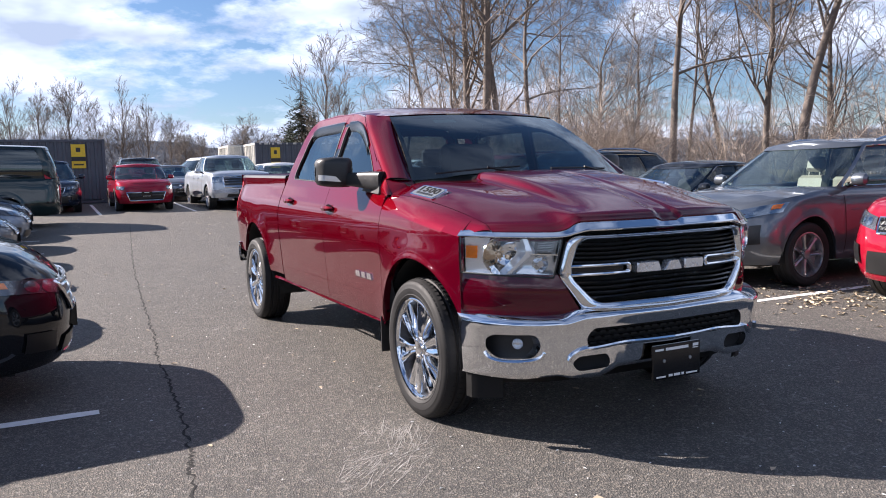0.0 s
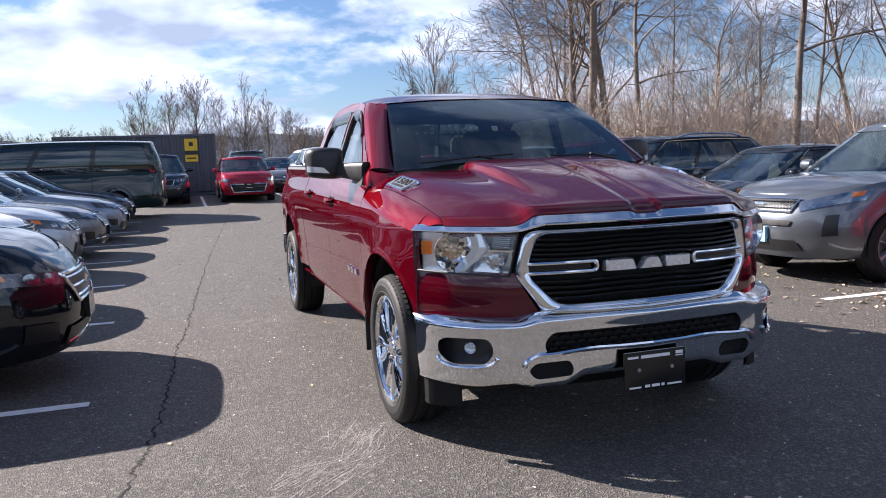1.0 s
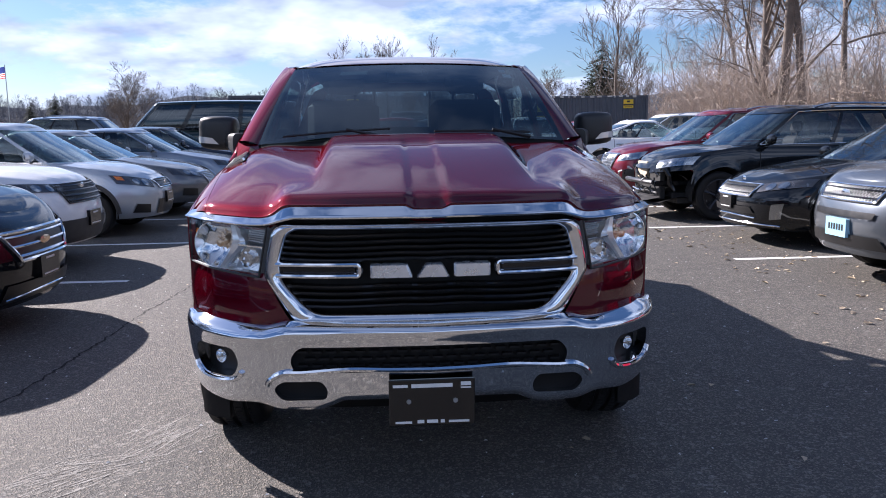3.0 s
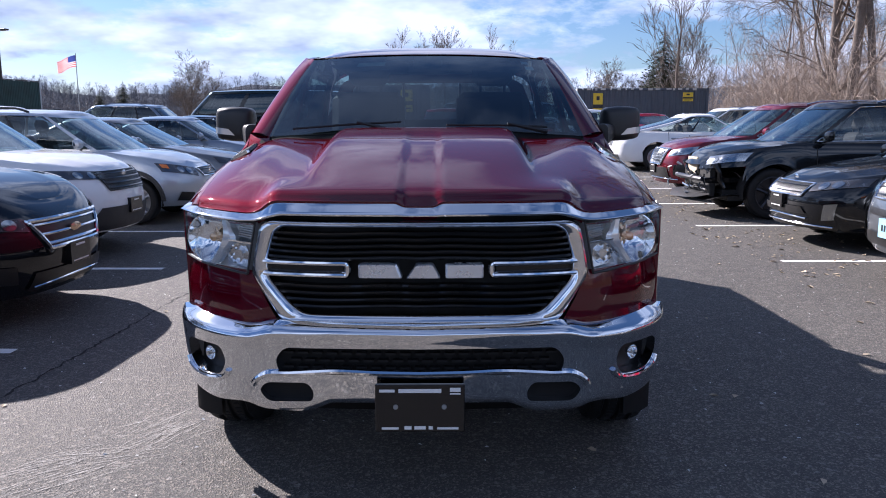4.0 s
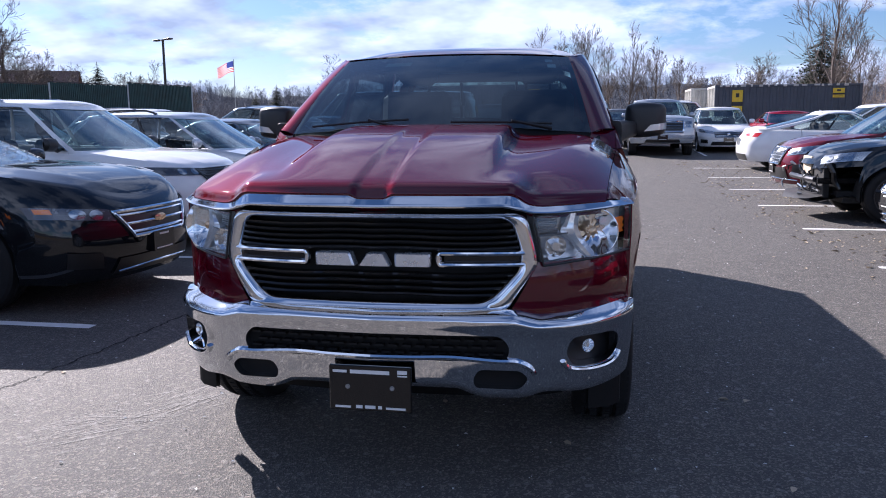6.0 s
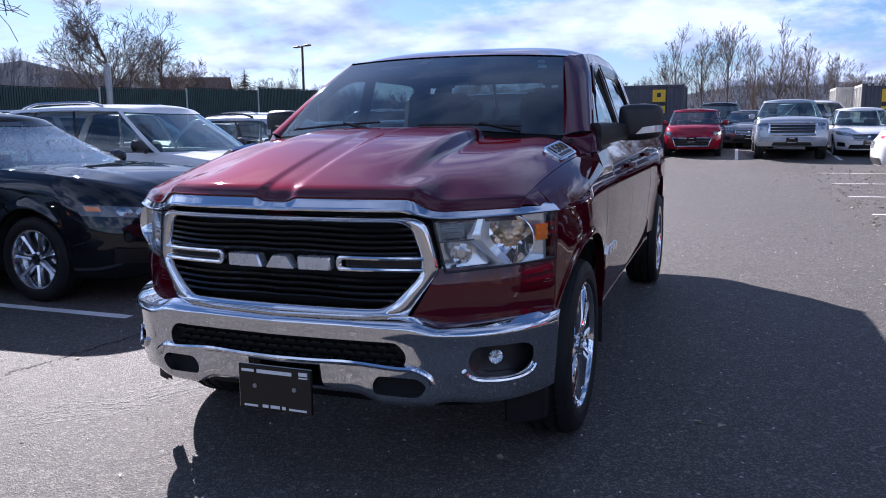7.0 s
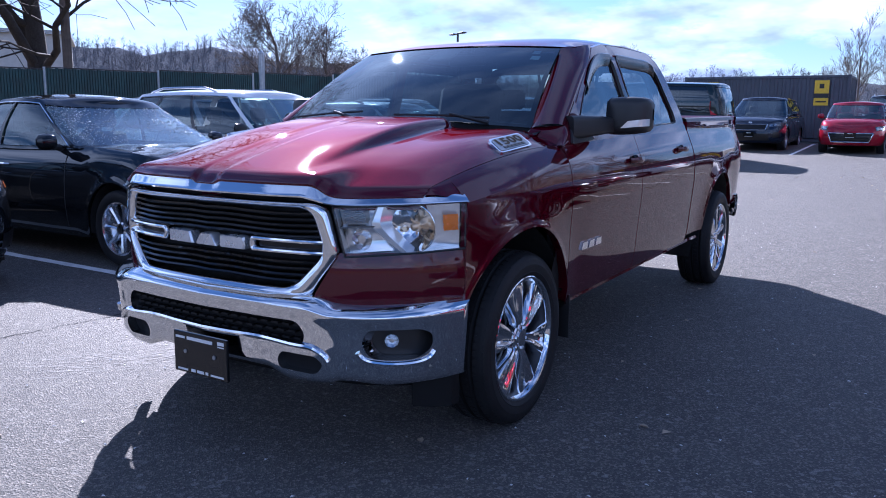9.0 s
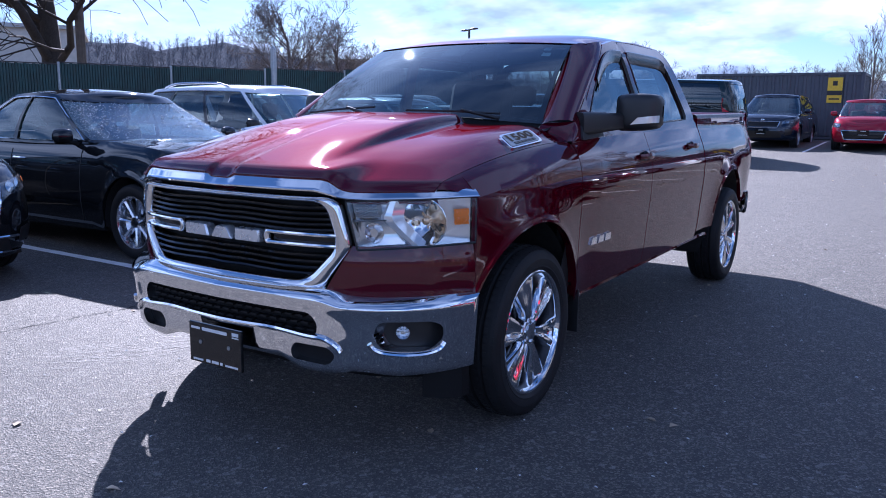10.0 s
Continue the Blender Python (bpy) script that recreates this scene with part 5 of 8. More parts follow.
def bed_box(t):
    red, black = M["red"], M["black"]
    g = Geo()
    g.box(-0.80, 0.80, BED_Y0 + 0.02, BED_Y1 - 0.06, 0.70, 0.75)
    g.box(-0.86, 0.86, BED_Y0 + 0.01, BED_Y0 + 0.04, 0.72, 1.36)
    part("bed_liner", g, black, t, "black bed liner")
    g = Geo()
    rows = []
    for y, z in ((BED_Y1 - 0.05, 0.72), (BED_Y1 - 0.06, 1.38), (BED_Y1 - 0.02, 1.402), (BED_Y1 + 0.02, 1.40), (BED_Y1 + 0.035, 1.38), (BED_Y1 + 0.012, 1.15), (BED_Y1 + 0.015, 0.72)):
        rows.append([(x, y - 0.03 * abs(x) ** 4, z) for x in spaced(-0.86, 0.86, 15)])
    g.grid(rows)
    part("tailgate", g, red, t)
    g = Geo()
    rows = []
    for y, z in ((BED_Y1 - 0.04, 0.69), (BED_Y1 + 0.08, 0.69), (BED_Y1 + 0.105, 0.665), (BED_Y1 + 0.10, 0.55), (BED_Y1 + 0.06, 0.50), (BED_Y1 - 0.04, 0.495)):
        rows.append([(0.945 * math.sin(a), y - 0.17 * (1 - max(0.0, math.cos(a)) ** 0.6), z) for a in spaced(-math.pi / 2, math.pi / 2, 33)])
    g.grid(rows)
    part("rear_bumper", g, M["chrome"], t, "chrome rear bumper")
    for s in (1, -1):
        g = Geo()
        rows = []
        for z in spaced(0.95, 1.33, 8):
            x = side_x(BED_Y1 - 0.02, z)
            rows.append([(s * (x + 0.004), BED_Y1 - 0.09, z), (s * (x + 0.002), BED_Y1 - 0.02, z), (s * (x - 0.03), BED_Y1 + 0.02, z), (s * (x - 0.10), BED_Y1 + 0.028, z)])
        g.grid(rows)
        part("tail_lamp", g, M["tail"], t, "red tail lamp")


def door_mirror(t, s):
    """A large towing mirror on a stout arm."""
    black = M["black"]
    mir = new("door_mirror")
    mir.parent = t
    g = Geo()
    # shell lofted across x: (x, half depth, low z, high z, centre y)
    shell = ((0.985, 0.020, 1.345, 1.400, 1.930), (0.988, 0.050, 1.310, 1.448, 1.925), (0.996, 0.072, 1.294, 1.466, 1.920), (1.015, 0.090, 1.288, 1.476, 1.918), (1.06, 0.100, 1.287, 1.481, 1.920),
             (1.12, 0.100, 1.290, 1.482, 1.928), (1.172, 0.090, 1.298, 1.478, 1.938), (1.196, 0.074, 1.306, 1.470, 1.946), (1.209, 0.048, 1.322, 1.452, 1.952), (1.212, 0.014, 1.360, 1.420, 1.955))
    rows = []
    for x, d, z0, z1, yc in shell:
        zc, h = (z0 + z1) / 2, (z1 - z0) / 2
        row = []
        for q in spaced(0, 2 * math.pi, 41)[:-1]:
            cx, sx_ = math.cos(q), math.sin(q)
            yy = math.copysign(abs(cx) ** 0.45, cx)
            zz = math.copysign(abs(sx_) ** 0.40, sx_)
            row.append((s * x, yc + d * (yy if yy < 0 else yy * 0.5), zc + h * zz))
        rows.append(row)
    g.grid(rows, close_u=True)
    part("shell", g, black, mir, "black mirror shell", 60)
    # the arm sweeps back from the corner of the door
    g = Geo()
    rows = []
    path = ((0.915, 1.545, 1.266, 1.382), (0.932, 1.59, 1.268, 1.384), (0.958, 1.67, 1.276, 1.384), (0.980, 1.74, 1.284, 1.382), (1.000, 1.81, 1.291, 1.380), (1.025, 1.87, 1.296, 1.377), (1.06, 1.915, 1.302, 1.372))
    for k, (x, y, z0, z1) in enumerate(path):
        a, b = path[max(k - 1, 0)], path[min(k + 1, len(path) - 1)]
        d = Vector((b[0] - a[0], b[1] - a[1])).normalized()
        zc, h = (z0 + z1) / 2, (z1 - z0) / 2
        rows.append([(s * (x + 0.040 * d.y * math.copysign(abs(math.cos(q)) ** 0.6, math.cos(q))), y - 0.040 * d.x * math.copysign(abs(math.cos(q)) ** 0.6, math.cos(q)), zc + h * math.copysign(abs(math.sin(q)) ** 0.5, math.sin(q))) for q in spaced(0, 2 * math.pi, 29)[:-1]])
    g.grid(rows, close_u=True)
    g.f.append(tuple(range(28)))
    part("arm", g, black, mir, "black mirror arm", 50)
    foot = Geo().prism(rounded([(1.50, 1.245), (1.80, 1.262), (1.76, 1.330), (1.60, 1.352), (1.545, 1.330)], 0.02), lambda y, z: (s * (cab_x(y, z) - 0.004), y, z), lambda y, z: (s * (cab_x(y, z) + 0.016), y, z))
    part("mirror_foot", foot, black, mir, "black sail panel under the mirror")
    g = Geo()

    def on_shell(x, z):
        """The forward face of the shell at a width and height."""
        xs_, ds, ys_ = [q[0] for q in shell], [q[1] for q in shell], [q[4] for q in shell]
        return (s * (x + 0.004 * max(0, (x - 1.15) / 0.06)), float(np.interp(x, xs_, ys_) - np.interp(x, xs_, ds)) - 0.004, z)
    g.grid([[on_shell(lerp(lerp(1.085, 1.208, u), lerp(1.120, 1.208, u), k), lerp(1.322, 1.358, k) + 0.012 * u) for u in spaced(0, 1, 12)] for k in spaced(0, 1, 4)])
    part("indicator", g, M["lamp_body"], mir, "clear mirror indicator")
    g = Geo().grid([[(s * x, 1.986, z) for x in (1.01, 1.19)] for z in (1.31, 1.46)])
    part("mirror_glass", g, M["chrome"], mir, "mirror glass")


# ---- parked cars: front at y = 0, facing -y ----
CAR_WHEELS = {}
M["screen"] = glass("green_tinted_screen", (0.46, 0.63, 0.62), base=0.13)
M["dew_screen"] = glass("dew_covered_screen", (0.46, 0.63, 0.62), base=0.20, dew=True)
M["headlamp_dark"] = plain("lamp_housing", (0.10, 0.10, 0.11), 0.25, 0.6)
M["lamp_grey"] = chrome_mat("grey_lamp_housing", (0.38, 0.40, 0.42), 0.14)
M["mesh_grey"] = plain("grey_lattice", (0.16, 0.165, 0.17), 0.3, 0.6)
M["clad"] = plain("grey_cladding", (0.030, 0.030, 0.032), 0.6)
M["grille"] = plain("grille_black", (0.010, 0.010, 0.011), 0.35)


def fade(t):
    t = min(max(t, 0.0), 1.0)
    return t * t * (3 - 2 * t)


class Car:
    """A car's outer surface as functions of its plan and profile."""

    def __init__(self, p):
        self.p = p
        self.L, self.W, self.H = p["L"], p["W"], p["H"]
        self.top_line = curve_of(*zip(*p["top"]))
        hw = self.W / 2
        s = p["sill"]
        b = p["belt"]
        self.w_of = curve_of([s, s + 0.10, 0.55, 0.75, b - 0.04, b + 0.06], [hw * 0.925, hw * 0.975, hw, hw * 0.992, hw * 0.955, hw * 0.90])
        zn = p.get("nose_z", 0.52)
        self.front_of = curve_of([s - 0.05, s + 0.06, zn, p["top"][0][1] - 0.03, p["top"][0][1] + 0.25], [0.10, 0.03, 0.0, p.get("rake", 0.07), p.get("rake", 0.07) + 0.18])
        self.rear_of = curve_of([s - 0.05, 0.45, 0.65, b, b + 0.1], [-0.10, 0.0, 0.0, -p.get("tail", 0.06), -p.get("tail", 0.06) - 0.03])
        self.D, self.n = p.get("corner", 0.78), p.get("square", 2.35)
        self.Dr = p.get("corner_r", 0.40)
        self.arches = [(y, p["r"] + 0.005, p["r"] + 0.055) for y in p["axles"]]

    def low(self, y):
        z = self.p["sill"]
        for yc, zc, r in self.arches:
            if abs(y - yc) < r:
                z = max(z, zc + math.sqrt(r * r - (y - yc) ** 2))
        return z

    def plan(self, p, z, w):
        """Half outline at one height, p from 0 at the nose to 1 at the tail."""
        yf, yr = self.front_of(z), self.L + self.rear_of(z)
        if p < 0.25:
            a = p / 0.25 * math.pi / 2
            u, c = max(math.sin(a), 0) ** (2 / self.n), max(math.cos(a), 0) ** (2 / self.n)
            return w * u, yf + self.D * (1 - c)
        if p <= 0.75:
            t = (p - 0.25) / 0.5
            return w * (1 + 0.012 * math.sin(math.pi * t)), lerp(yf + self.D, yr - self.Dr, t)
        a = (1 - p) / 0.25 * math.pi / 2
        u, c = max(math.sin(a), 0) ** (2 / 3.2), max(math.cos(a), 0) ** (2 / 3.2)
        return w * u, yr - self.Dr * (1 - c)

    def p_of(self, y):
        """The step along the side at which the outline reaches y."""
        yf, yr = 0.03, self.L
        if y < yf + self.D:
            return 0.25 * math.acos(max(0.0, 1 - max(0.0, y - yf) / self.D) ** (self.n / 2)) / (math.pi / 2)
        return 0.25 + 0.5 * (y - yf - self.D) / (yr - self.Dr - yf - self.D)

    def at(self, p, k, out=0.0):
        _, y = self.plan(p, 0.6, self.W / 2)
        z = lerp(self.low(y), self.top_line(y), k)
        w = self.w_of(z)
        for yc, zc, r in self.arches:
            w += 0.014 * math.exp(-((math.hypot(y - yc, z - zc) - r) / 0.05) ** 2)
        e = self.roll(k)
        x, y2 = self.plan(p, z, w + out - 0.022 * e)
        if p < 0.25:
            y2 += 0.085 * e * math.cos(p / 0.25 * math.pi / 2)
        if p < 0.25 or p > 0.75:
            y2 += out * (-1 if p < 0.25 else 1) * (abs(0.5 - p) - 0.25) / 0.25
        if 0.25 <= p <= 0.75:
            # the nose leans back, and the lean dies out along the side
            _, y_f = self.plan(0.25, 0.6, self.W / 2)
            y2 = y + (self.front_of(z) - self.front_of(0.6)) * (1 - fade((y - y_f) / 0.9))
        return x, y2, z

    def roll(self, k):
        """How far the body's upper edge has rolled over into the hood."""
        return max(0.0, (k - 0.74) / 0.26) ** 2

    def front(self, x, z, out=0.0):
        w = self.w_of(z) + out
        u = min(abs(x) / w, 0.9995)
        y = self.front_of(z) + self.D * (1 - (1 - u ** self.n) ** (1 / self.n))
        s = self.p["sill"]
        e = self.roll(min(1.0, (z - s) / (self.top_line(max(y, 0.0)) - s)))
        return x, y - out + 0.085 * e * max(0.0, 1 - u ** self.n) ** (1 / self.n), z

    def rear(self, x, z, out=0.0):
        w = self.w_of(z) + out
        u = min(abs(x) / w, 0.9995)
        return x, self.L + self.rear_of(z) - self.Dr * (1 - (1 - u ** 3.2) ** (1 / 3.2)) + out, z

    def house(self, p, j, out=0.0):
        """The cabin above the belt: j from 0 at the belt to 1 at the roof's edge."""
        q = self.p
        yc, yr0, yr1, yb = q["glass"]
        e = j ** 0.92
        yf = lerp(yc, yr0, e) - 0.04 * math.sin(math.pi * j)
        yr = lerp(yb, yr1, e) + 0.05 * math.sin(math.pi * j)
        wb, wr = q.get("wb", self.w_of(q["belt"]) - 0.012), q.get("wr", self.W / 2 * 0.70)
        w = lerp(wb, wr, j) + 0.035 * math.sin(math.pi * j) + out
        D, Dr = 0.34 - 0.06 * j, q.get("rear_curve", 0.25)
        if p < 0.25:
            a = p / 0.25 * math.pi / 2
            x, y = w * math.sin(a) ** (2 / 2.6), yf - out + D * (1 - max(0, math.cos(a)) ** (2 / 2.6))
        elif p <= 0.75:
            x, y = w * (1 + 0.02 * math.sin(math.pi * (p - 0.25) * 2)), lerp(yf + D, yr - Dr, (p - 0.25) / 0.5)
        else:
            a = (1 - p) / 0.25 * math.pi / 2
            x, y = w * math.sin(a) ** (2 / 2.8), yr + out - Dr * (1 - max(0, math.cos(a)) ** (2 / 2.8))
        z0 = self.top_line(min(max(y, yc), yb)) - 0.012
        bow = min(1.0, abs(y - (yr0 + yr1) / 2) / ((yr1 - yr0) / 2 + 0.25)) ** 2
        z1 = self.H - 0.055 - q.get("bow", 0.055) * bow - 0.03 * max(0, (y - yr0 - 0.8)) ** 2 * q.get("roof_fall", 0.25)
        return x, y, lerp(z0, z1, j)


def car_wheel(r, style, material):
    key = (r, style)
    if key in CAR_WHEELS:
        return CAR_WHEELS[key]
    w = r * 0.30
    rim = r * 0.68
    g = Geo().lathe([(-w, rim), (-w * 1.12, r * 0.85), (-w * 0.85, r * 0.985), (-w * 0.4, r), (-w * 0.3, r - 0.008), (-w * 0.22, r), (w * 0.22, r), (w * 0.3, r - 0.008), (w * 0.4, r), (w * 0.85, r * 0.985), (w * 1.06, r * 0.93), (w * 1.12, r * 0.84), (w * 1.05, r * 0.74), (w * 0.9, rim)], 44)
    tyre = mesh_of("tyre", g, M["rubber"])
    g = Geo().lathe([(w * 0.88, rim), (w * 1.0, rim * 1.02), (w * 1.02, rim * 0.97), (w * 0.8, rim * 0.93), (-w * 0.6, rim * 0.90)], 40)
    g.lathe([(w * 0.30, rim * 0.9), (w * 0.22, 0.02)], 24)
    dish = mesh_of("rim", g, material if style != "steel" else M["steel"])
    n = {"five": 5, "ten": 10, "multi": 7, "steel": 8, "black": 5}[style]
    s = Geo()
    half = rim * {5: 0.17, 10: 0.075, 7: 0.12, 8: 0.15}[n]
    rows = []
    for q, hw, x in ((0.12, 0.9, 0.72), (0.5, 0.62, 0.80), (0.80, 0.85, 0.88), (0.97, 1.25, 0.90)):
        rows.append([(w * x - 0.03, -half * hw, rim * q), (w * x, -half * hw * 0.7, rim * q), (w * x - (0.012 if n < 8 else 0), 0, rim * q), (w * x, half * hw * 0.7, rim * q), (w * x - 0.03, half * hw, rim * q)])
    s.grid(rows)
    spoke = mesh_of("spoke", s, material)
    g = Geo()
    g.lathe([(w * 0.6, rim * 0.22), (w * 0.86, rim * 0.20), (w * 0.9, rim * 0.12), (w * 0.9, 0.001)], 18)
    cap = mesh_of("hub_cap", g, material)
    CAR_WHEELS[key] = (tyre, dish, cap, spoke, n)
    return CAR_WHEELS[key]


def patch(fn, corners, n=10, m=5):
    """A four-cornered patch on a surface: corners (a, b) in order round it."""
    c = [Vector(q) for q in corners]
    return Geo().grid([[fn(*c[0].lerp(c[1], i / (n - 1)).lerp(c[3].lerp(c[2], i / (n - 1)), j / (m - 1))) for i in range(n)] for j in range(m)])


def build_car(name, label, m, p, group=""):
    car = thing(name, label, p.get("category", "car"), m, group)
    c = Car(p)
    body_mat, black = p["paint"], M["black"]
    # steps round the half outline
    ps = set(spaced(0, 0.25, 17)) | set(spaced(0.25, 0.75, 31)) | set(spaced(0.75, 1, 13))
    for yc, zc, r in c.arches:
        for q in spaced(0, math.pi, 15):
            v = c.p_of(yc + r * math.cos(q))
            if 0.02 < v < 0.98:
                ps.add(v)
    ps = sorted(ps)
    ks = [0, 0.03, 0.08, 0.16, 0.26, 0.36, 0.46, 0.56, 0.66, 0.76, 0.86, 0.93, 0.97, 1.0]
    g = Geo()
    half = [[c.at(q, k) for q in ps] for k in ks]
    tuck = [(x * 0.96, y, z + 0.01) for x, y, z in half[0]]
    rows = [tuck] + half
    g.grid(rows)
    g.grid([[(-x, y, z) for x, y, z in r] for r in rows])
    yc0, _, _, yb1 = p["glass"]
    # hood and deck
    for keep in (lambda y: y < yc0 + 0.62, lambda y: y > yb1 - 0.30):
        rows = []
        for q, (x, y, z) in zip(ps, half[-1]):
            if keep(y):
                cr = min(1, x / 0.45) * p.get("crown", 0.07) * min(1, y / 0.5) * min(1.0, max(0.15, (c.L - y) / 0.4)) * (fade((yc0 + 0.62 - y) / 1.1) if y < yc0 + 0.62 else 1)
                ridge = p.get("ridge", 0.012)
                rows.append([(x * u, y, z + cr * (1 - abs(u) ** 2.4) + ridge * math.exp(-((abs(u) - 0.62) / 0.07) ** 2) * min(1, y) * min(1, x / 0.45)) for u in spaced(-1, 1, 25)])
        if len(rows) > 1:
            g.grid(rows)
    bare = p.get("bare_front")
    if bare:
        g.f = [q for q in g.f if not all(g.v[k][1] < 0.55 and g.v[k][2] < bare for k in q)]
    part("body", g, body_mat, car, p.get("body_label", ""), 38)
    # cabin: paint where it is solid, glass in the openings
    sw = p.get("side_windows", ((0.256, 0.475), (0.495, 0.68)))
    pc = sorted(set(spaced(0, 0.232, 12)) | set(spaced(0.75, 1, 10)) | {0.232, 0.25, 0.80} | {v for a in sw for v in a} | set(spaced(0.25, 0.75, 21)))
    js = [0, 0.06, 0.2, 0.35, 0.5, 0.65, 0.8, 0.92, 1.0]
    shell, panes = Geo(), {}
    for i in range(len(pc) - 1):
        pm = (pc[i] + pc[i + 1]) / 2
        for j in range(len(js) - 1):
            jm = (js[j] + js[j + 1]) / 2
            which = None
            if 0.06 < jm < 0.95:
                if pm < 0.232:
                    which = "windscreen"
                elif pm > 0.80 and p.get("rear_glass", True):
                    which = "rear_window"
                else:
                    for w_i, (a, b) in enumerate(sw):
                        if a < pm < b and jm < 0.92:
                            which = ("front_window", "side_window", "quarter_window", "quarter_window")[w_i]
            quad = [(pc[i], js[j]), (pc[i + 1], js[j]), (pc[i + 1], js[j + 1]), (pc[i], js[j + 1])]
            for s in (1, -1):
                vs = [c.house(a, b, -0.012 if which else 0.0) for a, b in quad]
                vs = [(s * x, y, z) for x, y, z in vs]
                key = None if which is None else (which, s if which not in ("windscreen", "rear_window") else 1)
                (shell if key is None else panes.setdefault(key, Geo())).add(vs, [(0, 1, 2, 3)])
    rows = []
    for q in pc:
        x, y, z = c.house(q, 1.0)
        rows.append([(x * u, y, z + 0.055 * (1 - abs(u) ** 2.2) * min(1, 0.35 + 2.2 * min(q, 1 - q) * 2)) for u in spaced(-1, 1, 13)])
    shell.grid(rows)
    part("cabin", shell, body_mat if not p.get("black_roof") else M["gloss"], car, angle=38)
    for (nm, s), gg in sorted(panes.items()):
        mt = M["tint"] if p.get("dark_glass") or nm == "quarter_window" else M["dew_screen" if p.get("dew") else "screen"] if nm == "windscreen" else M["glass"]
        part(nm, gg, mt, car, "glossy window glass", 60)
    if p.get("dew"):
        rng = random.Random(17)
        g = Geo()
        for k in range(1500):
            q, j = rng.uniform(0.0, 0.226), 0.10 + 0.82 * rng.random() ** 0.85
            sx = rng.choice((1, -1))
            a, b, d = (Vector(c.house(q, j, -0.011)), Vector(c.house(q + 0.004, j, -0.011)), Vector(c.house(q, j + 0.02, -0.011)))
            u, w = (b - a).normalized(), (d - a).normalized()
            n = w.cross(u).normalized()
            if n.z < 0:
                n = -n
            r = rng.uniform(0.0025, 0.0075)
            ring = [a + (u * math.cos(t) + w * math.sin(t)) * r for t in spaced(0, 2 * math.pi, 7)[:-1]]
            inner = [a + (u * math.cos(t) + w * math.sin(t)) * r * 0.55 + n * r * 0.55 for t in spaced(0, 2 * math.pi, 7)[:-1]]
            vs = ring + inner + [a + n * r * 0.7]
            g.add([(sx * v.x, v.y, v.z) for v in vs], [(i, (i + 1) % 6, 6 + (i + 1) % 6, 6 + i) for i in range(6)] + [(6 + i, 6 + (i + 1) % 6, 12) for i in range(6)])
        part("dew", g, M["dew"], car, "scattered bright dew drops", 80)
    # trim round the side windows
    for s in (1, -1):
        a0, a1 = sw[0][0], sw[-1][1]
        line = [c.house(q, 0.055, 0.004) for q in spaced(a0, a1, 12)]
        up = [c.house(q, 0.925, 0.004) for q in spaced(a1, a0, 12)]
        loop = [(s * x, y, z) for x, y, z in line + up + [line[0]]]
        part("window_trim", Geo().tube(loop, 0.007, 5), M["chrome"] if p.get("chrome_trim", True) else black, car, "bright window trim" if p.get("chrome_trim", True) else "")
        for a, b in zip(sw[:-1], sw[1:]):
            rows = [[(s * c.house(q, j, 0.002)[0], *c.house(q, j, 0.002)[1:]) for q in (a[1], b[0])] for j in spaced(0.06, 0.92, 5)]
            part("pillar_cover", Geo().grid(rows), M["gloss"], car)
    # interior
    zf = p["sill"] + 0.12
    sx = c.W * 0.22
    y_s = yc0 + 0.95
    seat_m = p.get("seat", M["seat"])
    for x in (-sx, sx):
        part("front_seat", seat_geo(x, y_s, zf + 0.12, 0.46, 0.60), seat_m, car)
    g = Geo().box(-c.W * 0.36, c.W * 0.36, y_s + 0.95, y_s + 1.4, zf + 0.1, zf + 0.28, 0.04).box(-c.W * 0.36, c.W * 0.36, y_s + 1.36, y_s + 1.5, zf + 0.2, p["belt"] + 0.10, 0.04)
    part("rear_bench", g, seat_m, car)
    g = Geo().grid([[(x, yc0 + 0.30 + dy, z) for x in (-c.W * 0.40, 0, c.W * 0.40)] for dy, z in ((0, p["belt"] - 0.02), (0.35, p["belt"] - 0.01), (0.45, p["belt"] - 0.12), (0.5, zf))])
    part("dashboard", g, black, car)
    g = Geo()
    g.box(-c.W * 0.40, c.W * 0.40, 0.35, c.L - 0.35, p["sill"] - 0.02, p["sill"] + 0.06)
    g.box(-c.W * 0.36, c.W * 0.36, 0.30, c.L - 0.3, p["sill"] + 0.05, p["r"] * 1.1)
    part("underbody", g, M["under"], car)
    for yc, zc, r in c.arches:
        for s in (1, -1):
            arc = [(yc + (r + 0.004) * math.cos(a), zc + (r + 0.004) * math.sin(a)) for a in spaced(-0.2, math.pi + 0.2, 18)]
            part("arch_liner", Geo().grid([[(s * x, y, z) for y, z in arc] for x in (c.W / 2 - 0.02, c.W / 2 - 0.30)]), M["under"], car)
            if p.get("cladding"):
                rows = []
                for a in spaced(0.0, math.pi, 18):
                    y, z = yc + r * math.cos(a), zc + r * math.sin(a)
                    y2, z2 = yc + (r + 0.055) * math.cos(a), zc + (r + 0.055) * math.sin(a)
                    rows.append([(s * (c.w_of(z) - 0.02), y, z), (s * (c.w_of(z) + 0.022), y, z), (s * (c.w_of(z2) + 0.020), y2, z2), (s * (c.w_of(z2) - 0.01), y2, z2)])
                part("arch_trim", Geo().grid(rows), M["clad"], car, "grey plastic arch trim")
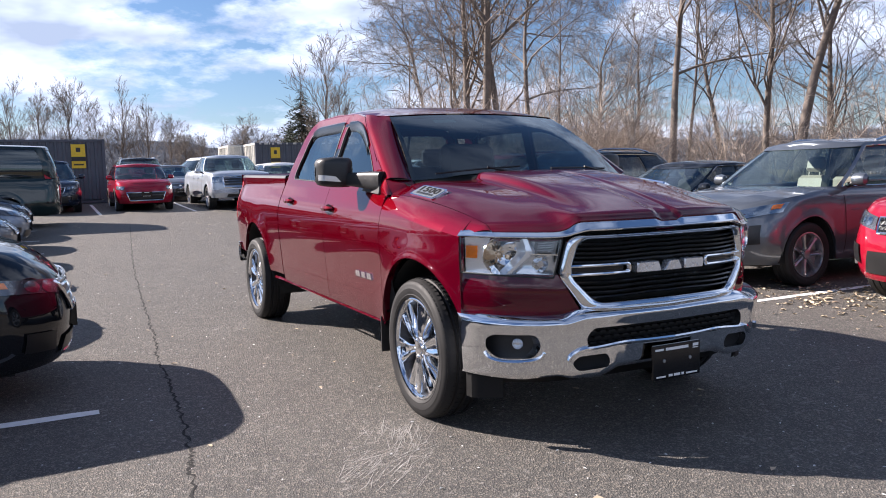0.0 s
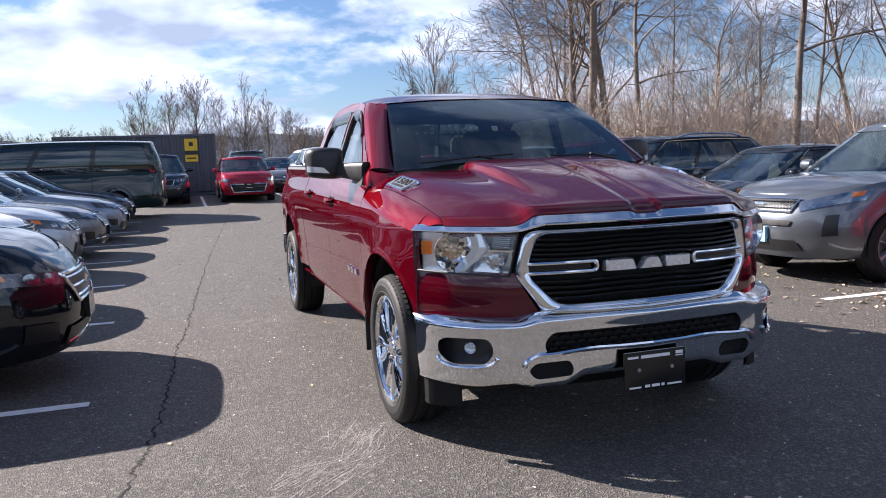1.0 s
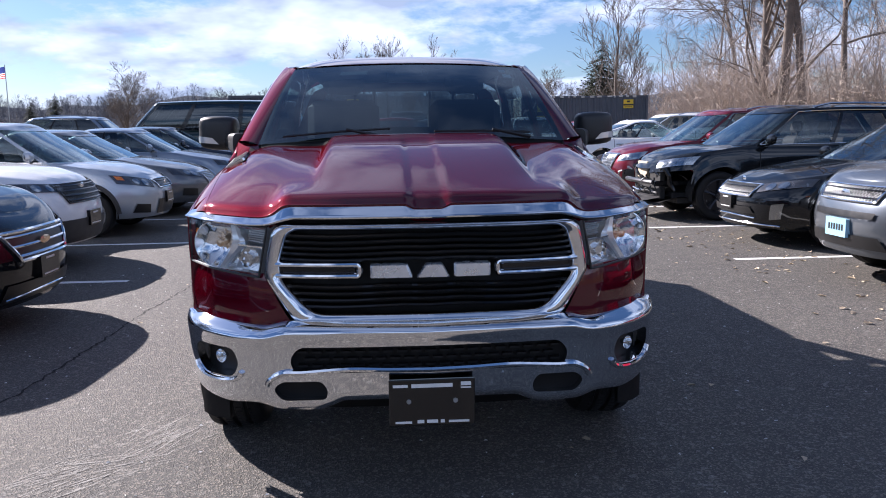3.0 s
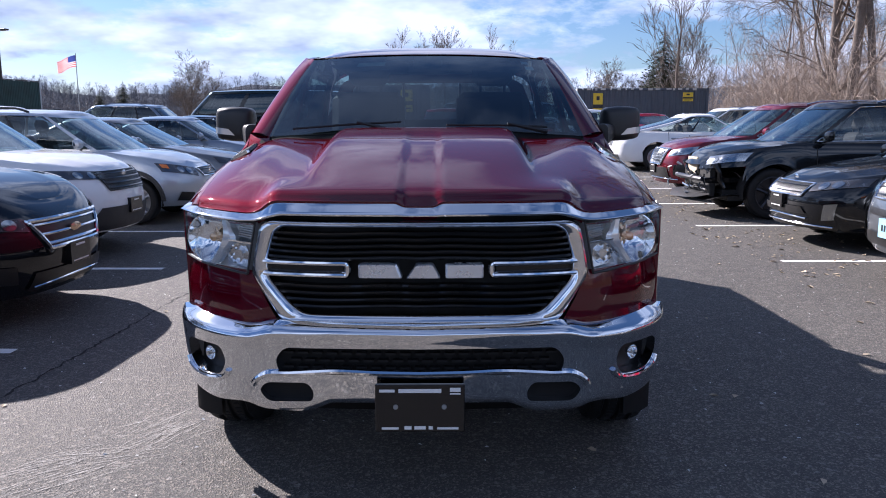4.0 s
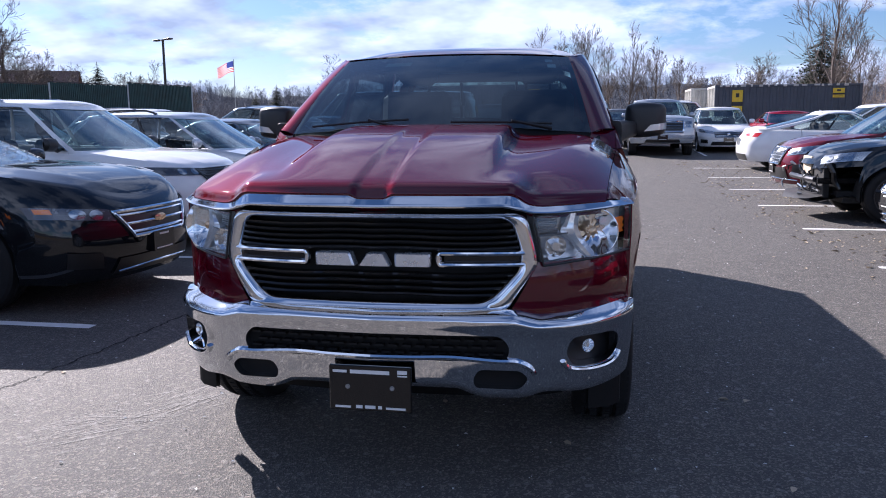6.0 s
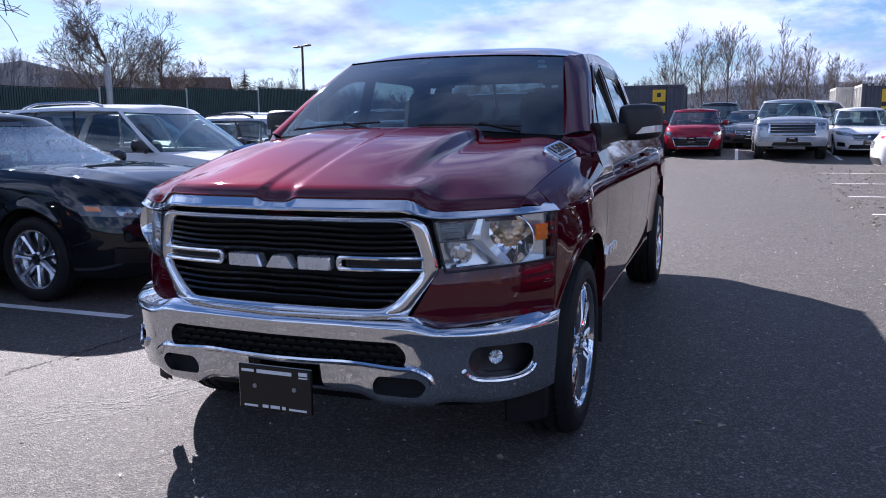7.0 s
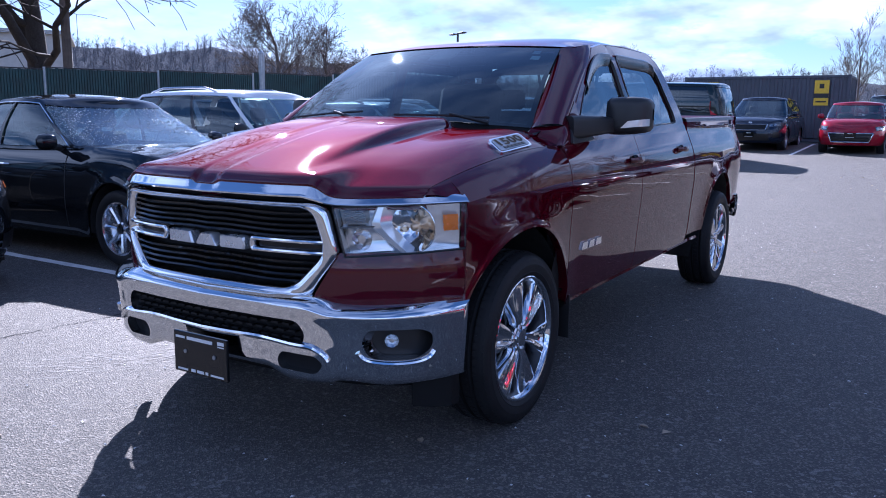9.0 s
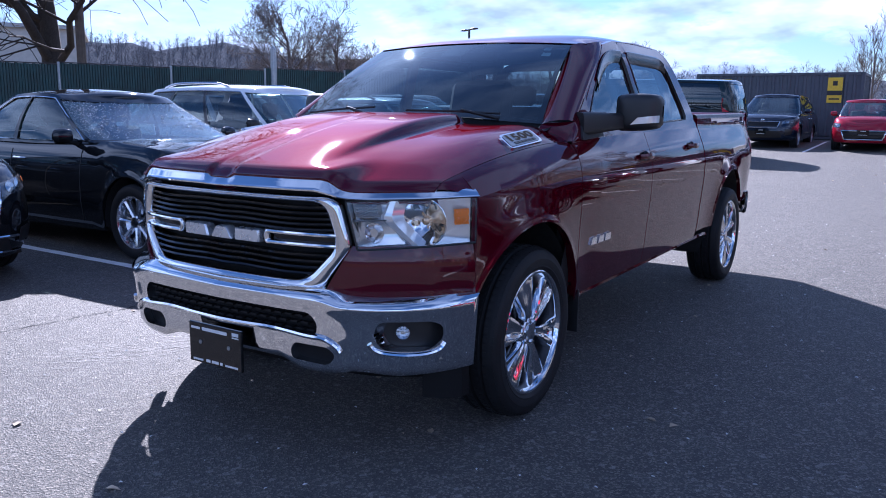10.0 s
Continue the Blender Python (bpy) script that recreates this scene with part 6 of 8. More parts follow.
    if p.get("cladding"):
        for s in (1, -1):
            rows = [[(s * x, y, z) for x, y, z in (c.at(q, k, 0.010) for q in spaced(c.p_of(c.arches[0][0] + 0.42), c.p_of(c.arches[1][0] - 0.42), 12))] for k in (0.0, 0.05, 0.16, 0.18)]
            part("sill_cladding", Geo().grid(rows), M["clad"], car, "grey plastic sill cladding")
    # door seams and handles
    seams = p.get("seams", (yc0 + 0.42, (yc0 + yb1) / 2 + 0.05, yb1 - 0.30 if yb1 - 0.3 < c.arches[1][0] else c.arches[1][0] - 0.30))
    for s in (1, -1):
        for y in seams:
            q = c.p_of(y)
            rows = [[(s * c.at(q + d, k, 0.0022)[0], *c.at(q + d, k, 0.0022)[1:]) for d in (-0.0008, 0.0008)] for k in spaced(0.10, 0.995, 9)]
            part("door_seam", Geo().grid(rows), M["under"], car)
        for y in seams[1:]:
            yy, z = y - 0.16, p["belt"] - 0.14
            x = c.w_of(z) + 0.008
            g = Geo().tube([(s * (x - 0.01), yy - 0.10, z), (s * (x + 0.025), yy - 0.07, z + 0.004), (s * (x + 0.028), yy + 0.05, z + 0.006), (s * (x - 0.01), yy + 0.10, z + 0.006)], 0.013, 6)
            part("door_handle", g, M["chrome"] if p.get("chrome_trim", True) else body_mat, car)
        # door mirror
        y, z = yc0 + 0.52, p["belt"] + 0.10
        x = c.w_of(p["belt"]) - 0.01
        g = Geo()
        rows = []
        for xx, d, h in ((x + 0.06, 0.02, 0.03), (x + 0.075, 0.06, 0.065), (x + 0.15, 0.075, 0.078), (x + 0.22, 0.06, 0.066), (x + 0.245, 0.015, 0.03)):
            rows.append([(s * xx, y + d * math.cos(q) * (1 if math.cos(q) < 0 else 0.5), z + h * math.sin(q)) for q in spaced(0, 2 * math.pi, 17)[:-1]])
        g.grid(rows, close_u=True)
        mir = part("door_mirror", g, p.get("mirror", body_mat), car)
        part("mirror_stalk", Geo().tube([(s * (x - 0.03), y + 0.02, z - 0.07), (s * (x + 0.10), y + 0.01, z - 0.03)], [0.035, 0.028], 8), black, mir)
    # wheels
    tyre, dish, cap, spoke, n_spokes = car_wheel(p["r"], p.get("wheel", "five"), p.get("rim", M["alloy"]))
    for yc in p["axles"]:
        for s in (1, -1):
            w = new("wheel")
            w.parent = car
            w.matrix_basis = pose(s * (c.W / 2 - p["r"] * 0.36), yc, p["r"] - 0.004) @ Matrix.Diagonal((s, 1, 1, 1)) @ pose(0, 0, 0, 13 + 57 * yc)
            for me in [tyre, dish, cap] + [spoke] * n_spokes:
                o = new(me.name.split(".")[0], me)
                o.parent = w
                if me is spoke:
                    turn_k = sum(1 for q in w.children if q.data is spoke) - 1
                    o.matrix_basis = Matrix.Rotation(2 * math.pi * turn_k / n_spokes, 4, "X")
    # front end
    face = lambda o: (lambda x, z: c.front(x, z, o))
    for s in (1, -1):
        q = p["lamp"]
        pts = [(s * x, z) for x, z in q]
        lampo = part("headlamp", patch(face(0.004), pts, 12, 6), p.get("lamp_mat", M["headlamp_dark"]), car, "headlamp housing")
        for a, rr in ((0.30, 0.042), (0.58, 0.036)):
            e = Vector(pts[0]).lerp(Vector(pts[1]), a).lerp(Vector(pts[3]).lerp(Vector(pts[2]), a), 0.5)
            hgt = min(rr, abs(pts[0][1] - pts[3][1]) * 0.42)
            g = Geo()
            rows = [[c.front(e.x + math.cos(w) * hgt * 1.25 * k, e.y + math.sin(w) * hgt * k, 0.009 + 0.004 * (1 - k)) for w in spaced(0, 2 * math.pi, 17)] for k in (1.0, 0.7, 0.35, 0.01)]
            g.grid(rows)
            part("reflector", g, M["lamp_grey"], lampo)
        part("lamp_lens", patch(face(0.016), pts, 12, 6), M["lens"], lampo)
        if p.get("amber"):
            e = [Vector(pts[0]).lerp(Vector(pts[1]), a).lerp(Vector(pts[3]).lerp(Vector(pts[2]), a), b) for a, b in ((0.86, 0.12), (0.98, 0.12), (0.98, 0.55), (0.86, 0.55))]
            part("side_marker", patch(face(0.012), [tuple(v) for v in e], 5, 4), M["amber"], lampo, "amber side marker")
    q = p["grille"]
    if q:
        poly = q["poly"]
        gr = part("grille", patch(face(0.003), poly, 16, 6), M["grille"], car, "dark front grille")
        c0, c1, c2, c3 = [Vector(v) for v in poly]
        n = q.get("bars", 4)
        for i in range(n):
            k = (i + 0.5) / n
            a, b = c0.lerp(c3, k), c1.lerp(c2, k)
            pts = [c.front(*a.lerp(b, u), 0.010) for u in spaced(0.02, 0.98, 14)]
            part("grille_bar", Geo().tube(pts, 0.006 if n > 4 else 0.010, 5), q.get("bar_mat", M["gloss"]), gr)
        if q.get("mesh"):
            g = Geo()
            for i in range(q["mesh"]):
                for d in (1, -1):
                    u = (i + 0.5) / q["mesh"]
                    pts = [c.front(*c0.lerp(c1, min(max(u + d * 0.06 * (k - 0.5) * 2, 0.01), 0.99)).lerp(c3.lerp(c2, min(max(u + d * 0.06 * (k - 0.5) * 2, 0.01), 0.99)), k), 0.009) for k in spaced(0.03, 0.97, 6)]
                    g.tube(pts, 0.004, 4)
            part("grille_mesh", g, q.get("mesh_mat", M["mesh_grey"]), gr, "grey lattice")
        rim = [tuple(a.lerp(b, u)) for a, b in ((c0, c1), (c1, c2), (c2, c3), (c3, c0)) for u in spaced(0, 0.95, 12)]
        pts = [c.front(x, z, 0.012) for x, z in rim]
        part("grille_surround", Geo().tube(pts + [pts[0]], q.get("rim", 0.011), 6), q.get("rim_mat", M["chrome"]), gr, q.get("rim_label", "chrome grille surround"))
        e = q.get("emblem")
        if e:
            f = Vector(c.front(0, e[0], 0.022))
            g = Geo().grid([[f + Vector((e[1] * math.cos(w) * k, -0.008 * (1 - k * k), e[2] * math.sin(w) * k)) for w in spaced(0, 2 * math.pi, 21)] for k in (1.0, 0.8, 0.4, 0.02)])
            part("emblem", g, q.get("emblem_mat", M["chrome"]), gr, "small plain emblem")
    for poly, mt, lb in p.get("intakes", ()):
        if abs(poly[0][0] + poly[1][0]) < 0.02 and abs(poly[2][0] + poly[3][0]) < 0.02:
            part("bumper_insert", patch(face(0.014), poly, 24, 8), mt, car, lb)
        else:
            for s in (1, -1):
                part("bumper_insert", patch(face(0.012), [(s * x, z) for x, z in poly], 10, 5), mt, car, lb)
    for z, x0, x1, mt in p.get("strips", ()):
        pts = [c.front(x, z - 0.02 * (abs(x) / x1) ** 2, 0.010) for x in spaced(-x1, x1, 24) if abs(x) >= x0]
        if x0 == 0:
            part("bumper_strip", Geo().tube(pts, 0.010, 6), mt, car, "bright bumper strip")
    if p.get("plate", True):
        z = p.get("plate_z", 0.45)
        f = c.front(0, z, 0.02)
        pl = part("number_plate", Geo().box(-0.155, 0.155, f[1] - 0.012, f[1] + 0.03, z - 0.08, z + 0.08), p.get("plate_mat", M["gloss"]), car, "plate with plain bars")
        if p.get("plate_mat"):
            for k in range(6):
                part("plate_bar", Geo().box(-0.11 + k * 0.04, -0.085 + k * 0.04, f[1] - 0.014, f[1] - 0.01, z - 0.025, z + 0.03), M["black"], pl)
        else:
            part("plate_bar", Geo().box(-0.07, 0.07, f[1] - 0.014, f[1] - 0.01, z + 0.045, z + 0.06), M["white"], pl)
            part("plate_bar", Geo().box(-0.12, 0.12, f[1] - 0.014, f[1] - 0.01, z - 0.065, z - 0.055), M["white"], pl)
    # rear end
    q = p.get("rear_lamp", ((0.45, p["belt"] - 0.08), (0.86, p["belt"] - 0.06), (0.86, p["belt"] - 0.26), (0.50, p["belt"] - 0.24)))
    for s in (1, -1):
        part("tail_lamp", patch(lambda x, z: c.rear(x, z, 0.008), [(s * x * c.W / 1.86, z) for x, z in q], 8, 4), M["tail"], car, "red tail lamp")
    part("rear_bumper_insert", patch(lambda x, z: c.rear(x, z, 0.006), [(-0.6, p["sill"] + 0.02), (0.6, p["sill"] + 0.02), (0.62, p["sill"] + 0.18), (-0.62, p["sill"] + 0.18)], 14, 3), M["black"], car)
    f = c.rear(0, p["belt"] - 0.25, 0.012)
    part("rear_plate", Geo().box(-0.155, 0.155, f[1] - 0.02, f[1] + 0.006, f[2] - 0.08, f[2] + 0.08), M["lamp_silver"], car)
    if p.get("rails"):
        for s in (1, -1):
            pts = []
            for t_ in spaced(0, 1, 12):
                q_ = lerp(0.32, 0.72, t_)
                x, y, z = c.house(q_, 1.0)
                pts.append((s * (x - 0.05), y, z + 0.015 + 0.045 * min(1, 6 * min(t_, 1 - t_))))
            part("roof_rail", Geo().tube(pts, 0.017, 6), p["rails"], car, "raised roof rail")
    x, y, z = c.house(1.0, 1.0)
    if p.get("fin", True):
        zz = z + 0.035
        part("roof_fin", Geo().add([(-0.02, y - 0.30, zz - 0.01), (0.02, y - 0.30, zz - 0.01), (0.02, y - 0.14, zz - 0.02), (-0.02, y - 0.14, zz - 0.02), (0, y - 0.13, zz + 0.055), (0, y - 0.16, zz + 0.055)], [(0, 1, 5), (1, 2, 4, 5), (2, 3, 4), (3, 0, 5, 4)]), p["paint"], car)
    return car


PAINT = {
    "black": paint("black_paint", (0.006, 0.007, 0.009), dust=0.12, rough=0.3),
    "navy": paint("dark_blue_paint", (0.008, 0.013, 0.028), 0.3, dust=0.12),
    "white": paint("white_paint", (0.78, 0.79, 0.80), dust=0.12, rough=0.4),
    "silver": paint("silver_paint", (0.42, 0.45, 0.49), 0.5, rough=0.33, dust=0.12),
    "grey": paint("grey_paint", (0.135, 0.14, 0.15), 0.55, rough=0.32, dust=0.12),
    "taupe": paint("warm_grey_paint", (0.105, 0.118, 0.138), 0.6, rough=0.32, dust=0.12),
    "steel": paint("steel_blue_paint", (0.20, 0.235, 0.29), 0.55, rough=0.32, dust=0.12),
    "red": paint("bright_red_paint", (0.25, 0.006, 0.020), 0.1, rough=0.32, dust=0.12),
    "maroon": paint("dark_red_paint", (0.11, 0.008, 0.016), 0.3, rough=0.32, dust=0.12),
    "green": paint("dark_green_paint", (0.010, 0.020, 0.020), 0.2, rough=0.3, dust=0.12),
}


def sedan(**kw):
    p = dict(L=4.86, W=1.85, H=1.46, sill=0.22, belt=0.95, r=0.335, axles=(0.95, 3.76), top=((0.0, 0.70), (0.15, 0.745), (0.7, 0.85), (1.40, 0.955), (2.6, 0.965), (3.9, 1.0), (4.5, 1.015), (4.86, 0.97)),
             glass=(1.28, 2.16, 3.30, 4.18), side_windows=((0.254, 0.49), (0.505, 0.71)),
             lamp=((0.48, 0.73), (0.86, 0.80), (0.86, 0.69), (0.44, 0.63)), grille=dict(poly=((-0.42, 0.52), (0.42, 0.52), (0.47, 0.70), (-0.47, 0.70)), bars=4, bar_mat=M["chrome"], emblem=(0.62, 0.05, 0.035)),
             intakes=((((-0.55, 0.26), (0.55, 0.26), (0.50, 0.38), (-0.50, 0.38)), M["grille"], ""), (((0.62, 0.32), (0.82, 0.34), (0.83, 0.46), (0.64, 0.44)), M["grille"], "")), plate_z=0.44, category="car")
    p.update(kw)
    return p


def suv(**kw):
    p = dict(L=4.72, W=1.89, H=1.70, sill=0.27, belt=1.08, r=0.365, axles=(0.93, 3.68), top=((0.0, 0.90), (0.12, 0.945), (0.6, 1.02), (1.25, 1.085), (2.5, 1.09), (4.0, 1.13), (4.72, 1.12)), nose_z=0.55, rake=0.09, corner=0.72, square=2.45,
             glass=(1.12, 1.95, 4.10, 4.62), side_windows=((0.254, 0.44), (0.452, 0.61), (0.622, 0.745)), wr=0.68, rear_curve=0.22, tail=0.03, roof_fall=0.05,
             lamp=((0.52, 0.86), (0.88, 0.93), (0.88, 0.80), (0.50, 0.74)), grille=dict(poly=((-0.46, 0.72), (0.46, 0.72), (0.48, 0.86), (-0.48, 0.86)), bars=3, mesh=16, emblem=(0.90, 0.06, 0.035)),
             intakes=((((-0.60, 0.34), (0.60, 0.34), (0.55, 0.55), (-0.55, 0.55)), M["grille"], ""), (((0.68, 0.42), (0.86, 0.45), (0.86, 0.62), (0.70, 0.60)), M["grille"], "")), plate_z=0.52, rails=M["satin"], cladding=True, category="suv")
    p.update(kw)
    return p


def place_cars():
    nose_right, nose_left, nose_near = 90, -90, 0

    def spot(x, y, turn, slew=0.0):
        return pose(x, y, ground_z(x, y), 0, 0, turn + slew)
    P = PAINT
    left = "cars in the row behind the crack line"
    right = "cars in the opposite row"
    # row on the passenger side
    build_car("parked_sedan", "black sedan with a chrome grille parked beside a bay line", spot(-3.44, 0.55, nose_right), sedan(paint=P["black"], r=0.34, lamp_mat=M["headlamp_dark"], amber=True, top=((0.0, 0.83), (0.15, 0.88), (0.7, 0.955), (1.40, 1.0), (2.6, 0.985), (3.9, 1.02), (4.5, 1.03), (4.86, 0.98)), belt=0.97, H=1.49, grille=dict(poly=((-0.42, 0.56), (0.42, 0.56), (0.49, 0.76), (-0.49, 0.76)), bars=4, bar_mat=M["chrome"], emblem=(0.67, 0.05, 0.035)), lamp=((0.50, 0.79), (0.86, 0.84), (0.86, 0.73), (0.48, 0.69)), strips=((0.40, 0, 0.62, M["chrome"]), (0.28, 0, 0.66, M["chrome"]))), left)
    build_car("parked_sedan", "black four door sedan with chrome grille bars", spot(-2.65, 3.16, nose_right), sedan(crown=0.035, paint=P["black"], dew=True, L=5.10, H=1.565, corner=0.70, square=2.65, bow=0.09, r=0.35, axles=(1.02, 3.86), wheel="multi", rim=M["satin"], top=((0.0, 0.84), (0.12, 0.935), (0.7, 1.03), (1.45, 1.06), (2.7, 1.03), (4.1, 1.05), (4.8, 1.06), (5.1, 1.0)), belt=1.0, glass=(1.35, 2.25, 3.45, 4.45),
              lamp=((0.53, 0.755), (0.905, 0.80), (0.905, 0.715), (0.50, 0.665)), lamp_mat=M["headlamp_dark"], amber=True, grille=dict(poly=((-0.36, 0.535), (0.36, 0.535), (0.51, 0.735), (-0.51, 0.735)), bars=3, rim=0.015, bar_mat=M["chrome"], emblem=(0.645, 0.085, 0.03), emblem_mat=M["bulb"]), strips=((0.30, 0, 0.50, M["chrome"]),), plate_z=0.46), left)
    build_car("parked_suv", "white suv with dark lattice grille and grey cladding", spot(-3.32, 6.0, nose_right), suv(paint=P["white"], L=4.80, H=1.71, lamp_mat=M["headlamp_dark"], lamp=((0.42, 0.90), (0.90, 0.93), (0.90, 0.84), (0.44, 0.82)), grille=dict(poly=((-0.44, 0.70), (0.44, 0.70), (0.54, 0.895), (-0.54, 0.895)), bars=4, mesh=22, emblem=(0.86, 0.06, 0.035), rim=0.007, rim_mat=M["gloss"], rim_label="gloss black grille surround"),
              intakes=((((-0.80, 0.29), (0.80, 0.29), (0.60, 0.53), (-0.60, 0.53)), M["clad"], "grey lower bumper"),), wheel="ten", mirror=M["black"]), left)
    build_car("parked_hatchback", "silver compact hatchback with roof rails", spot(-3.30, 8.95, nose_right), suv(paint=P["silver"], L=4.13, W=1.75, H=1.58, r=0.315, axles=(0.83, 3.33), belt=1.0, sill=0.24, top=((0.0, 0.80), (0.12, 0.83), (0.6, 0.93), (1.2, 1.0), (2.3, 1.01), (3.6, 1.06), (4.13, 1.05)), glass=(1.0, 1.85, 3.55, 4.02), cladding=True, rails=M["black"],
              lamp=((0.40, 0.76), (0.82, 0.84), (0.82, 0.72), (0.42, 0.64)), amber=True, grille=dict(poly=((-0.30, 0.64), (0.30, 0.64), (0.36, 0.76), (-0.36, 0.76)), bars=2, emblem=(0.70, 0.055, 0.05)), intakes=((((-0.40, 0.28), (0.40, 0.28), (0.36, 0.48), (-0.36, 0.48)), M["grille"], ""), (((0.52, 0.30), (0.74, 0.32), (0.72, 0.44), (0.54, 0.42)), M["grille"], "")), plate_z=0.50, category="hatchback"), left)
    build_car("parked_sedan", "dark grey sedan with chrome barred grille", spot(-3.15, 11.45, nose_right), sedan(paint=P["grey"], L=4.9, grille=dict(poly=((-0.36, 0.52), (0.36, 0.52), (0.42, 0.72), (-0.42, 0.72)), bars=8, bar_mat=M["chrome"], emblem=(0.70, 0.04, 0.03)), strips=((0.34, 0, 0.6, M["chrome"]),)), left)
    build_car("parked_sedan", "steel blue sedan with a wide dark grille", spot(-3.0, 14.35, nose_right), sedan(paint=P["steel"]), left)
    build_car("parked_sedan", "dark blue sedan with a low roof", spot(-3.0, 17.0, nose_right), sedan(paint=P["navy"]), left)
    van = suv(paint=P["green"], L=5.70, W=2.02, H=2.12, sill=0.30, belt=1.25, r=0.37, axles=(0.95, 4.40), top=((0.0, 0.98), (0.15, 1.05), (0.7, 1.18), (1.1, 1.25), (5.4, 1.25), (5.70, 1.25)), glass=(0.80, 1.55, 5.45, 5.66), side_windows=((0.25, 0.38), (0.395, 0.56), (0.575, 0.735)), wr=0.86, corner=0.5, rails=None, cladding=False, chrome_trim=False, wheel="steel", rim=M["steel"], dark_glass=True, fin=False, plate_z=0.45,
              lamp=((0.55, 0.95), (0.88, 0.97), (0.88, 0.78), (0.56, 0.78)), grille=dict(poly=((-0.52, 0.76), (0.52, 0.76), (0.52, 0.95), (-0.52, 0.95)), bars=3), seams=(1.25, 2.35, 3.9), rear_lamp=((0.86, 1.58), (0.95, 1.58), (0.95, 1.22), (0.86, 1.22)), category="van", crown=0.05)
    build_car("passenger_van", "dark green passenger van with tinted windows", spot(-8.0, 20.35, nose_left), van)
    # second row behind
    far = "cars in the farther row"
    for k, (y, col, kind) in enumerate(((8.6, "silver", suv), (11.6, "grey", suv), (14.6, "silver", sedan), (17.4, "white", suv), (23.6, "steel", suv))):
        build_car("parked_suv" if kind is suv else "parked_sedan", {"silver": "silver car with its tail to the other row", "grey": "grey suv with roof rails", "white": "white suv with roof rails", "steel": "steel blue suv with roof rails"}[col], spot(-8.6, y, nose_right) if k % 2 else spot(-13.2, y, nose_left), kind(paint=P[col]), far)
    # far row facing the camera
    near = "cars along the far end"
    build_car("minivan", "dark blue minivan with chrome grille surround", spot(-2.62, 24.2, nose_near), suv(paint=P["navy"], L=5.1, W=1.98, H=1.76, rails=None, cladding=False, grille=dict(poly=((-0.46, 0.66), (0.46, 0.66), (0.52, 0.84), (-0.52, 0.84)), bars=5, emblem=(0.89, 0.06, 0.03)), category="minivan"), near)
    build_car("parked_crossover", "bright red boxy crossover with black lower grille", spot(0.25, 24.0, nose_near), suv(paint=P["red"], L=4.2, W=1.80, H=1.60, r=0.325, axles=(0.85, 3.42), belt=1.02, top=((0.0, 0.86), (0.12, 0.93), (0.6, 1.0), (1.1, 1.03), (2.3, 1.03), (3.7, 1.08), (4.2, 1.06)), glass=(0.95, 1.62, 3.75, 4.1), rails=None, lamp=((0.62, 0.82), (0.86, 0.84), (0.86, 0.72), (0.66, 0.70)),
              grille=dict(poly=((-0.50, 0.36), (0.50, 0.36), (0.60, 0.62), (-0.60, 0.62)), bars=3, rim=0.018), intakes=(), plate_z=0.56, wr=0.70), near)
    build_car("parked_pickup", "silver pickup truck with chrome grille bars", spot(3.12, 22.9, nose_near), suv(paint=P["silver"], lamp_mat=M["lamp_grey"], L=5.8, W=2.03, H=1.87, sill=0.42, belt=1.22, r=0.41, axles=(1.0, 4.6), top=((0.0, 1.13), (0.12, 1.19), (0.6, 1.235), (1.45, 1.26), (3.0, 1.27), (5.8, 1.34)), glass=(1.40, 2.10, 3.45, 3.80), side_windows=((0.27, 0.49), (0.51, 0.72)), wr=0.72, rails=None, cladding=False, nose_z=0.7, corner=0.35, square=3.4,
              lamp=((0.66, 1.10), (0.96, 1.10), (0.96, 0.90), (0.68, 0.92)), grille=dict(poly=((-0.62, 0.76), (0.62, 0.76), (0.64, 1.10), (-0.64, 1.10)), bars=4, bar_mat=M["chrome"], rim=0.032), intakes=((((-0.55, 0.44), (0.55, 0.44), (0.5, 0.54), (-0.5, 0.54)), M["grille"], ""),), strips=((0.68, 0, 0.97, M["chrome"]), (0.65, 0, 0.97, M["chrome"]), (0.62, 0, 0.95, M["chrome"]), (0.59, 0, 0.93, M["chrome"])), plate_z=0.60, category="pickup truck"), near)
    build_car("parked_hatchback", "white hatchback with a black grille slot", spot(5.35, 24.4, nose_near), sedan(paint=P["white"], L=4.4, W=1.80, H=1.56, glass=(1.0, 1.75, 3.6, 4.2), lamp_mat=M["lamp_grey"]), near)
    build_car("parked_suv", "dark suv with roof rails beyond the far row", spot(0.9, 29.4, nose_near), suv(paint=P["black"], H=1.8), near)
    build_car("parked_sedan", "grey sedan parked beyond the far row", spot(2.0, 28.6, nose_near), sedan(paint=P["grey"]), near)
    build_car("parked_suv", "white pickup with a cap beyond the far row", spot(1.6, 33.5, -70), suv(paint=P["white"], L=5.0, H=1.85), near)
    # row on the driver's side
    build_car("parked_suv", "bright red suv with dark lattice grille", spot(3.95, 1.20, nose_left), suv(paint=P["red"], mirror=M["black"]), right)
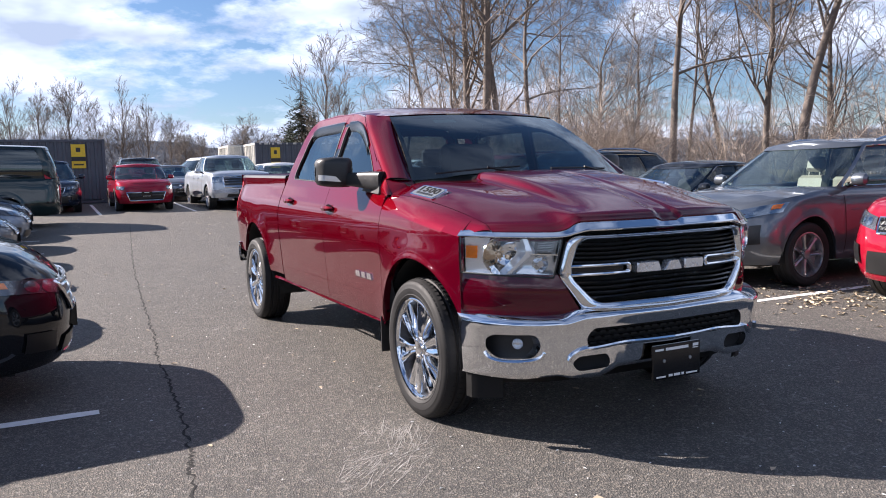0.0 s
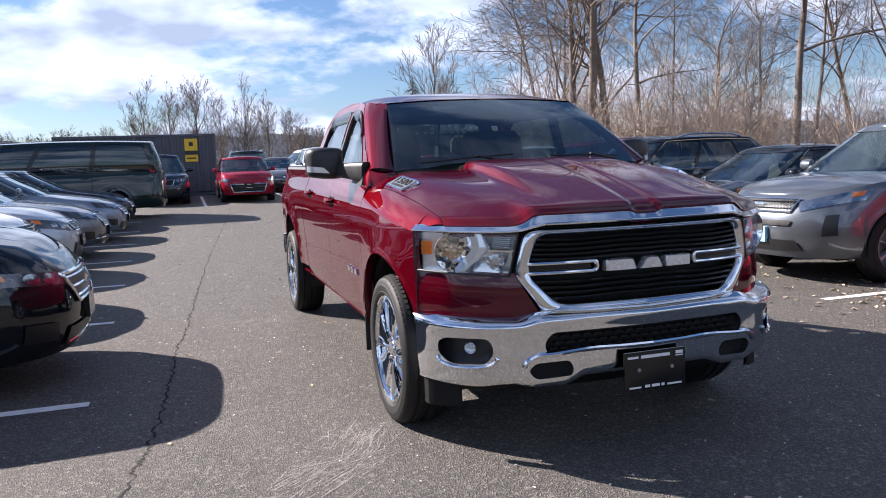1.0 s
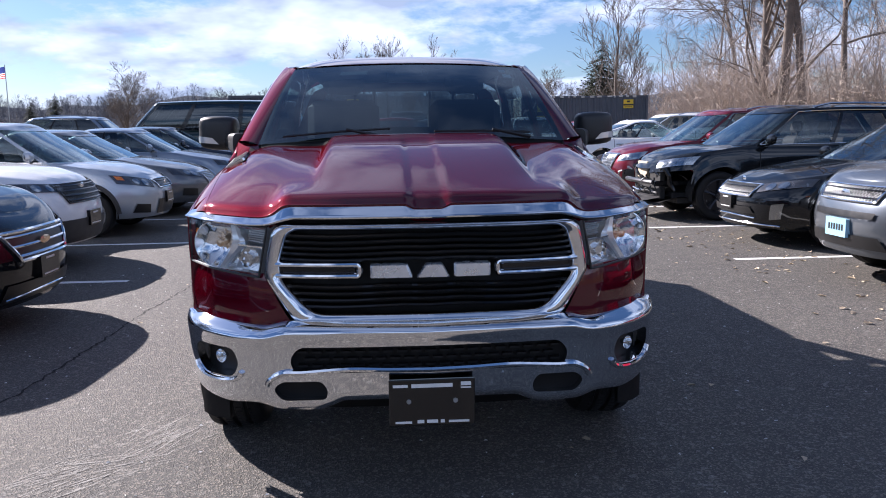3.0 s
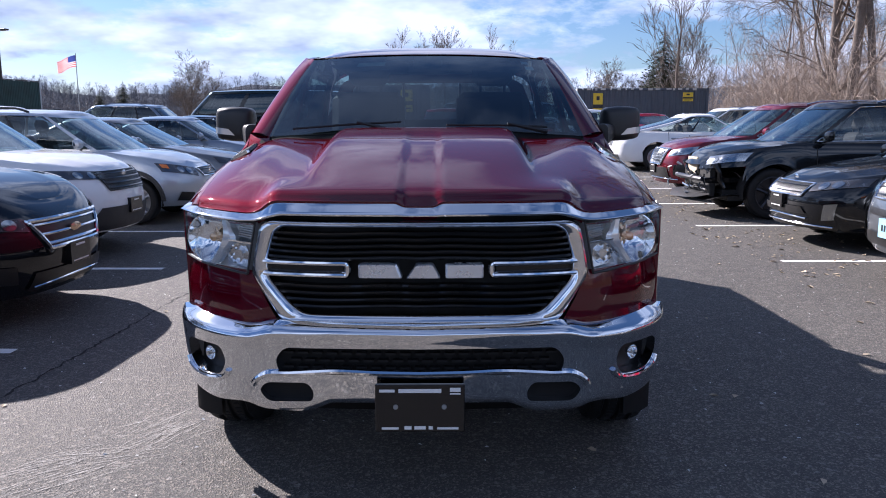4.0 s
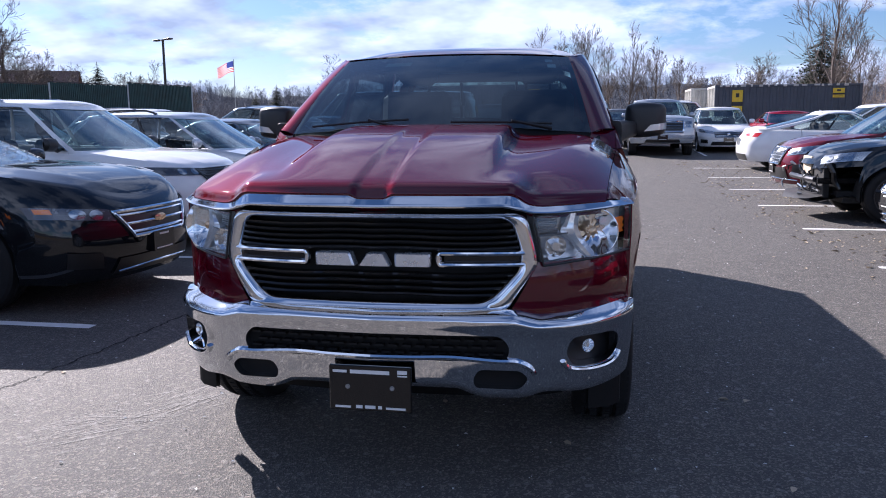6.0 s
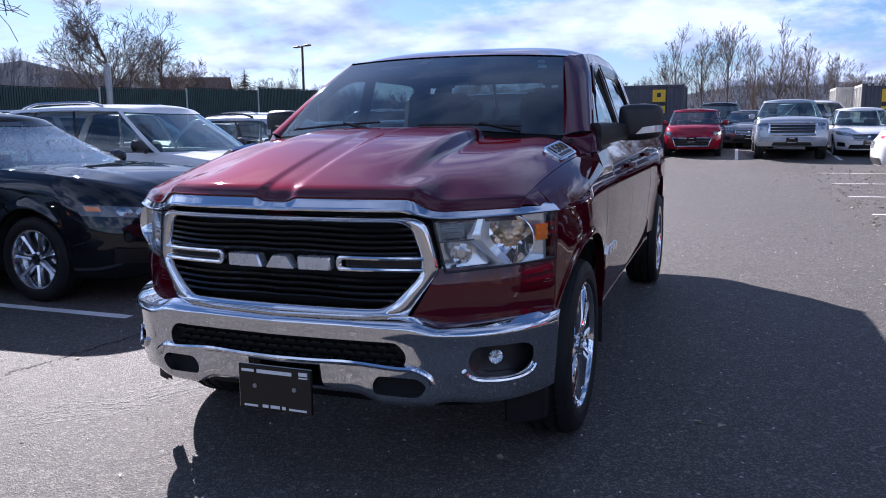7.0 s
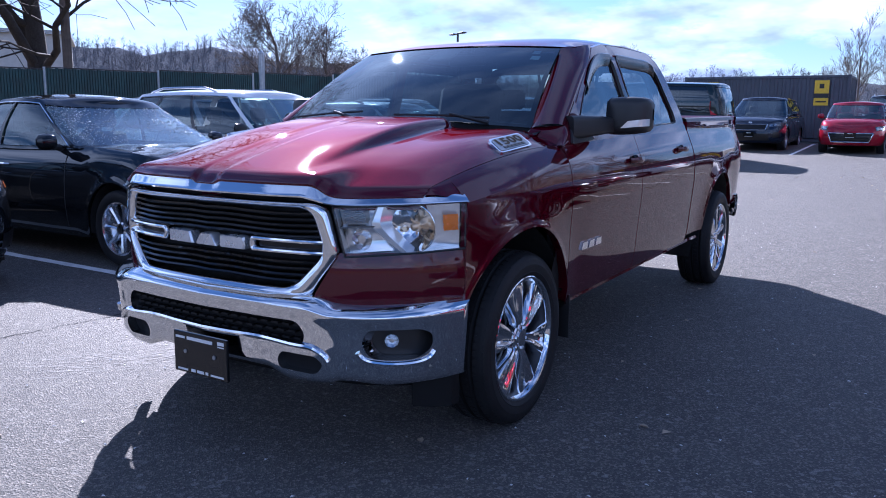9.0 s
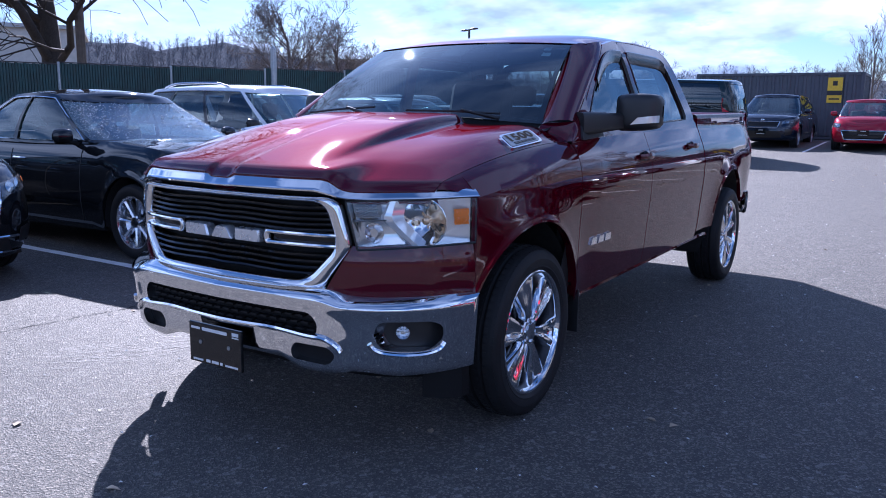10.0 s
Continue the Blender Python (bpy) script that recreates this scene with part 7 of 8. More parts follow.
    build_car("parked_suv", "warm grey suv with roof rails and pale blue plate", spot(3.86, 3.90, nose_left), suv(paint=P["taupe"], seat=M["seat_tan"], amber=True, lamp_mat=M["lamp_grey"], plate_mat=M["plate"], plate_z=0.50, cladding=False, wheel="multi",
              lamp=((0.46, 0.84), (0.90, 0.96), (0.90, 0.85), (0.50, 0.74)), grille=dict(poly=((-0.40, 0.74), (0.40, 0.74), (0.46, 0.87), (-0.46, 0.87)), bars=2, mesh=22, emblem=(0.80, 0.065, 0.035)),
              intakes=((((-0.42, 0.60), (0.42, 0.60), (0.44, 0.655), (-0.44, 0.655)), M["grille"], ""), (((-0.55, 0.34), (0.55, 0.34), (0.48, 0.45), (-0.48, 0.45)), M["grille"], ""), (((0.72, 0.50), (0.83, 0.51), (0.82, 0.72), (0.735, 0.71)), M["grille"], "")), H=1.69), right)
    build_car("parked_sedan", "black sedan with lattice grille and chrome lip", spot(4.03, 6.55, nose_left), sedan(paint=P["black"], L=4.85, lamp_mat=M["headlamp_dark"], strips=((0.27, 0, 0.72, M["satin"]), (0.35, 0, 0.5, M["chrome"])), grille=dict(poly=((-0.42, 0.58), (0.42, 0.58), (0.46, 0.72), (-0.46, 0.72)), bars=2, mesh=20, emblem=(0.77, 0.05, 0.03)), lamp=((0.46, 0.725), (0.88, 0.80), (0.88, 0.71), (0.48, 0.63)),
              intakes=((((0.66, 0.32), (0.76, 0.34), (0.80, 0.52), (0.70, 0.50)), M["lamp_grey"], "bright fog lamp vent"), (((-0.5, 0.38), (0.5, 0.38), (0.45, 0.46), (-0.45, 0.46)), M["grille"], "")), plate_z=0.50), right)
    wreck = build_car("parked_suv", "black suv with its front bumper torn off", spot(3.84, 9.40, nose_left), suv(paint=P["black"], seat=M["seat"], plate=False, wheel="black", rim=M["alloy_dark"], r=0.365, lamp_mat=M["lamp_grey"], grille=None, bare_front=0.76, intakes=(), rails=M["satin"], chrome_trim=True, cladding=False, lamp=((0.46, 0.88), (0.90, 0.95), (0.90, 0.83), (0.50, 0.76))), right)
    part("crash_beam", Geo().tube([(-0.62, 0.02, 0.56), (-0.3, -0.05, 0.57), (0.3, -0.05, 0.57), (0.62, 0.02, 0.56)], 0.036, 8), M["alloy_dark"], wreck, "bare crash beam")
    rng = random.Random(31)
    for k in range(16):
        a = Vector((rng.uniform(-0.8, 0.75), rng.uniform(-0.05, 0.06), rng.uniform(0.32, 0.74)))
        b = a + Vector((rng.uniform(-0.22, 0.22), rng.uniform(-0.06, 0.05), rng.uniform(-0.16, 0.16)))
        part("broken_bracket", Geo().tube([a, a.lerp(b, 0.5) + Vector((0, -0.03, 0.02)), b], [0.010, rng.uniform(0.012, 0.032), 0.008], 6), M["gloss"] if k % 3 else M["steel"], wreck)
    part("radiator_core", Geo().box(-0.60, 0.60, 0.14, 0.22, 0.30, 0.78, 0.012), M["under"], wreck, "dark radiator core")
    for x in (-0.58, 0.58):
        part("frame_rail", Geo().box(x - 0.035, x + 0.035, 0.06, 0.60, 0.50, 0.58, 0.01), M["gloss"], wreck)
        part("lamp_bracket", Geo().tube([(x * 1.2, 0.18, 0.77), (x * 1.3, 0.22, 0.66), (x * 1.25, 0.24, 0.55), (x * 1.35, 0.30, 0.44)], [0.05, 0.035, 0.045, 0.02], 7), M["gloss"], wreck)
    part("cooler_pipe", Geo().tube([(-0.55, 0.10, 0.42), (-0.2, 0.07, 0.40), (0.25, 0.08, 0.43), (0.55, 0.10, 0.40)], 0.016, 6), M["satin"], wreck, "bare aluminium pipe")
    part("splash_sheet", Geo().grid([[(x, 0.05 + 0.16 * k, 0.30 - 0.05 * math.sin(3 * x + k)) for x in spaced(-0.78, 0.80, 9)] for k in range(4)]), M["black"], wreck, "torn black splash sheet")
    part("radiator_panel", Geo().box(-0.34, 0.10, 0.10, 0.135, 0.60, 0.855, 0.01), M["foam"], wreck, "exposed pale radiator panel")
    part("hanging_tray", Geo().add([(-0.6, -0.06, 0.34), (0.6, -0.06, 0.30), (0.6, 0.3, 0.36), (-0.6, 0.3, 0.36), (-0.3, -0.18, 0.25), (0.35, -0.16, 0.28)], [(0, 1, 2, 3), (0, 4, 5, 1)]), M["clad"], wreck, "hanging torn under tray")
    build_car("parked_suv", "dark red suv with chrome lattice grille", spot(4.02, 12.0, nose_left), suv(paint=P["maroon"], lamp_mat=M["lamp_grey"], cladding=False, grille=dict(poly=((-0.34, 0.60), (0.34, 0.60), (0.44, 0.88), (-0.44, 0.88)), bars=5, bar_mat=M["lamp_silver"], mesh=18, mesh_mat=M["lamp_silver"], rim=0.017), strips=((0.36, 0, 0.74, M["chrome"]),)), right)
    build_car("parked_sedan", "white sedan parked with its tail to the aisle", pose(9.36, 18.6, ground_z(0, 18.6), 0, 0, 90), sedan(paint=P["white"], L=4.75, glass=(1.25, 2.1, 3.0, 4.5), tail=0.16, corner_r=0.62, rear_lamp=((0.30, 0.90), (0.84, 0.92), (0.84, 0.82), (0.34, 0.85))), right)
    build_car("parked_sedan", "low red sedan beside a white hatchback", spot(7.75, 24.6, nose_near), sedan(paint=P["red"], H=1.40), right)
    build_car("parked_suv", "white suv at the end of the row", spot(6.7, 22.4, nose_left), suv(paint=P["white"], H=1.58), right)


# ---- trees, woods and what stands round the car park ----
def bark(name, rgb):
    m, n, l, b = mat(name)
    a = noise_tex(n, l, 2.0, 6, 0.7)
    f = noise_tex(n, l, 26, 4)
    base = ramp(n, l, a, [(0.3, tuple(c * 0.7 for c in rgb)), (0.7, tuple(c * 1.25 for c in rgb))])
    l.new(blend(n, l, ramp(n, l, f, [(0.35, grey(0.5)), (0.6, grey(0.0))]), base, tuple(c * 0.45 for c in rgb)), b.inputs["Base Color"])
    put(b, Roughness=0.9, Specular_IOR_Level=0.2)
    bump(n, l, b, f, 0.7, 0.02)
    return m


M["bark"] = bark("grey_brown_bark", (0.20, 0.170, 0.148))
M["far_bark"] = bark("grey_far_bark", (0.20, 0.175, 0.158))
# oak's bark is darkened so its colour carries the backlit silhouette
M["oak_bark"] = bark("dark_oak_bark", (0.060, 0.050, 0.043))
# pale blue-grey tone puts the haze of distance into the twigs' colour
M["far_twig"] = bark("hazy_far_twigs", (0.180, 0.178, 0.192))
M["needle"] = plain("fir_needles", (0.066, 0.080, 0.055), 0.8, var=0.4, scale=3)
M["ivy"] = plain("dry_vines", (0.37, 0.305, 0.255), 0.9, var=0.35, scale=4)
M["sapling"] = plain("brown_sapling_bark", (0.40, 0.35, 0.31), 0.9, var=0.35, scale=3)


def tube_fast(out, path, radii, sides):
    v, f = out
    k = len(v)
    for i, p in enumerate(path):
        d = (path[min(i + 1, len(path) - 1)] - path[max(i - 1, 0)])
        d.normalize()
        a = d.cross(Vector((0.31, 0.17, 0.93)))
        if a.length < 1e-3:
            a = d.cross(Vector((1, 0, 0)))
        a.normalize()
        b = a.cross(d)
        for s in range(sides):
            q = 2 * math.pi * s / sides
            v.append(tuple(p + radii[i] * (math.cos(q) * a + math.sin(q) * b)))
    for i in range(len(path) - 1):
        for s in range(sides):
            f.append((k + i * sides + s, k + i * sides + (s + 1) % sides, k + (i + 1) * sides + (s + 1) % sides, k + (i + 1) * sides + s))


def grow(out, rng, p, d, length, r, level, spec):
    """One limb, and the limbs that leave it."""
    n = (7, 5, 4, 3, 2)[min(level, 4)] if spec["levels"] > 2 else (4, 3, 2)[level]
    sides = (8, 5, 4, 3, 3)[min(level, 4)] if spec["levels"] > 2 else 3
    path, radii = [p.copy()], [r]
    d = d.normalized()
    wob = spec["wobble"] * (0.45 if level == 0 else 1.0)
    for i in range(n):
        d = (d + Vector((rng.gauss(0, wob), rng.gauss(0, wob), rng.gauss(0, wob * 0.6) + spec["lift"] * (level > 0)))).normalized()
        path.append(path[-1] + d * (length / n))
        radii.append(r * (1 - (0.62 if level == 0 else 0.75) * (i + 1) / n))
    tube_fast(out, path, [max(q, spec["thin"]) for q in radii], sides)
    if level >= spec["levels"]:
        return
    count = spec["kids"][level]
    for k in range(count):
        t = rng.uniform(spec["bare"] if level == 0 else 0.15, 1.0)
        if k == 0:
            t = 1.0
        i = min(int(t * n), n - 1)
        q = path[i].lerp(path[i + 1], t * n - i)
        ax = (path[i + 1] - path[i]).normalized()
        side = ax.cross(Vector((rng.gauss(0, 1), rng.gauss(0, 1), rng.gauss(0, 1)))).normalized()
        ang = rng.uniform(*spec["fork"])
        nd = ax * math.cos(ang) + side * math.sin(ang)
        rr = radii[i] * rng.uniform(0.40, 0.62)
        grow(out, rng, q, nd, length * rng.uniform(*spec["ratio"]) * (1.15 - 0.45 * t), max(rr, spec["thin"]), level + 1, spec)


TREE = dict(wobble=0.10, lift=0.07, levels=4, kids=(11, 6, 5, 4), bare=0.30, fork=(0.45, 0.95), ratio=(0.45, 0.65), thin=0.006)


def split_tree(seed, height, r, material, **kw):
    """Trunk and crown as two meshes: the crown is every limb that leaves the trunk."""
    spec = dict(TREE)
    spec.update(kw)
    rng = random.Random(seed)
    trunk, crown = ([], []), ([], [])
    d = Vector((spec.get("lean", 0.0), spec.get("lean2", 0.0), 1)).normalized()
    n, length = 8, height * spec.get("trunk", 0.66)
    path, radii = [Vector((0, 0, -0.3))], [r * 1.25]
    for i in range(n):
        d = (d + Vector((rng.gauss(0, 0.04), rng.gauss(0, 0.04), 0.02))).normalized()
        path.append(path[-1] + d * (length / n))
        radii.append(r * (1 - 0.6 * (i + 1) / n))
    tube_fast(trunk, path, radii, 9)
    for k in range(spec["kids"][0]):
        t = 1.0 if k < 2 else rng.uniform(spec["bare"], 1.0)
        i = min(int(t * n), n - 1)
        q = path[i].lerp(path[i + 1], t * n - i)
        ax = (path[i + 1] - path[i]).normalized()
        side = ax.cross(Vector((rng.gauss(0, 1), rng.gauss(0, 1), 0.2 * rng.gauss(0, 1)))).normalized()
        ang = rng.uniform(*spec["fork"]) * (0.6 if k < 2 else 1.0)
        nd = ax * math.cos(ang) + side * math.sin(ang)
        grow(crown, rng, q, nd, height * spec.get("limb", 1.0) * rng.uniform(0.26, 0.42) * (1.25 - 0.5 * t), radii[i] * (0.75 if k < 2 else rng.uniform(0.35, 0.55)), 1, spec)
    meshes = []
    for nm, out in (("trunk", trunk), ("crown", crown)):
        me = bpy.data.meshes.new(nm)
        me.from_pydata(out[0], [], out[1])
        me.polygons.foreach_set("use_smooth", [True] * len(me.polygons))
        me.materials.append(material)
        meshes.append(me)
    return meshes


def plant(meshes, x, y, z, turn, scale, label, group):
    t = thing("bare_tree", label, "tree", pose(x, y, z, 0, 0, turn) @ Matrix.Diagonal((scale, scale, scale, 1)), group)
    for me in meshes:
        o = new(me.name.split(".")[0], me)
        o.parent = t
    return t


def polar(angle, dist, ox=-2.8, oy=-2.9):
    a = radians(angle)
    return ox + dist * math.sin(a), oy + dist * math.cos(a)


def fir(x, y, z, h, seed):
    rng = random.Random(seed)
    t = thing("fir_tree", "dark green conical fir tree", "tree", pose(x, y, z), "fir trees")
    out = ([], [])
    tube_fast(out, [Vector((0, 0, -0.3)), Vector((0, 0, h * 0.5)), Vector((0, 0, h))], [h * 0.02, h * 0.012, 0.02], 6)
    g = Geo()
    g.v, g.f = out
    part("trunk", g, M["bark"], t)
    out = ([], [])
    v, f = out
    for k in range(430):
        s = rng.random() ** 0.8
        zz = h * (0.12 + 0.86 * s)
        ln = h * 0.36 * (1 - s) ** 0.8 + 0.15
        a = rng.uniform(0, 2 * math.pi)
        ln *= rng.uniform(0.45, 1.15)
        d = Vector((math.cos(a), math.sin(a), 0))
        side = Vector((-d.y, d.x, 0))
        for j in range(7):
            u = (j + 0.6) / 7
            c = d * ln * u + Vector((0, 0, zz - 0.30 * ln * u * u + rng.uniform(-0.05, 0.05) * ln))
            w = (0.16 + 0.10 * (1 - u)) * ln * 0.45
            for sgn in (1, -1):
                b0 = len(v)
                tip = c + side * sgn * w + d * w * 0.6 + Vector((0, 0, -0.25 * w + rng.uniform(-0.1, 0.1) * w))
                v += [tuple(c - d * 0.05 * ln), tuple(c + d * 0.09 * ln), tuple(tip), tuple(tip - d * 0.05 * ln + Vector((0, 0, -0.04 * ln)))]
                f.append((b0, b0 + 1, b0 + 2, b0 + 3))
    g = Geo()
    g.v, g.f = out
    me = mesh_of("crown", g, M["needle"], clean=False)
    o = new("crown", me)
    o.parent = t


def build_woods():
    rng = random.Random(11)
    tall = [split_tree(20 + k, 20.0, r, M["bark"], **kw) for k, (r, kw) in enumerate((
        (0.20, dict(bare=0.30, fork=(0.5, 1.1), thin=0.011, wobble=0.17, lift=0.03, kids=(13, 6, 5, 4))), (0.27, dict(bare=0.20, fork=(0.4, 1.0), trunk=0.55, thin=0.011, wobble=0.18, lift=0.03, kids=(13, 6, 5, 4))), (0.22, dict(bare=0.45, lean=0.10, thin=0.011, wobble=0.18, lift=0.02, fork=(0.5, 1.15))), (0.15, dict(bare=0.3, lean=-0.12, thin=0.011, wobble=0.18, lift=0.03, fork=(0.5, 1.15))), (0.25, dict(bare=0.40, lean2=0.08, fork=(0.5, 1.1), thin=0.011, wobble=0.17, lift=0.03))))]
    grp = "tall bare trees of the wood"
    lab = "tall leafless tree with grey-brown bark and fine twigs"
    spots = ((24.6, 96, 1.2, 3), (26.6, 88, 1.2, 2), (27.6, 74, 1.1, 0), (29.0, 47, 1.0, 1), (30.2, 45, 1.15, 4), (31.6, 46.5, 1.15, 0), (33.6, 50, 0.95, 2), (35.6, 58, 0.85, 3), (38.2, 62, 0.8, 1), (41.0, 64, 0.8, 0),
             (43.3, 52, 1.2, 2), (44.4, 57, 0.9, 3), (46.6, 60, 0.85, 4), (49.3, 53, 1.1, 0), (51.5, 50, 1.25, 4), (53.4, 58, 0.95, 1), (56.4, 51, 1.1, 2), (59.5, 52, 1.0, 0), (63, 48, 1.0, 1), (67, 50, 1.0, 3), (72, 46, 1.0, 2), (78, 48, 1.0, 4), (86, 46, 1.0, 1), (96, 48, 1, 0), (108, 45, 1, 2))
    for a, d, s, k in spots:
        x, y = polar(a, d)
        plant(tall[k], x, y, ground_z(x, y), rng.uniform(0, 360), s, lab, grp)
    # slimmer trees at the back of the car park
    slim = [split_tree(40 + k, 13.0, 0.17, M["far_bark"], bare=0.16, fork=(0.3, 0.75), kids=(13, 6, 5, 3), lift=0.10, thin=0.014) for k in range(4)]
    for k, (a, d, s) in enumerate(((-1.4, 96, 1.02), (0.3, 99, 1.0), (1.9, 96, 1.06), (3.6, 100, 0.92), (5.0, 97, 1.0), (6.6, 99, 0.9), (8.2, 104, 0.78), (19.0, 62, 1.05), (20.1, 66, 0.66), (18.2, 80, 0.6), (10.2, 130, 0.7), (-4.0, 120, 0.75), (-6.5, 125, 0.7))):
        x, y = polar(a, d)
        plant(slim[k % 4], x, y, ground_z(x, y), rng.uniform(0, 360), s * 0.86, "slender leafless tree behind the car park", "slender bare trees")
    round_ = [split_tree(60 + k, 11.0, 0.22, M["far_bark"], bare=0.20, fork=(0.5, 1.05), kids=(15, 8, 6, 4), trunk=0.5, thin=0.012) for k in range(2)]
    for k, (x, y, s) in enumerate(((*polar(12.8, 112), 1.05), (*polar(-17.5, 100, 0, -2.65), 1.0), (*polar(-42.6, 66, 1.6, -2.4), 1.22), (*polar(-39.3, 68, 1.6, -2.4), 1.02), (*polar(-36.4, 72, 1.6, -2.4), 0.75), (*polar(8, 120, 0, -2.65), 0.9), (*polar(14, 115, 0, -2.65), 0.9), (*polar(-9.0, 140, 0, -2.65), 0.9), (*polar(-28, 90, 0, -2.65), 0.6), (*polar(-30.5, 60, 0.3, -2.65), 0.55))):
        plant(round_[k % 2], x, y, ground_z(x, y), rng.uniform(0, 360), s, "broad leafless tree with a rounded crown", "round-crowned bare trees")
    oak = split_tree(77, 14.0, 0.36, M["oak_bark"], bare=0.22, fork=(0.6, 1.2), kids=(15, 9, 8, 6), trunk=0.5, limb=1.45, lift=-0.01, thin=0.010, wobble=0.20, ratio=(0.42, 0.62))
    x, y = polar(-58.6, 33, 2.5, -2.1)
    plant(oak, x, y, 0, 200, 1.3, "large spreading leafless oak behind the fence", "")
    for a, d, h, s in ((17.1, 92, 11.5, 1), (18.0, 96, 9.5, 2), (16.3, 100, 8.0, 3), (-31.0, 70, 6.2, 4), (-20.5, 130, 7.5, 5), (-22, 135, 6.5, 6)):
        x, y = polar(a, d)
        fir(x, y, ground_z(x, y), h, s)
    # brushwood along the wood's edge
    shrub = []
    for k in range(4):
        out = ([], [])
        r2 = random.Random(90 + k)
        spec = dict(TREE, levels=2, kids=(7, 3, 0), bare=0.25, fork=(0.35, 1.1), ratio=(0.4, 0.7), thin=0.008, wobble=0.24, lift=0.03)
        for j in range(8):
            grow(out, r2, Vector((r2.gauss(0, 0.7), r2.gauss(0, 0.7), -0.1)), Vector((r2.gauss(0, 0.35), r2.gauss(0, 0.35), 1)), r2.uniform(2.2, 5.0), r2.uniform(0.02, 0.045), 0, spec)
        shrub.append((np.array(out[0]), np.array(out[1])))
    vs, fs, base = [], [], 0
    places = [(rng.uniform(25.5, 41), rng.uniform(40, 60)) for k in range(78)] + [(rng.uniform(41, 66), rng.uniform(46, 64)) for k in range(26)] + [(rng.uniform(20.5, 27), rng.uniform(60, 90)) for k in range(26)] + [(rng.uniform(66, 115), rng.uniform(34, 48)) for k in range(16)]
    for a, d in places:
        x, y = polar(a, d)
        v, f = shrub[rng.randrange(4)]
        s = rng.uniform(0.55, 1.05)
        q = rng.uniform(0, 6.28)
        rot = np.array([[math.cos(q), -math.sin(q), 0], [math.sin(q), math.cos(q), 0], [0, 0, 1]])
        vs.append(v @ rot.T * s + np.array([x, y, ground_z(x, y)]))
        fs.append(f + base)
        base += len(v)
    me = bpy.data.meshes.new("brushwood")
    me.from_pydata(np.concatenate(vs).tolist(), [], np.concatenate(fs).tolist())
    me.materials.append(M["ivy"])
    tagged(new("brushwood", me), "tangled dry brushwood along the wood's edge", "undergrowth", kind="stuff")
    # slender saplings and hanging vines between the trees
    sapling = []
    for k in range(5):
        out = ([], [])
        r2 = random.Random(190 + k)
        spec = dict(TREE, levels=2, kids=(17, 6, 0), bare=0.12, fork=(0.35, 1.05), ratio=(0.22, 0.42), thin=0.0055, wobble=0.20, lift=0.03)
        for j in range(3):
            grow(out, r2, Vector((r2.gauss(0, 0.9), r2.gauss(0, 0.9), -0.1)), Vector((r2.gauss(0, 0.16), r2.gauss(0, 0.16), 1)), r2.uniform(4.0, 9.5), r2.uniform(0.03, 0.06), 0, spec)
        sapling.append((np.array(out[0]), np.array(out[1])))
    vs, fs, base = [], [], 0
    for k in range(66):
        a, d = (rng.uniform(27.5, 43), rng.uniform(42, 66)) if k < 26 else (rng.uniform(43, 66), rng.uniform(50, 70)) if k < 42 else (rng.uniform(21.5, 29), rng.uniform(70, 100))
        x, y = polar(a, d)
        v, f = sapling[rng.randrange(5)]
        s = rng.uniform(0.6, 1.25)
        q = rng.uniform(0, 6.28)
        rot = np.array([[math.cos(q), -math.sin(q), 0], [math.sin(q), math.cos(q), 0], [0, 0, 1]])
        vs.append(v @ rot.T * s + np.array([x, y, ground_z(x, y)]))
        fs.append(f + base)
        base += len(v)
    me = bpy.data.meshes.new("saplings")
    me.from_pydata(np.concatenate(vs).tolist(), [], np.concatenate(fs).tolist())
    me.materials.append(M["sapling"])
    tagged(new("saplings", me), "thicket of thin leafless saplings between taller trees", "undergrowth", kind="stuff")
    # far wooded slopes
    prof = curve_of([-180, -90, -72, -58, -46, -36, -24, -8, 10, 30, 60, 90, 180], [14, 26, 29, 28, 25, 19, 16, 18.5, 18, 16.5, 15, 14, 14])
    steps = ((150, 0.0), (200, 0.25), (250, 0.75), (300, 1.0), (420, 1.02))

    def slope(a, d):
        k = float(np.interp(d, [q[0] for q in steps], [q[1] for q in steps]))
        return -1 + k * (prof(a) - 3.5) * (1 + 0.07 * math.sin(a * 0.37) + 0.05 * math.sin(a * 0.9 + 1) + 0.03 * math.sin(a * 2.3)) * d / 300
    rows = [[(d * math.sin(radians(a)), d * math.cos(radians(a)), slope(a, d)) for a in spaced(-180, 180, 241)] for d, k in steps]
    hill = part("wooded_hills", Geo().grid(rows), M["hill"], angle=80)
    tagged(hill, "distant hills covered in leafless woods", "backdrop", kind="structure")
    # a far tree is a trunk and a rounded spray of slivers
    clump = []
    for k in range(8):
        r2 = random.Random(140 + k)
        v, f = [], []
        tall_ = r2.uniform(4.6, 7.0)
        wide_ = r2.uniform(2.0, 3.4)

        def sliver(p, q, w):
            n0 = len(v)
            e = Vector((r2.gauss(0, 1), r2.gauss(0, 1), 0.2 * r2.gauss(0, 1))).normalized() * w
            v.extend([tuple(p - e), tuple(p + e), tuple(q)])
            f.append((n0, n0 + 1, n0 + 2))
        for j in range(3):
            sliver(Vector((0, 0, -1)), Vector((r2.gauss(0, 0.3), r2.gauss(0, 0.3), tall_ * 0.75)), 0.15)
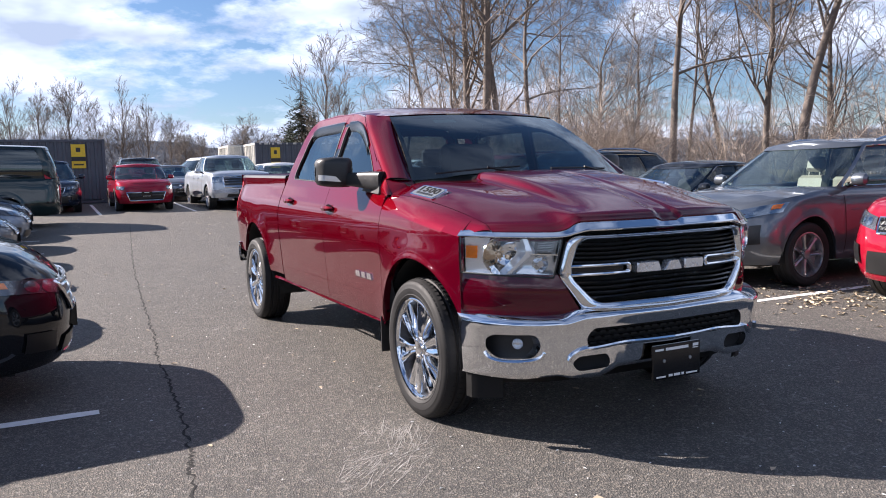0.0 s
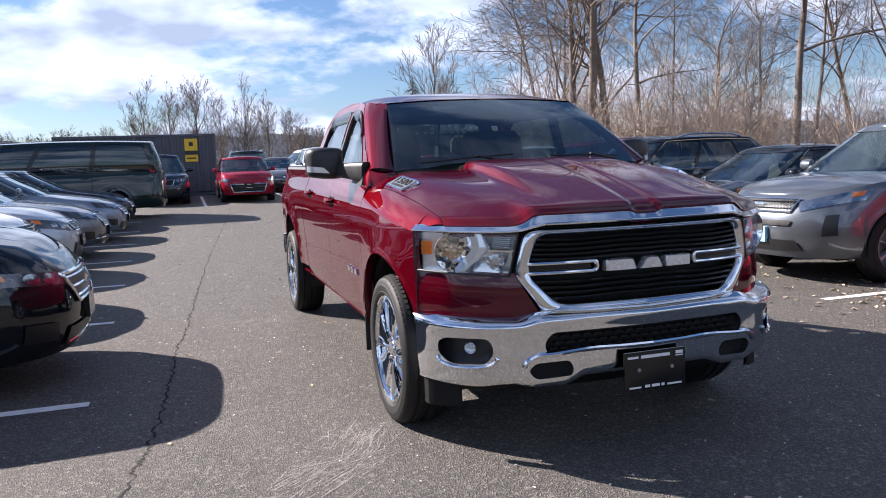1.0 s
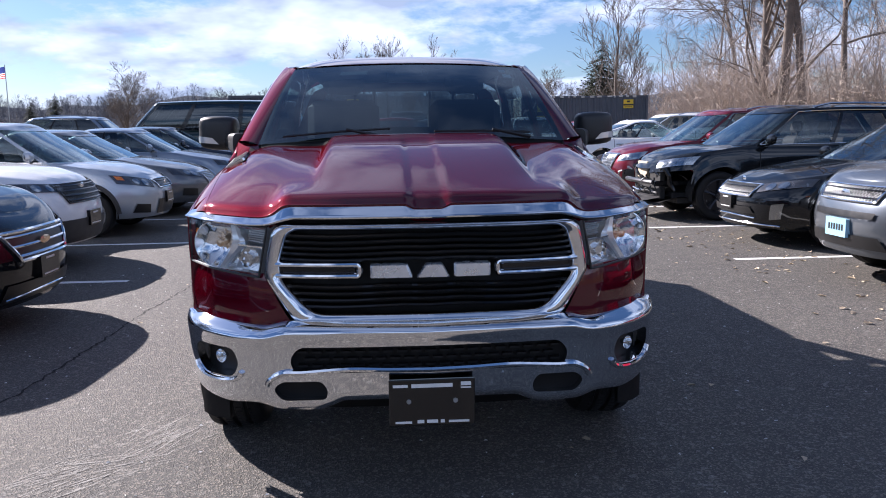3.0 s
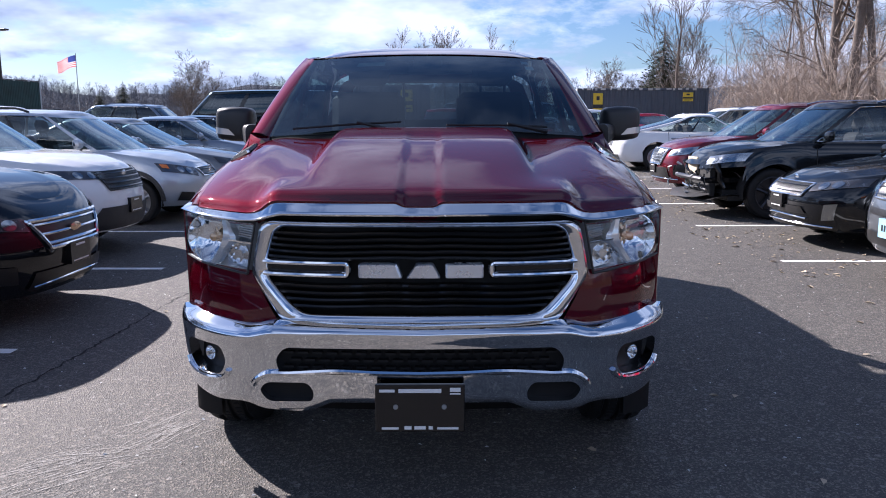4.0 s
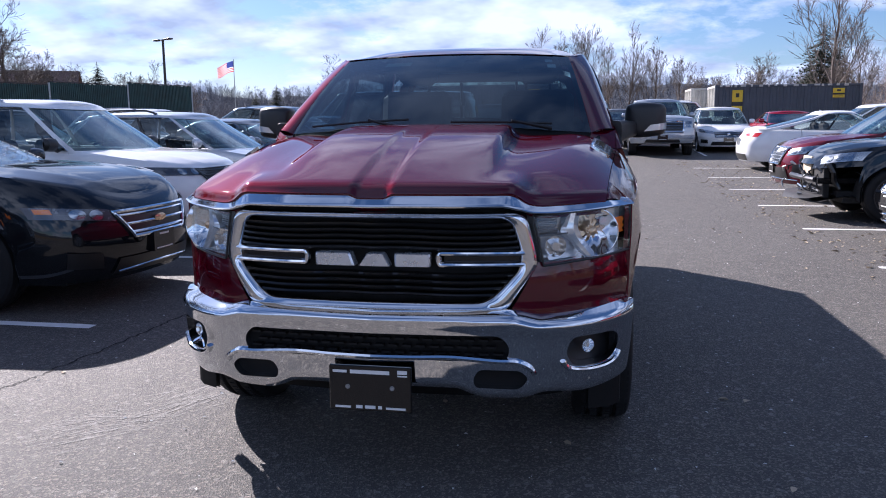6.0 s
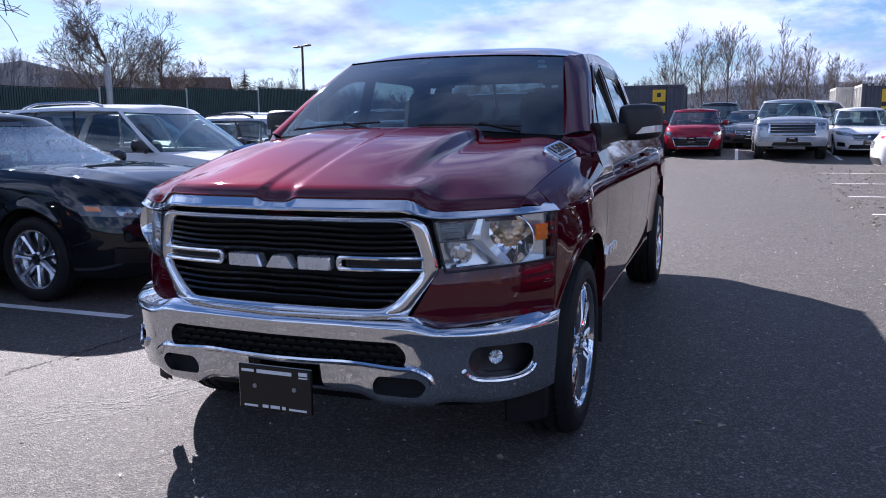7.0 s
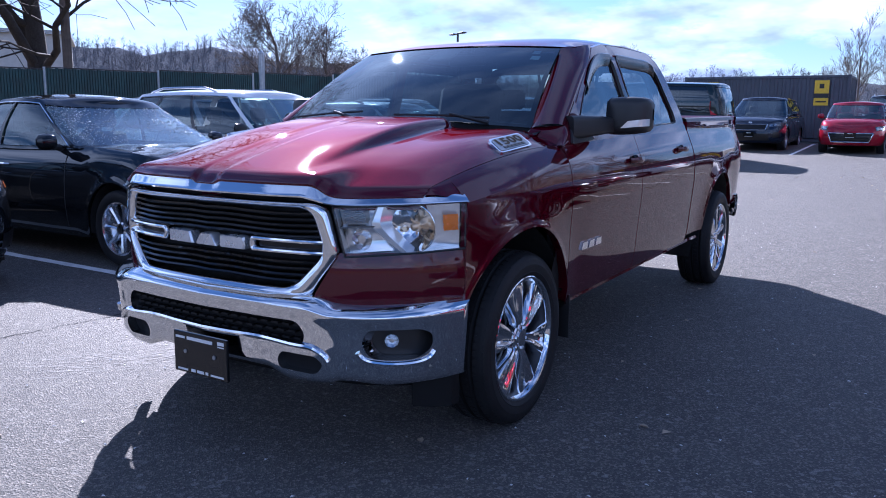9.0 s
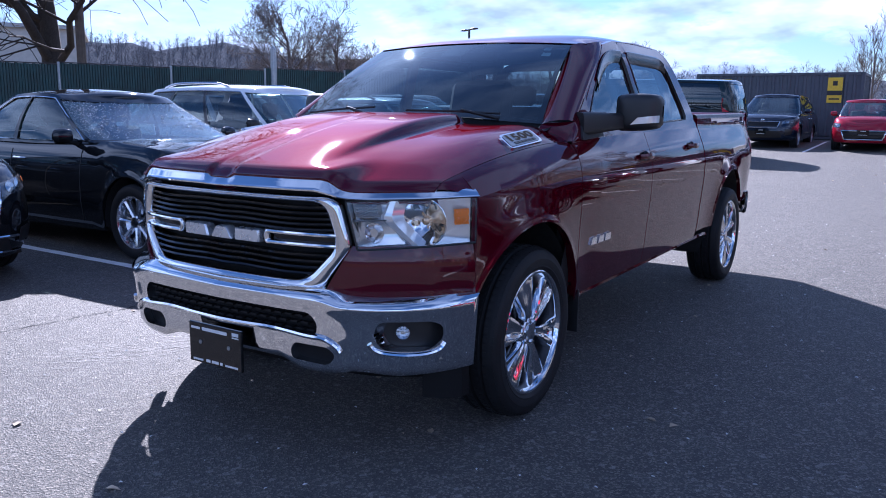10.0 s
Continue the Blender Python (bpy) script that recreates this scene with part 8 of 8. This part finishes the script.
        for j in range(78):
            a = r2.uniform(0, 6.28)
            e = r2.random() ** 0.6
            h = 1 - 0.78 * r2.random() ** 1.35
            rad = wide_ * e * math.sqrt(max(0.05, 1 - ((h - 0.5) / 0.56) ** 2))
            tip = Vector((math.cos(a) * rad, math.sin(a) * rad, h * tall_))
            base_ = Vector((tip.x * 0.35, tip.y * 0.35, tip.z - r2.uniform(0.5, 1.3)))
            sliver(base_, tip, r2.uniform(0.028, 0.065))
        clump.append((np.array(v), np.array(f)))
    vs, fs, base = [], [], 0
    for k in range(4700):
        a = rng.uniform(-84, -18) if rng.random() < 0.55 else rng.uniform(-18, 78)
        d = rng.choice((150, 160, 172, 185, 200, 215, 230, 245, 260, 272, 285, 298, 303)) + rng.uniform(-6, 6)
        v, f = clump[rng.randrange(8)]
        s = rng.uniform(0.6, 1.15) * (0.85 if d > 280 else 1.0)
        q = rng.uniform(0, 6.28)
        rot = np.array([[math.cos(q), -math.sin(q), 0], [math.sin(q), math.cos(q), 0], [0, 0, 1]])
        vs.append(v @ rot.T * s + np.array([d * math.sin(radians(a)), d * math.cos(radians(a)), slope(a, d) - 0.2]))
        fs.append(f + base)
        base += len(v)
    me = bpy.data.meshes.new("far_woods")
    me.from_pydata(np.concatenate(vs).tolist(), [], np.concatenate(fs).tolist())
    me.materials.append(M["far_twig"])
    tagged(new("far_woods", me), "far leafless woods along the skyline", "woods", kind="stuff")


def hill_mat():
    m, n, l, b = mat("far_hillside")
    a = noise_tex(n, l, 0.06, 8, 0.75)
    f = noise_tex(n, l, 0.5, 6, 0.8)
    # bluish stops: aerial haze is painted into the hillside's colour
    base = ramp(n, l, a, [(0.3, (0.085, 0.098, 0.122)), (0.55, (0.110, 0.120, 0.142)), (0.72, (0.072, 0.092, 0.108))])
    l.new(blend(n, l, ramp(n, l, f, [(0.35, grey(0.55)), (0.6, grey(0.0))]), base, (0.075, 0.078, 0.090)), b.inputs["Base Color"])
    put(b, Roughness=1.0, Specular_IOR_Level=0.0)
    bump(n, l, b, f, 1.0, 1.5)
    return m


M["hill"] = hill_mat()
M["box_grey"] = plain("slate_grey_container_paint", (0.075, 0.085, 0.105), 0.55, var=0.2, scale=1.5)
M["box_white"] = plain("weathered_white_container_paint", (0.50, 0.49, 0.45), 0.6, var=0.3, scale=2)
M["yellow"] = plain("yellow_sign", (0.75, 0.52, 0.02), 0.5, var=0.12)
M["green_slat"] = plain("green_fence_slat", (0.020, 0.054, 0.050), 0.5, var=0.35, scale=3)
M["galv"] = plain("galvanised_steel", (0.42, 0.44, 0.45), 0.5, 0.6)
M["concrete"] = plain("weathered_concrete", (0.36, 0.35, 0.33), 0.9, var=0.2, scale=3, relief=0.003)
M["roof"] = plain("brown_shingle", (0.16, 0.105, 0.085), 0.9, var=0.25, scale=6)
M["siding"] = plain("pale_siding", (0.55, 0.54, 0.50), 0.8, var=0.1, scale=3)
M["pole"] = plain("dark_bronze_pole", (0.045, 0.040, 0.036), 0.5)
M["timber"] = plain("weathered_timber", (0.12, 0.09, 0.07), 0.9, var=0.3, scale=5)


def cloth_mat(name, rgb):
    """Thin cloth that lets light through."""
    m, n, l, b = mat(name)
    weave = ramp(n, l, noise_tex(n, l, 60, 3), [(0.3, tuple(c * 0.85 for c in rgb)), (0.7, rgb)])
    thin = n.new("ShaderNodeBsdfTranslucent")
    l.new(weave, thin.inputs["Color"])
    l.new(weave, b.inputs["Base Color"])
    put(b, Roughness=0.85, Specular_IOR_Level=0.1)
    mx = n.new("ShaderNodeMixShader")
    mx.inputs[0].default_value = 0.6
    l.new(b.outputs[0], mx.inputs[1])
    l.new(thin.outputs[0], mx.inputs[2])
    l.new(mx.outputs[0], n["Material Output"].inputs[0])
    return m


M["flag_red"] = cloth_mat("red_cloth", (0.62, 0.03, 0.04))
M["flag_blue"] = cloth_mat("blue_cloth", (0.05, 0.07, 0.26))
M["flag_white"] = cloth_mat("white_cloth", (0.82, 0.82, 0.82))
M["leaf"] = plain("dry_leaf", (0.46, 0.38, 0.27), 0.85, var=0.5, scale=0.9)
M["crack"] = plain("open_crack", (0.012, 0.012, 0.012), 0.95)
M["chalk"] = plain("pale_scuff", (0.34, 0.33, 0.31), 0.9, var=0.3, scale=20)


def container(label, m, length, side_mat, end_mat, signs=(), bleached=False):
    """A shipping container: x along its length, front side at y = 0."""
    c = thing("shipping_container", label, "container", m)
    W, H = 2.44, 2.50

    def wave(n):
        pts = []
        for i in range(n):
            a = i / n
            for t, d in ((0.0, 0.0), (0.25, 0.0), (0.38, 0.036), (0.87, 0.036)):
                pts.append((a + t / n, d))
        return pts + [(1.0, 0.0)]
    n = int(length / 0.28)
    g = Geo().grid([[(0.08 + (length - 0.16) * a, 0.02 + d, z) for a, d in wave(n)] for z in (0.16, H - 0.10)])
    part("side_panel", g, side_mat, c, "corrugated side panel")
    part("side_panel", Geo().grid([[(0.08 + (length - 0.16) * a, W - 0.02 - d, z) for a, d in wave(n)] for z in (0.16, H - 0.10)]), side_mat, c)
    for x0, s in ((0.02, 1), (length - 0.02, -1)):
        part("end_panel", Geo().grid([[(x0 + s * d * 1.5, 0.08 + (W - 0.16) * a, z) for a, d in wave(7)] for z in (0.16, H - 0.10)]), end_mat, c, "corrugated end panel")
    part("roof_panel", Geo().grid([[(0.05 + (length - 0.1) * a, y, H - 0.03 - d * 0.5) for a, d in wave(n)] for y in (0.05, W - 0.05)]), side_mat, c)
    for x in (0.0, length - 0.12):
        for y in (0.0, W - 0.12):
            part("corner_post", Geo().box(x, x + 0.12, y, y + 0.12, 0, H, 0.01), side_mat, c)
    for y in (0.0, W - 0.08):
        for z in (0.02, H - 0.11):
            part("rail", Geo().box(0.12, length - 0.12, y, y + 0.08, z, z + 0.10, 0.01), side_mat, c)
    for x in (0.0, length - 0.08):
        for z in (0.02, H - 0.11):
            part("rail", Geo().box(x, x + 0.08, 0.12, W - 0.12, z, z + 0.10, 0.01), end_mat, c)
    for i in range(4):
        y = 0.35 + i * 0.55
        part("lock_bar", Geo().tube([(-0.03, y, 0.15), (-0.03, y, H - 0.12)], 0.018, 6), end_mat, c)
    # small white boxes at irregular steps along the front top rail
    if bleached:
        rng = random.Random(3)
        x = 0.2
        while x < length - 0.5:
            w = rng.uniform(0.05, 0.26)
            part("bleached_patch", Geo().box(x, x + w, -0.006, 0.03, H - 0.075 - rng.uniform(0, 0.03), H - 0.008, 0.004), M["box_white"], c)
            x += w + rng.uniform(0.03, 0.30)
    for x, z, w, h in signs:
        sg = part("warning_sign", Geo().box(x - w / 2, x + w / 2, -0.012, 0.012, z - h / 2, z + h / 2), M["yellow"], c, "yellow warning sign with dark bars")
        g = Geo().box(x - w * 0.16, x + w * 0.16, -0.016, -0.011, z + h * 0.18, z + h * 0.36)
        part("sign_bar", g, M["black"], sg)
        part("sign_bar", Geo().box(x - w * 0.5, x + w * 0.5, -0.016, -0.011, z - h * 0.20, z - h * 0.02), M["black"], sg)
        part("sign_bar", Geo().box(x - w * 0.36, x + w * 0.36, -0.016, -0.011, z - h * 0.38, z - h * 0.32), M["black"], sg)
    return c


def fence_line(points, height):
    f = thing("slatted_fence", "tall chain-link fence filled with green slats", "fence")
    for i in range(len(points) - 1):
        a, b = Vector((*points[i], 0)), Vector((*points[i + 1], 0))
        n = max(1, round((b - a).length / 3.0))
        d = (b - a).normalized()
        nn = Vector((-d.y, d.x, 0))
        for k in range(n):
            p, q = a.lerp(b, k / n), a.lerp(b, (k + 1) / n)
            ln = (q - p).length
            z = ground_z(p.x, p.y)
            rows = [[], []]
            m = int(ln / 0.075)
            for j in range(m + 1):
                for t, o in ((0.0, 0.012), (0.38, 0.012), (0.40, -0.012), (0.48, -0.012)):
                    w = p + d * min(ln, (j + t * 2) * ln / m / 1.0 * 0.98) + nn * o
                    rows[0].append((w.x, w.y, z + 0.06))
                    rows[1].append((w.x, w.y, z + height - 0.03 + 0.02 * ((j * 7) % 3) / 3))
            part("slat_panel", Geo().grid(rows), M["green_slat"], f, "woven green slats", 20)
            part("post", Geo().tube([(p.x, p.y, z - 0.1), (p.x, p.y, z + height + 0.06)], 0.036, 8), M["galv"], f)
            part("top_rail", Geo().tube([(p.x, p.y, z + height), (q.x, q.y, z + height)], 0.018, 6), M["pole"], f)
    return f


def build_surroundings():
    container("slate grey shipping container with a yellow warning sign", pose(-6.5, 30.7, ground_z(0, 30.7)), 6.06, M["box_grey"], M["box_grey"], ((5.10, 1.84, 0.50, 0.92), (1.15, 2.10, 0.45, 0.34)))
    container("dark grey shipping container with pale weathered doors", pose(6.33, 34.2, ground_z(0, 34)), 6.06, M["box_grey"], M["box_white"], ((0.95, 1.78, 0.44, 0.98), (5.10, 2.10, 0.47, 0.40)), True)
    container("weathered white shipping container behind a dark one", pose(5.65, 37.0, ground_z(0, 37)), 6.06, M["box_white"], M["box_white"])
    w = part("low_wall", Geo().box(-0.40, 5.4, 30.9, 31.15, 0.4, ground_z(0, 31) + 0.75, 0.02), M["concrete"])
    tagged(w, "low weathered concrete wall behind the cars", "wall", kind="structure")
    fence_line(((-14.4, 26.2), (-18.4, 10.7), (-21.6, -2.5)), 2.48)
    # corner posts of the fence
    for x, y in ((-16.7, 17.2), (-19.5, 6.5)):
        ob = part("gate_post", Geo().tube([(x, y, -0.1), (x, y, 3.35), (x, y, 3.45)], [0.11, 0.11, 0.03], 10), M["galv"])
        tagged(ob, "stout galvanised gate post by the green fence", "post", "gate posts")
    # street lamp
    x, y = -28.3, 49.0
    lamp = thing("street_lamp", "dark lamp post with a flat double head", "lamp post", pose(x, y, 0.3))
    part("pole", Geo().tube([(0, 0, -0.3), (0, 0, 3.5), (0, 0, 7.1)], [0.11, 0.095, 0.08], 10), M["pole"], lamp)
    part("arm", Geo().tube([(-0.5, 0.3, 7.05), (0.5, -0.3, 7.05)], 0.035, 6), M["pole"], lamp)
    for s in (1, -1):
        part("lamp_head", Geo().box(-0.34, 0.34, -0.17, 0.17, -0.06, 0.04, 0.02).moved(pose(s * 0.62, -s * 0.37, 7.08, 0, 0, -31)), M["pole"], lamp)
    # flag on its pole
    x, y = polar(-24.4, 92, 0, -2.65)
    fl = thing("flag", "striped red and white flag with a blue corner on a pole", "flag", pose(x, y, 0.3, 0, 0, 8))
    part("pole", Geo().tube([(0, 0, -0.3), (0, 0, 8.5)], [0.06, 0.035], 8), M["galv"], fl)
    cloth = lambda u, v: (-1.9 * u, 0.16 * math.sin(u * 7 + v), 8.3 - 1.15 * v - 0.70 * u + 0.10 * math.sin(u * 6))
    for k in range(13):
        part("stripe", Geo().grid([[cloth(u, v) for u in spaced(0.42 if k < 7 else 0, 1, 10)] for v in (k / 13, (k + 1) / 13)]), M["flag_red"] if k % 2 == 0 else M["flag_white"], fl)
    part("canton", Geo().grid([[cloth(u, v) for u in spaced(0, 0.42, 6)] for v in spaced(0, 7 / 13, 5)]), M["flag_blue"], fl)
    # timber pole beside the oak
    x, y = polar(-57.1, 29, 2.5, -2.1)
    tagged(part("utility_pole", Geo().tube([(x, y, -0.2), (x, y, 5), (x + 0.02, y, 10)], [0.15, 0.14, 0.11], 10), M["timber"]), "dark weathered timber utility pole behind the fence", "pole")
    # house and shed beyond the fence
    x, y = polar(-37.4, 82, 1.6, -2.4)
    h = thing("house", "small house with a brown shingle roof", "house", pose(x, y, 0.2, 0, 0, 28))
    part("wall", Geo().box(-2.9, 2.9, -2.4, 2.4, 0, 4.6), M["siding"], h)
    rf = Geo()
    for s in (1, -1):
        rf.grid([[(xx, s * yy, zz) for xx in (-3.2, 3.2)] for yy, zz in ((2.75, 4.45), (0, 6.35))])
        rf.grid([[(xx, s * yy, zz) for xx in (-3.2, 3.2)] for yy, zz in ((2.75, 4.30), (0, 6.20))])
    rf.add([(-2.9, -2.4, 4.6), (-2.9, 2.4, 4.6), (-2.9, 0, 6.2), (2.9, -2.4, 4.6), (2.9, 2.4, 4.6), (2.9, 0, 6.2)], [(0, 1, 2), (3, 4, 5)])
    part("roof", rf, M["roof"], h, angle=10)
    part("window", Geo().box(-0.6, 0.6, -2.44, -2.39, 2.2, 3.4), M["tint"], h)
    x, y = polar(-61.5, 75, 2.5, -2.1)
    b = thing("warehouse", "low pale flat-roofed building in the distance", "building", pose(x, y, 0, 0, 0, 55))
    part("wall", Geo().box(-6, 6, -6, 6, 0, 7.2), M["siding"], b)
    part("roof", Geo().box(-6.3, 6.3, -6.3, 6.3, 7.2, 7.5), M["galv"], b)


def build_litter():
    """The long crack, pale scuffs, leaves and grit."""
    rng = random.Random(5)
    key = [Vector(p) for p in ((-2.42, -1.2, 0), (-2.27, 0.6, 0), (-2.2, 1.1, 0), (-2.12, 2.2, 0), (-2.07, 3.3, 0), (-1.98, 4.4, 0), (-1.86, 6.2, 0), (-1.66, 9.0, 0), (-1.36, 12.6, 0), (-0.95, 17.0, 0), (-0.6, 21.0, 0))]
    rows = []
    for p in smooth_path(key, 26):
        j = rng.uniform(-0.018, 0.018)
        w = rng.uniform(0.002, 0.010)
        rows.append([(p.x + j - w, p.y, ground_z(p.x, p.y) + 0.0025), (p.x + j + w, p.y, ground_z(p.x, p.y) + 0.0025)])
    tagged(part("pavement_crack", Geo().grid(rows), M["crack"]), "long jagged crack in the asphalt", "crack", kind="structure")
    # pale scuffs
    g = Geo()
    for cx, cy, ang, n, spread in ((-1.20, 0.76, 62, 70, 0.060), (-1.43, 0.38, 42, 80, 0.075), (-1.33, 0.55, 20, 24, 0.05), (-1.42, 4.3, 35, 34, 0.10), (-1.40, 4.1, 20, 18, 0.08)):
        for k in range(n):
            a = radians(ang + rng.gauss(0, 12))
            ln = rng.uniform(0.06, 0.34)
            x, y = cx + rng.gauss(0, spread) * math.cos(a) * 2.2 + rng.gauss(0, 0.05), cy + rng.gauss(0, spread) * math.sin(a) * 2.2 + rng.gauss(0, 0.04)
            w = rng.uniform(0.0008, 0.0024)
            d = Vector((math.cos(a), math.sin(a)))
            s = Vector((-d.y, d.x))
            q = Vector((x, y))
            pts = [q - d * ln / 2, q + s * w, q + d * ln / 2, q - s * w]
            g.add([(p.x, p.y, ground_z(x, y) + 0.003) for p in pts], [(0, 1, 2, 3)])
    tagged(new("scuff_marks", mesh_of("scuff_marks", g, M["chalk"], clean=False)), "pale scrape marks on the asphalt", "marking", kind="stuff")

    def scatter(name, count, region, size, material, label, curl):
        g = Geo()
        for k in range(count):
            x, y = region()
            z = ground_z(x, y) + 0.004
            s = rng.uniform(*size)
            a = rng.uniform(0, 6.28)
            c, q = math.cos(a), math.sin(a)
            pts = [(-1, 0, 0), (-0.35, 0.42, 1), (0.5, 0.36, 0.7), (1, 0.0, 0.2), (0.4, -0.42, 0.9), (-0.4, -0.36, 0.6), (0, 0, 0.1)]
            b = len(g.v)
            for u, v, w in pts:
                u, v = u * rng.uniform(0.75, 1.2), v * rng.uniform(0.7, 1.5)
                g.v.append((x + s * (u * c - v * q), y + s * (u * q + v * c), z + s * curl * w * rng.uniform(0.4, 1.2)))
            g.f += [(b + 6, b + i, b + (i + 1) % 6) for i in range(6)]
        tagged(new(name, mesh_of(name, g, material, clean=False)), label, "litter", kind="stuff")
    scatter("fallen_leaves", 900, lambda: (3.2 + abs(rng.gauss(0, 1.7)), rng.uniform(-1, 21)), (0.012, 0.042), M["leaf"], "dry curled leaves blown along the parked cars", 0.45)
    scatter("fallen_leaves_sparse", 240, lambda: (rng.uniform(-2.2, 4.0), rng.uniform(-2.2, 22)), (0.008, 0.030), M["leaf"], "a few dry leaves scattered over the asphalt", 0.4)
    scatter("pale_grit", 1100, lambda: (rng.uniform(-3.0, 5.0), rng.uniform(-2.0, 9)), (0.003, 0.011), M["white"], "pale grit and chips on the asphalt", 0.6)
    scatter("leaf_drift", 260, lambda: (4.6 + rng.gauss(0, 0.5), 2.2 + rng.gauss(0, 0.5)), (0.015, 0.045), M["leaf"], "drift of dry leaves by a parked car", 0.5)
build_ground()
build_lines()
build_truck()
build_surroundings()
build_woods()
build_litter()
place_cars()
for ob in scene.objects:
    if ob.type == "MESH" and ob.data.materials and ob.data.materials[0] in (M["glass"], M["lens"]):
        ob.visible_shadow = False
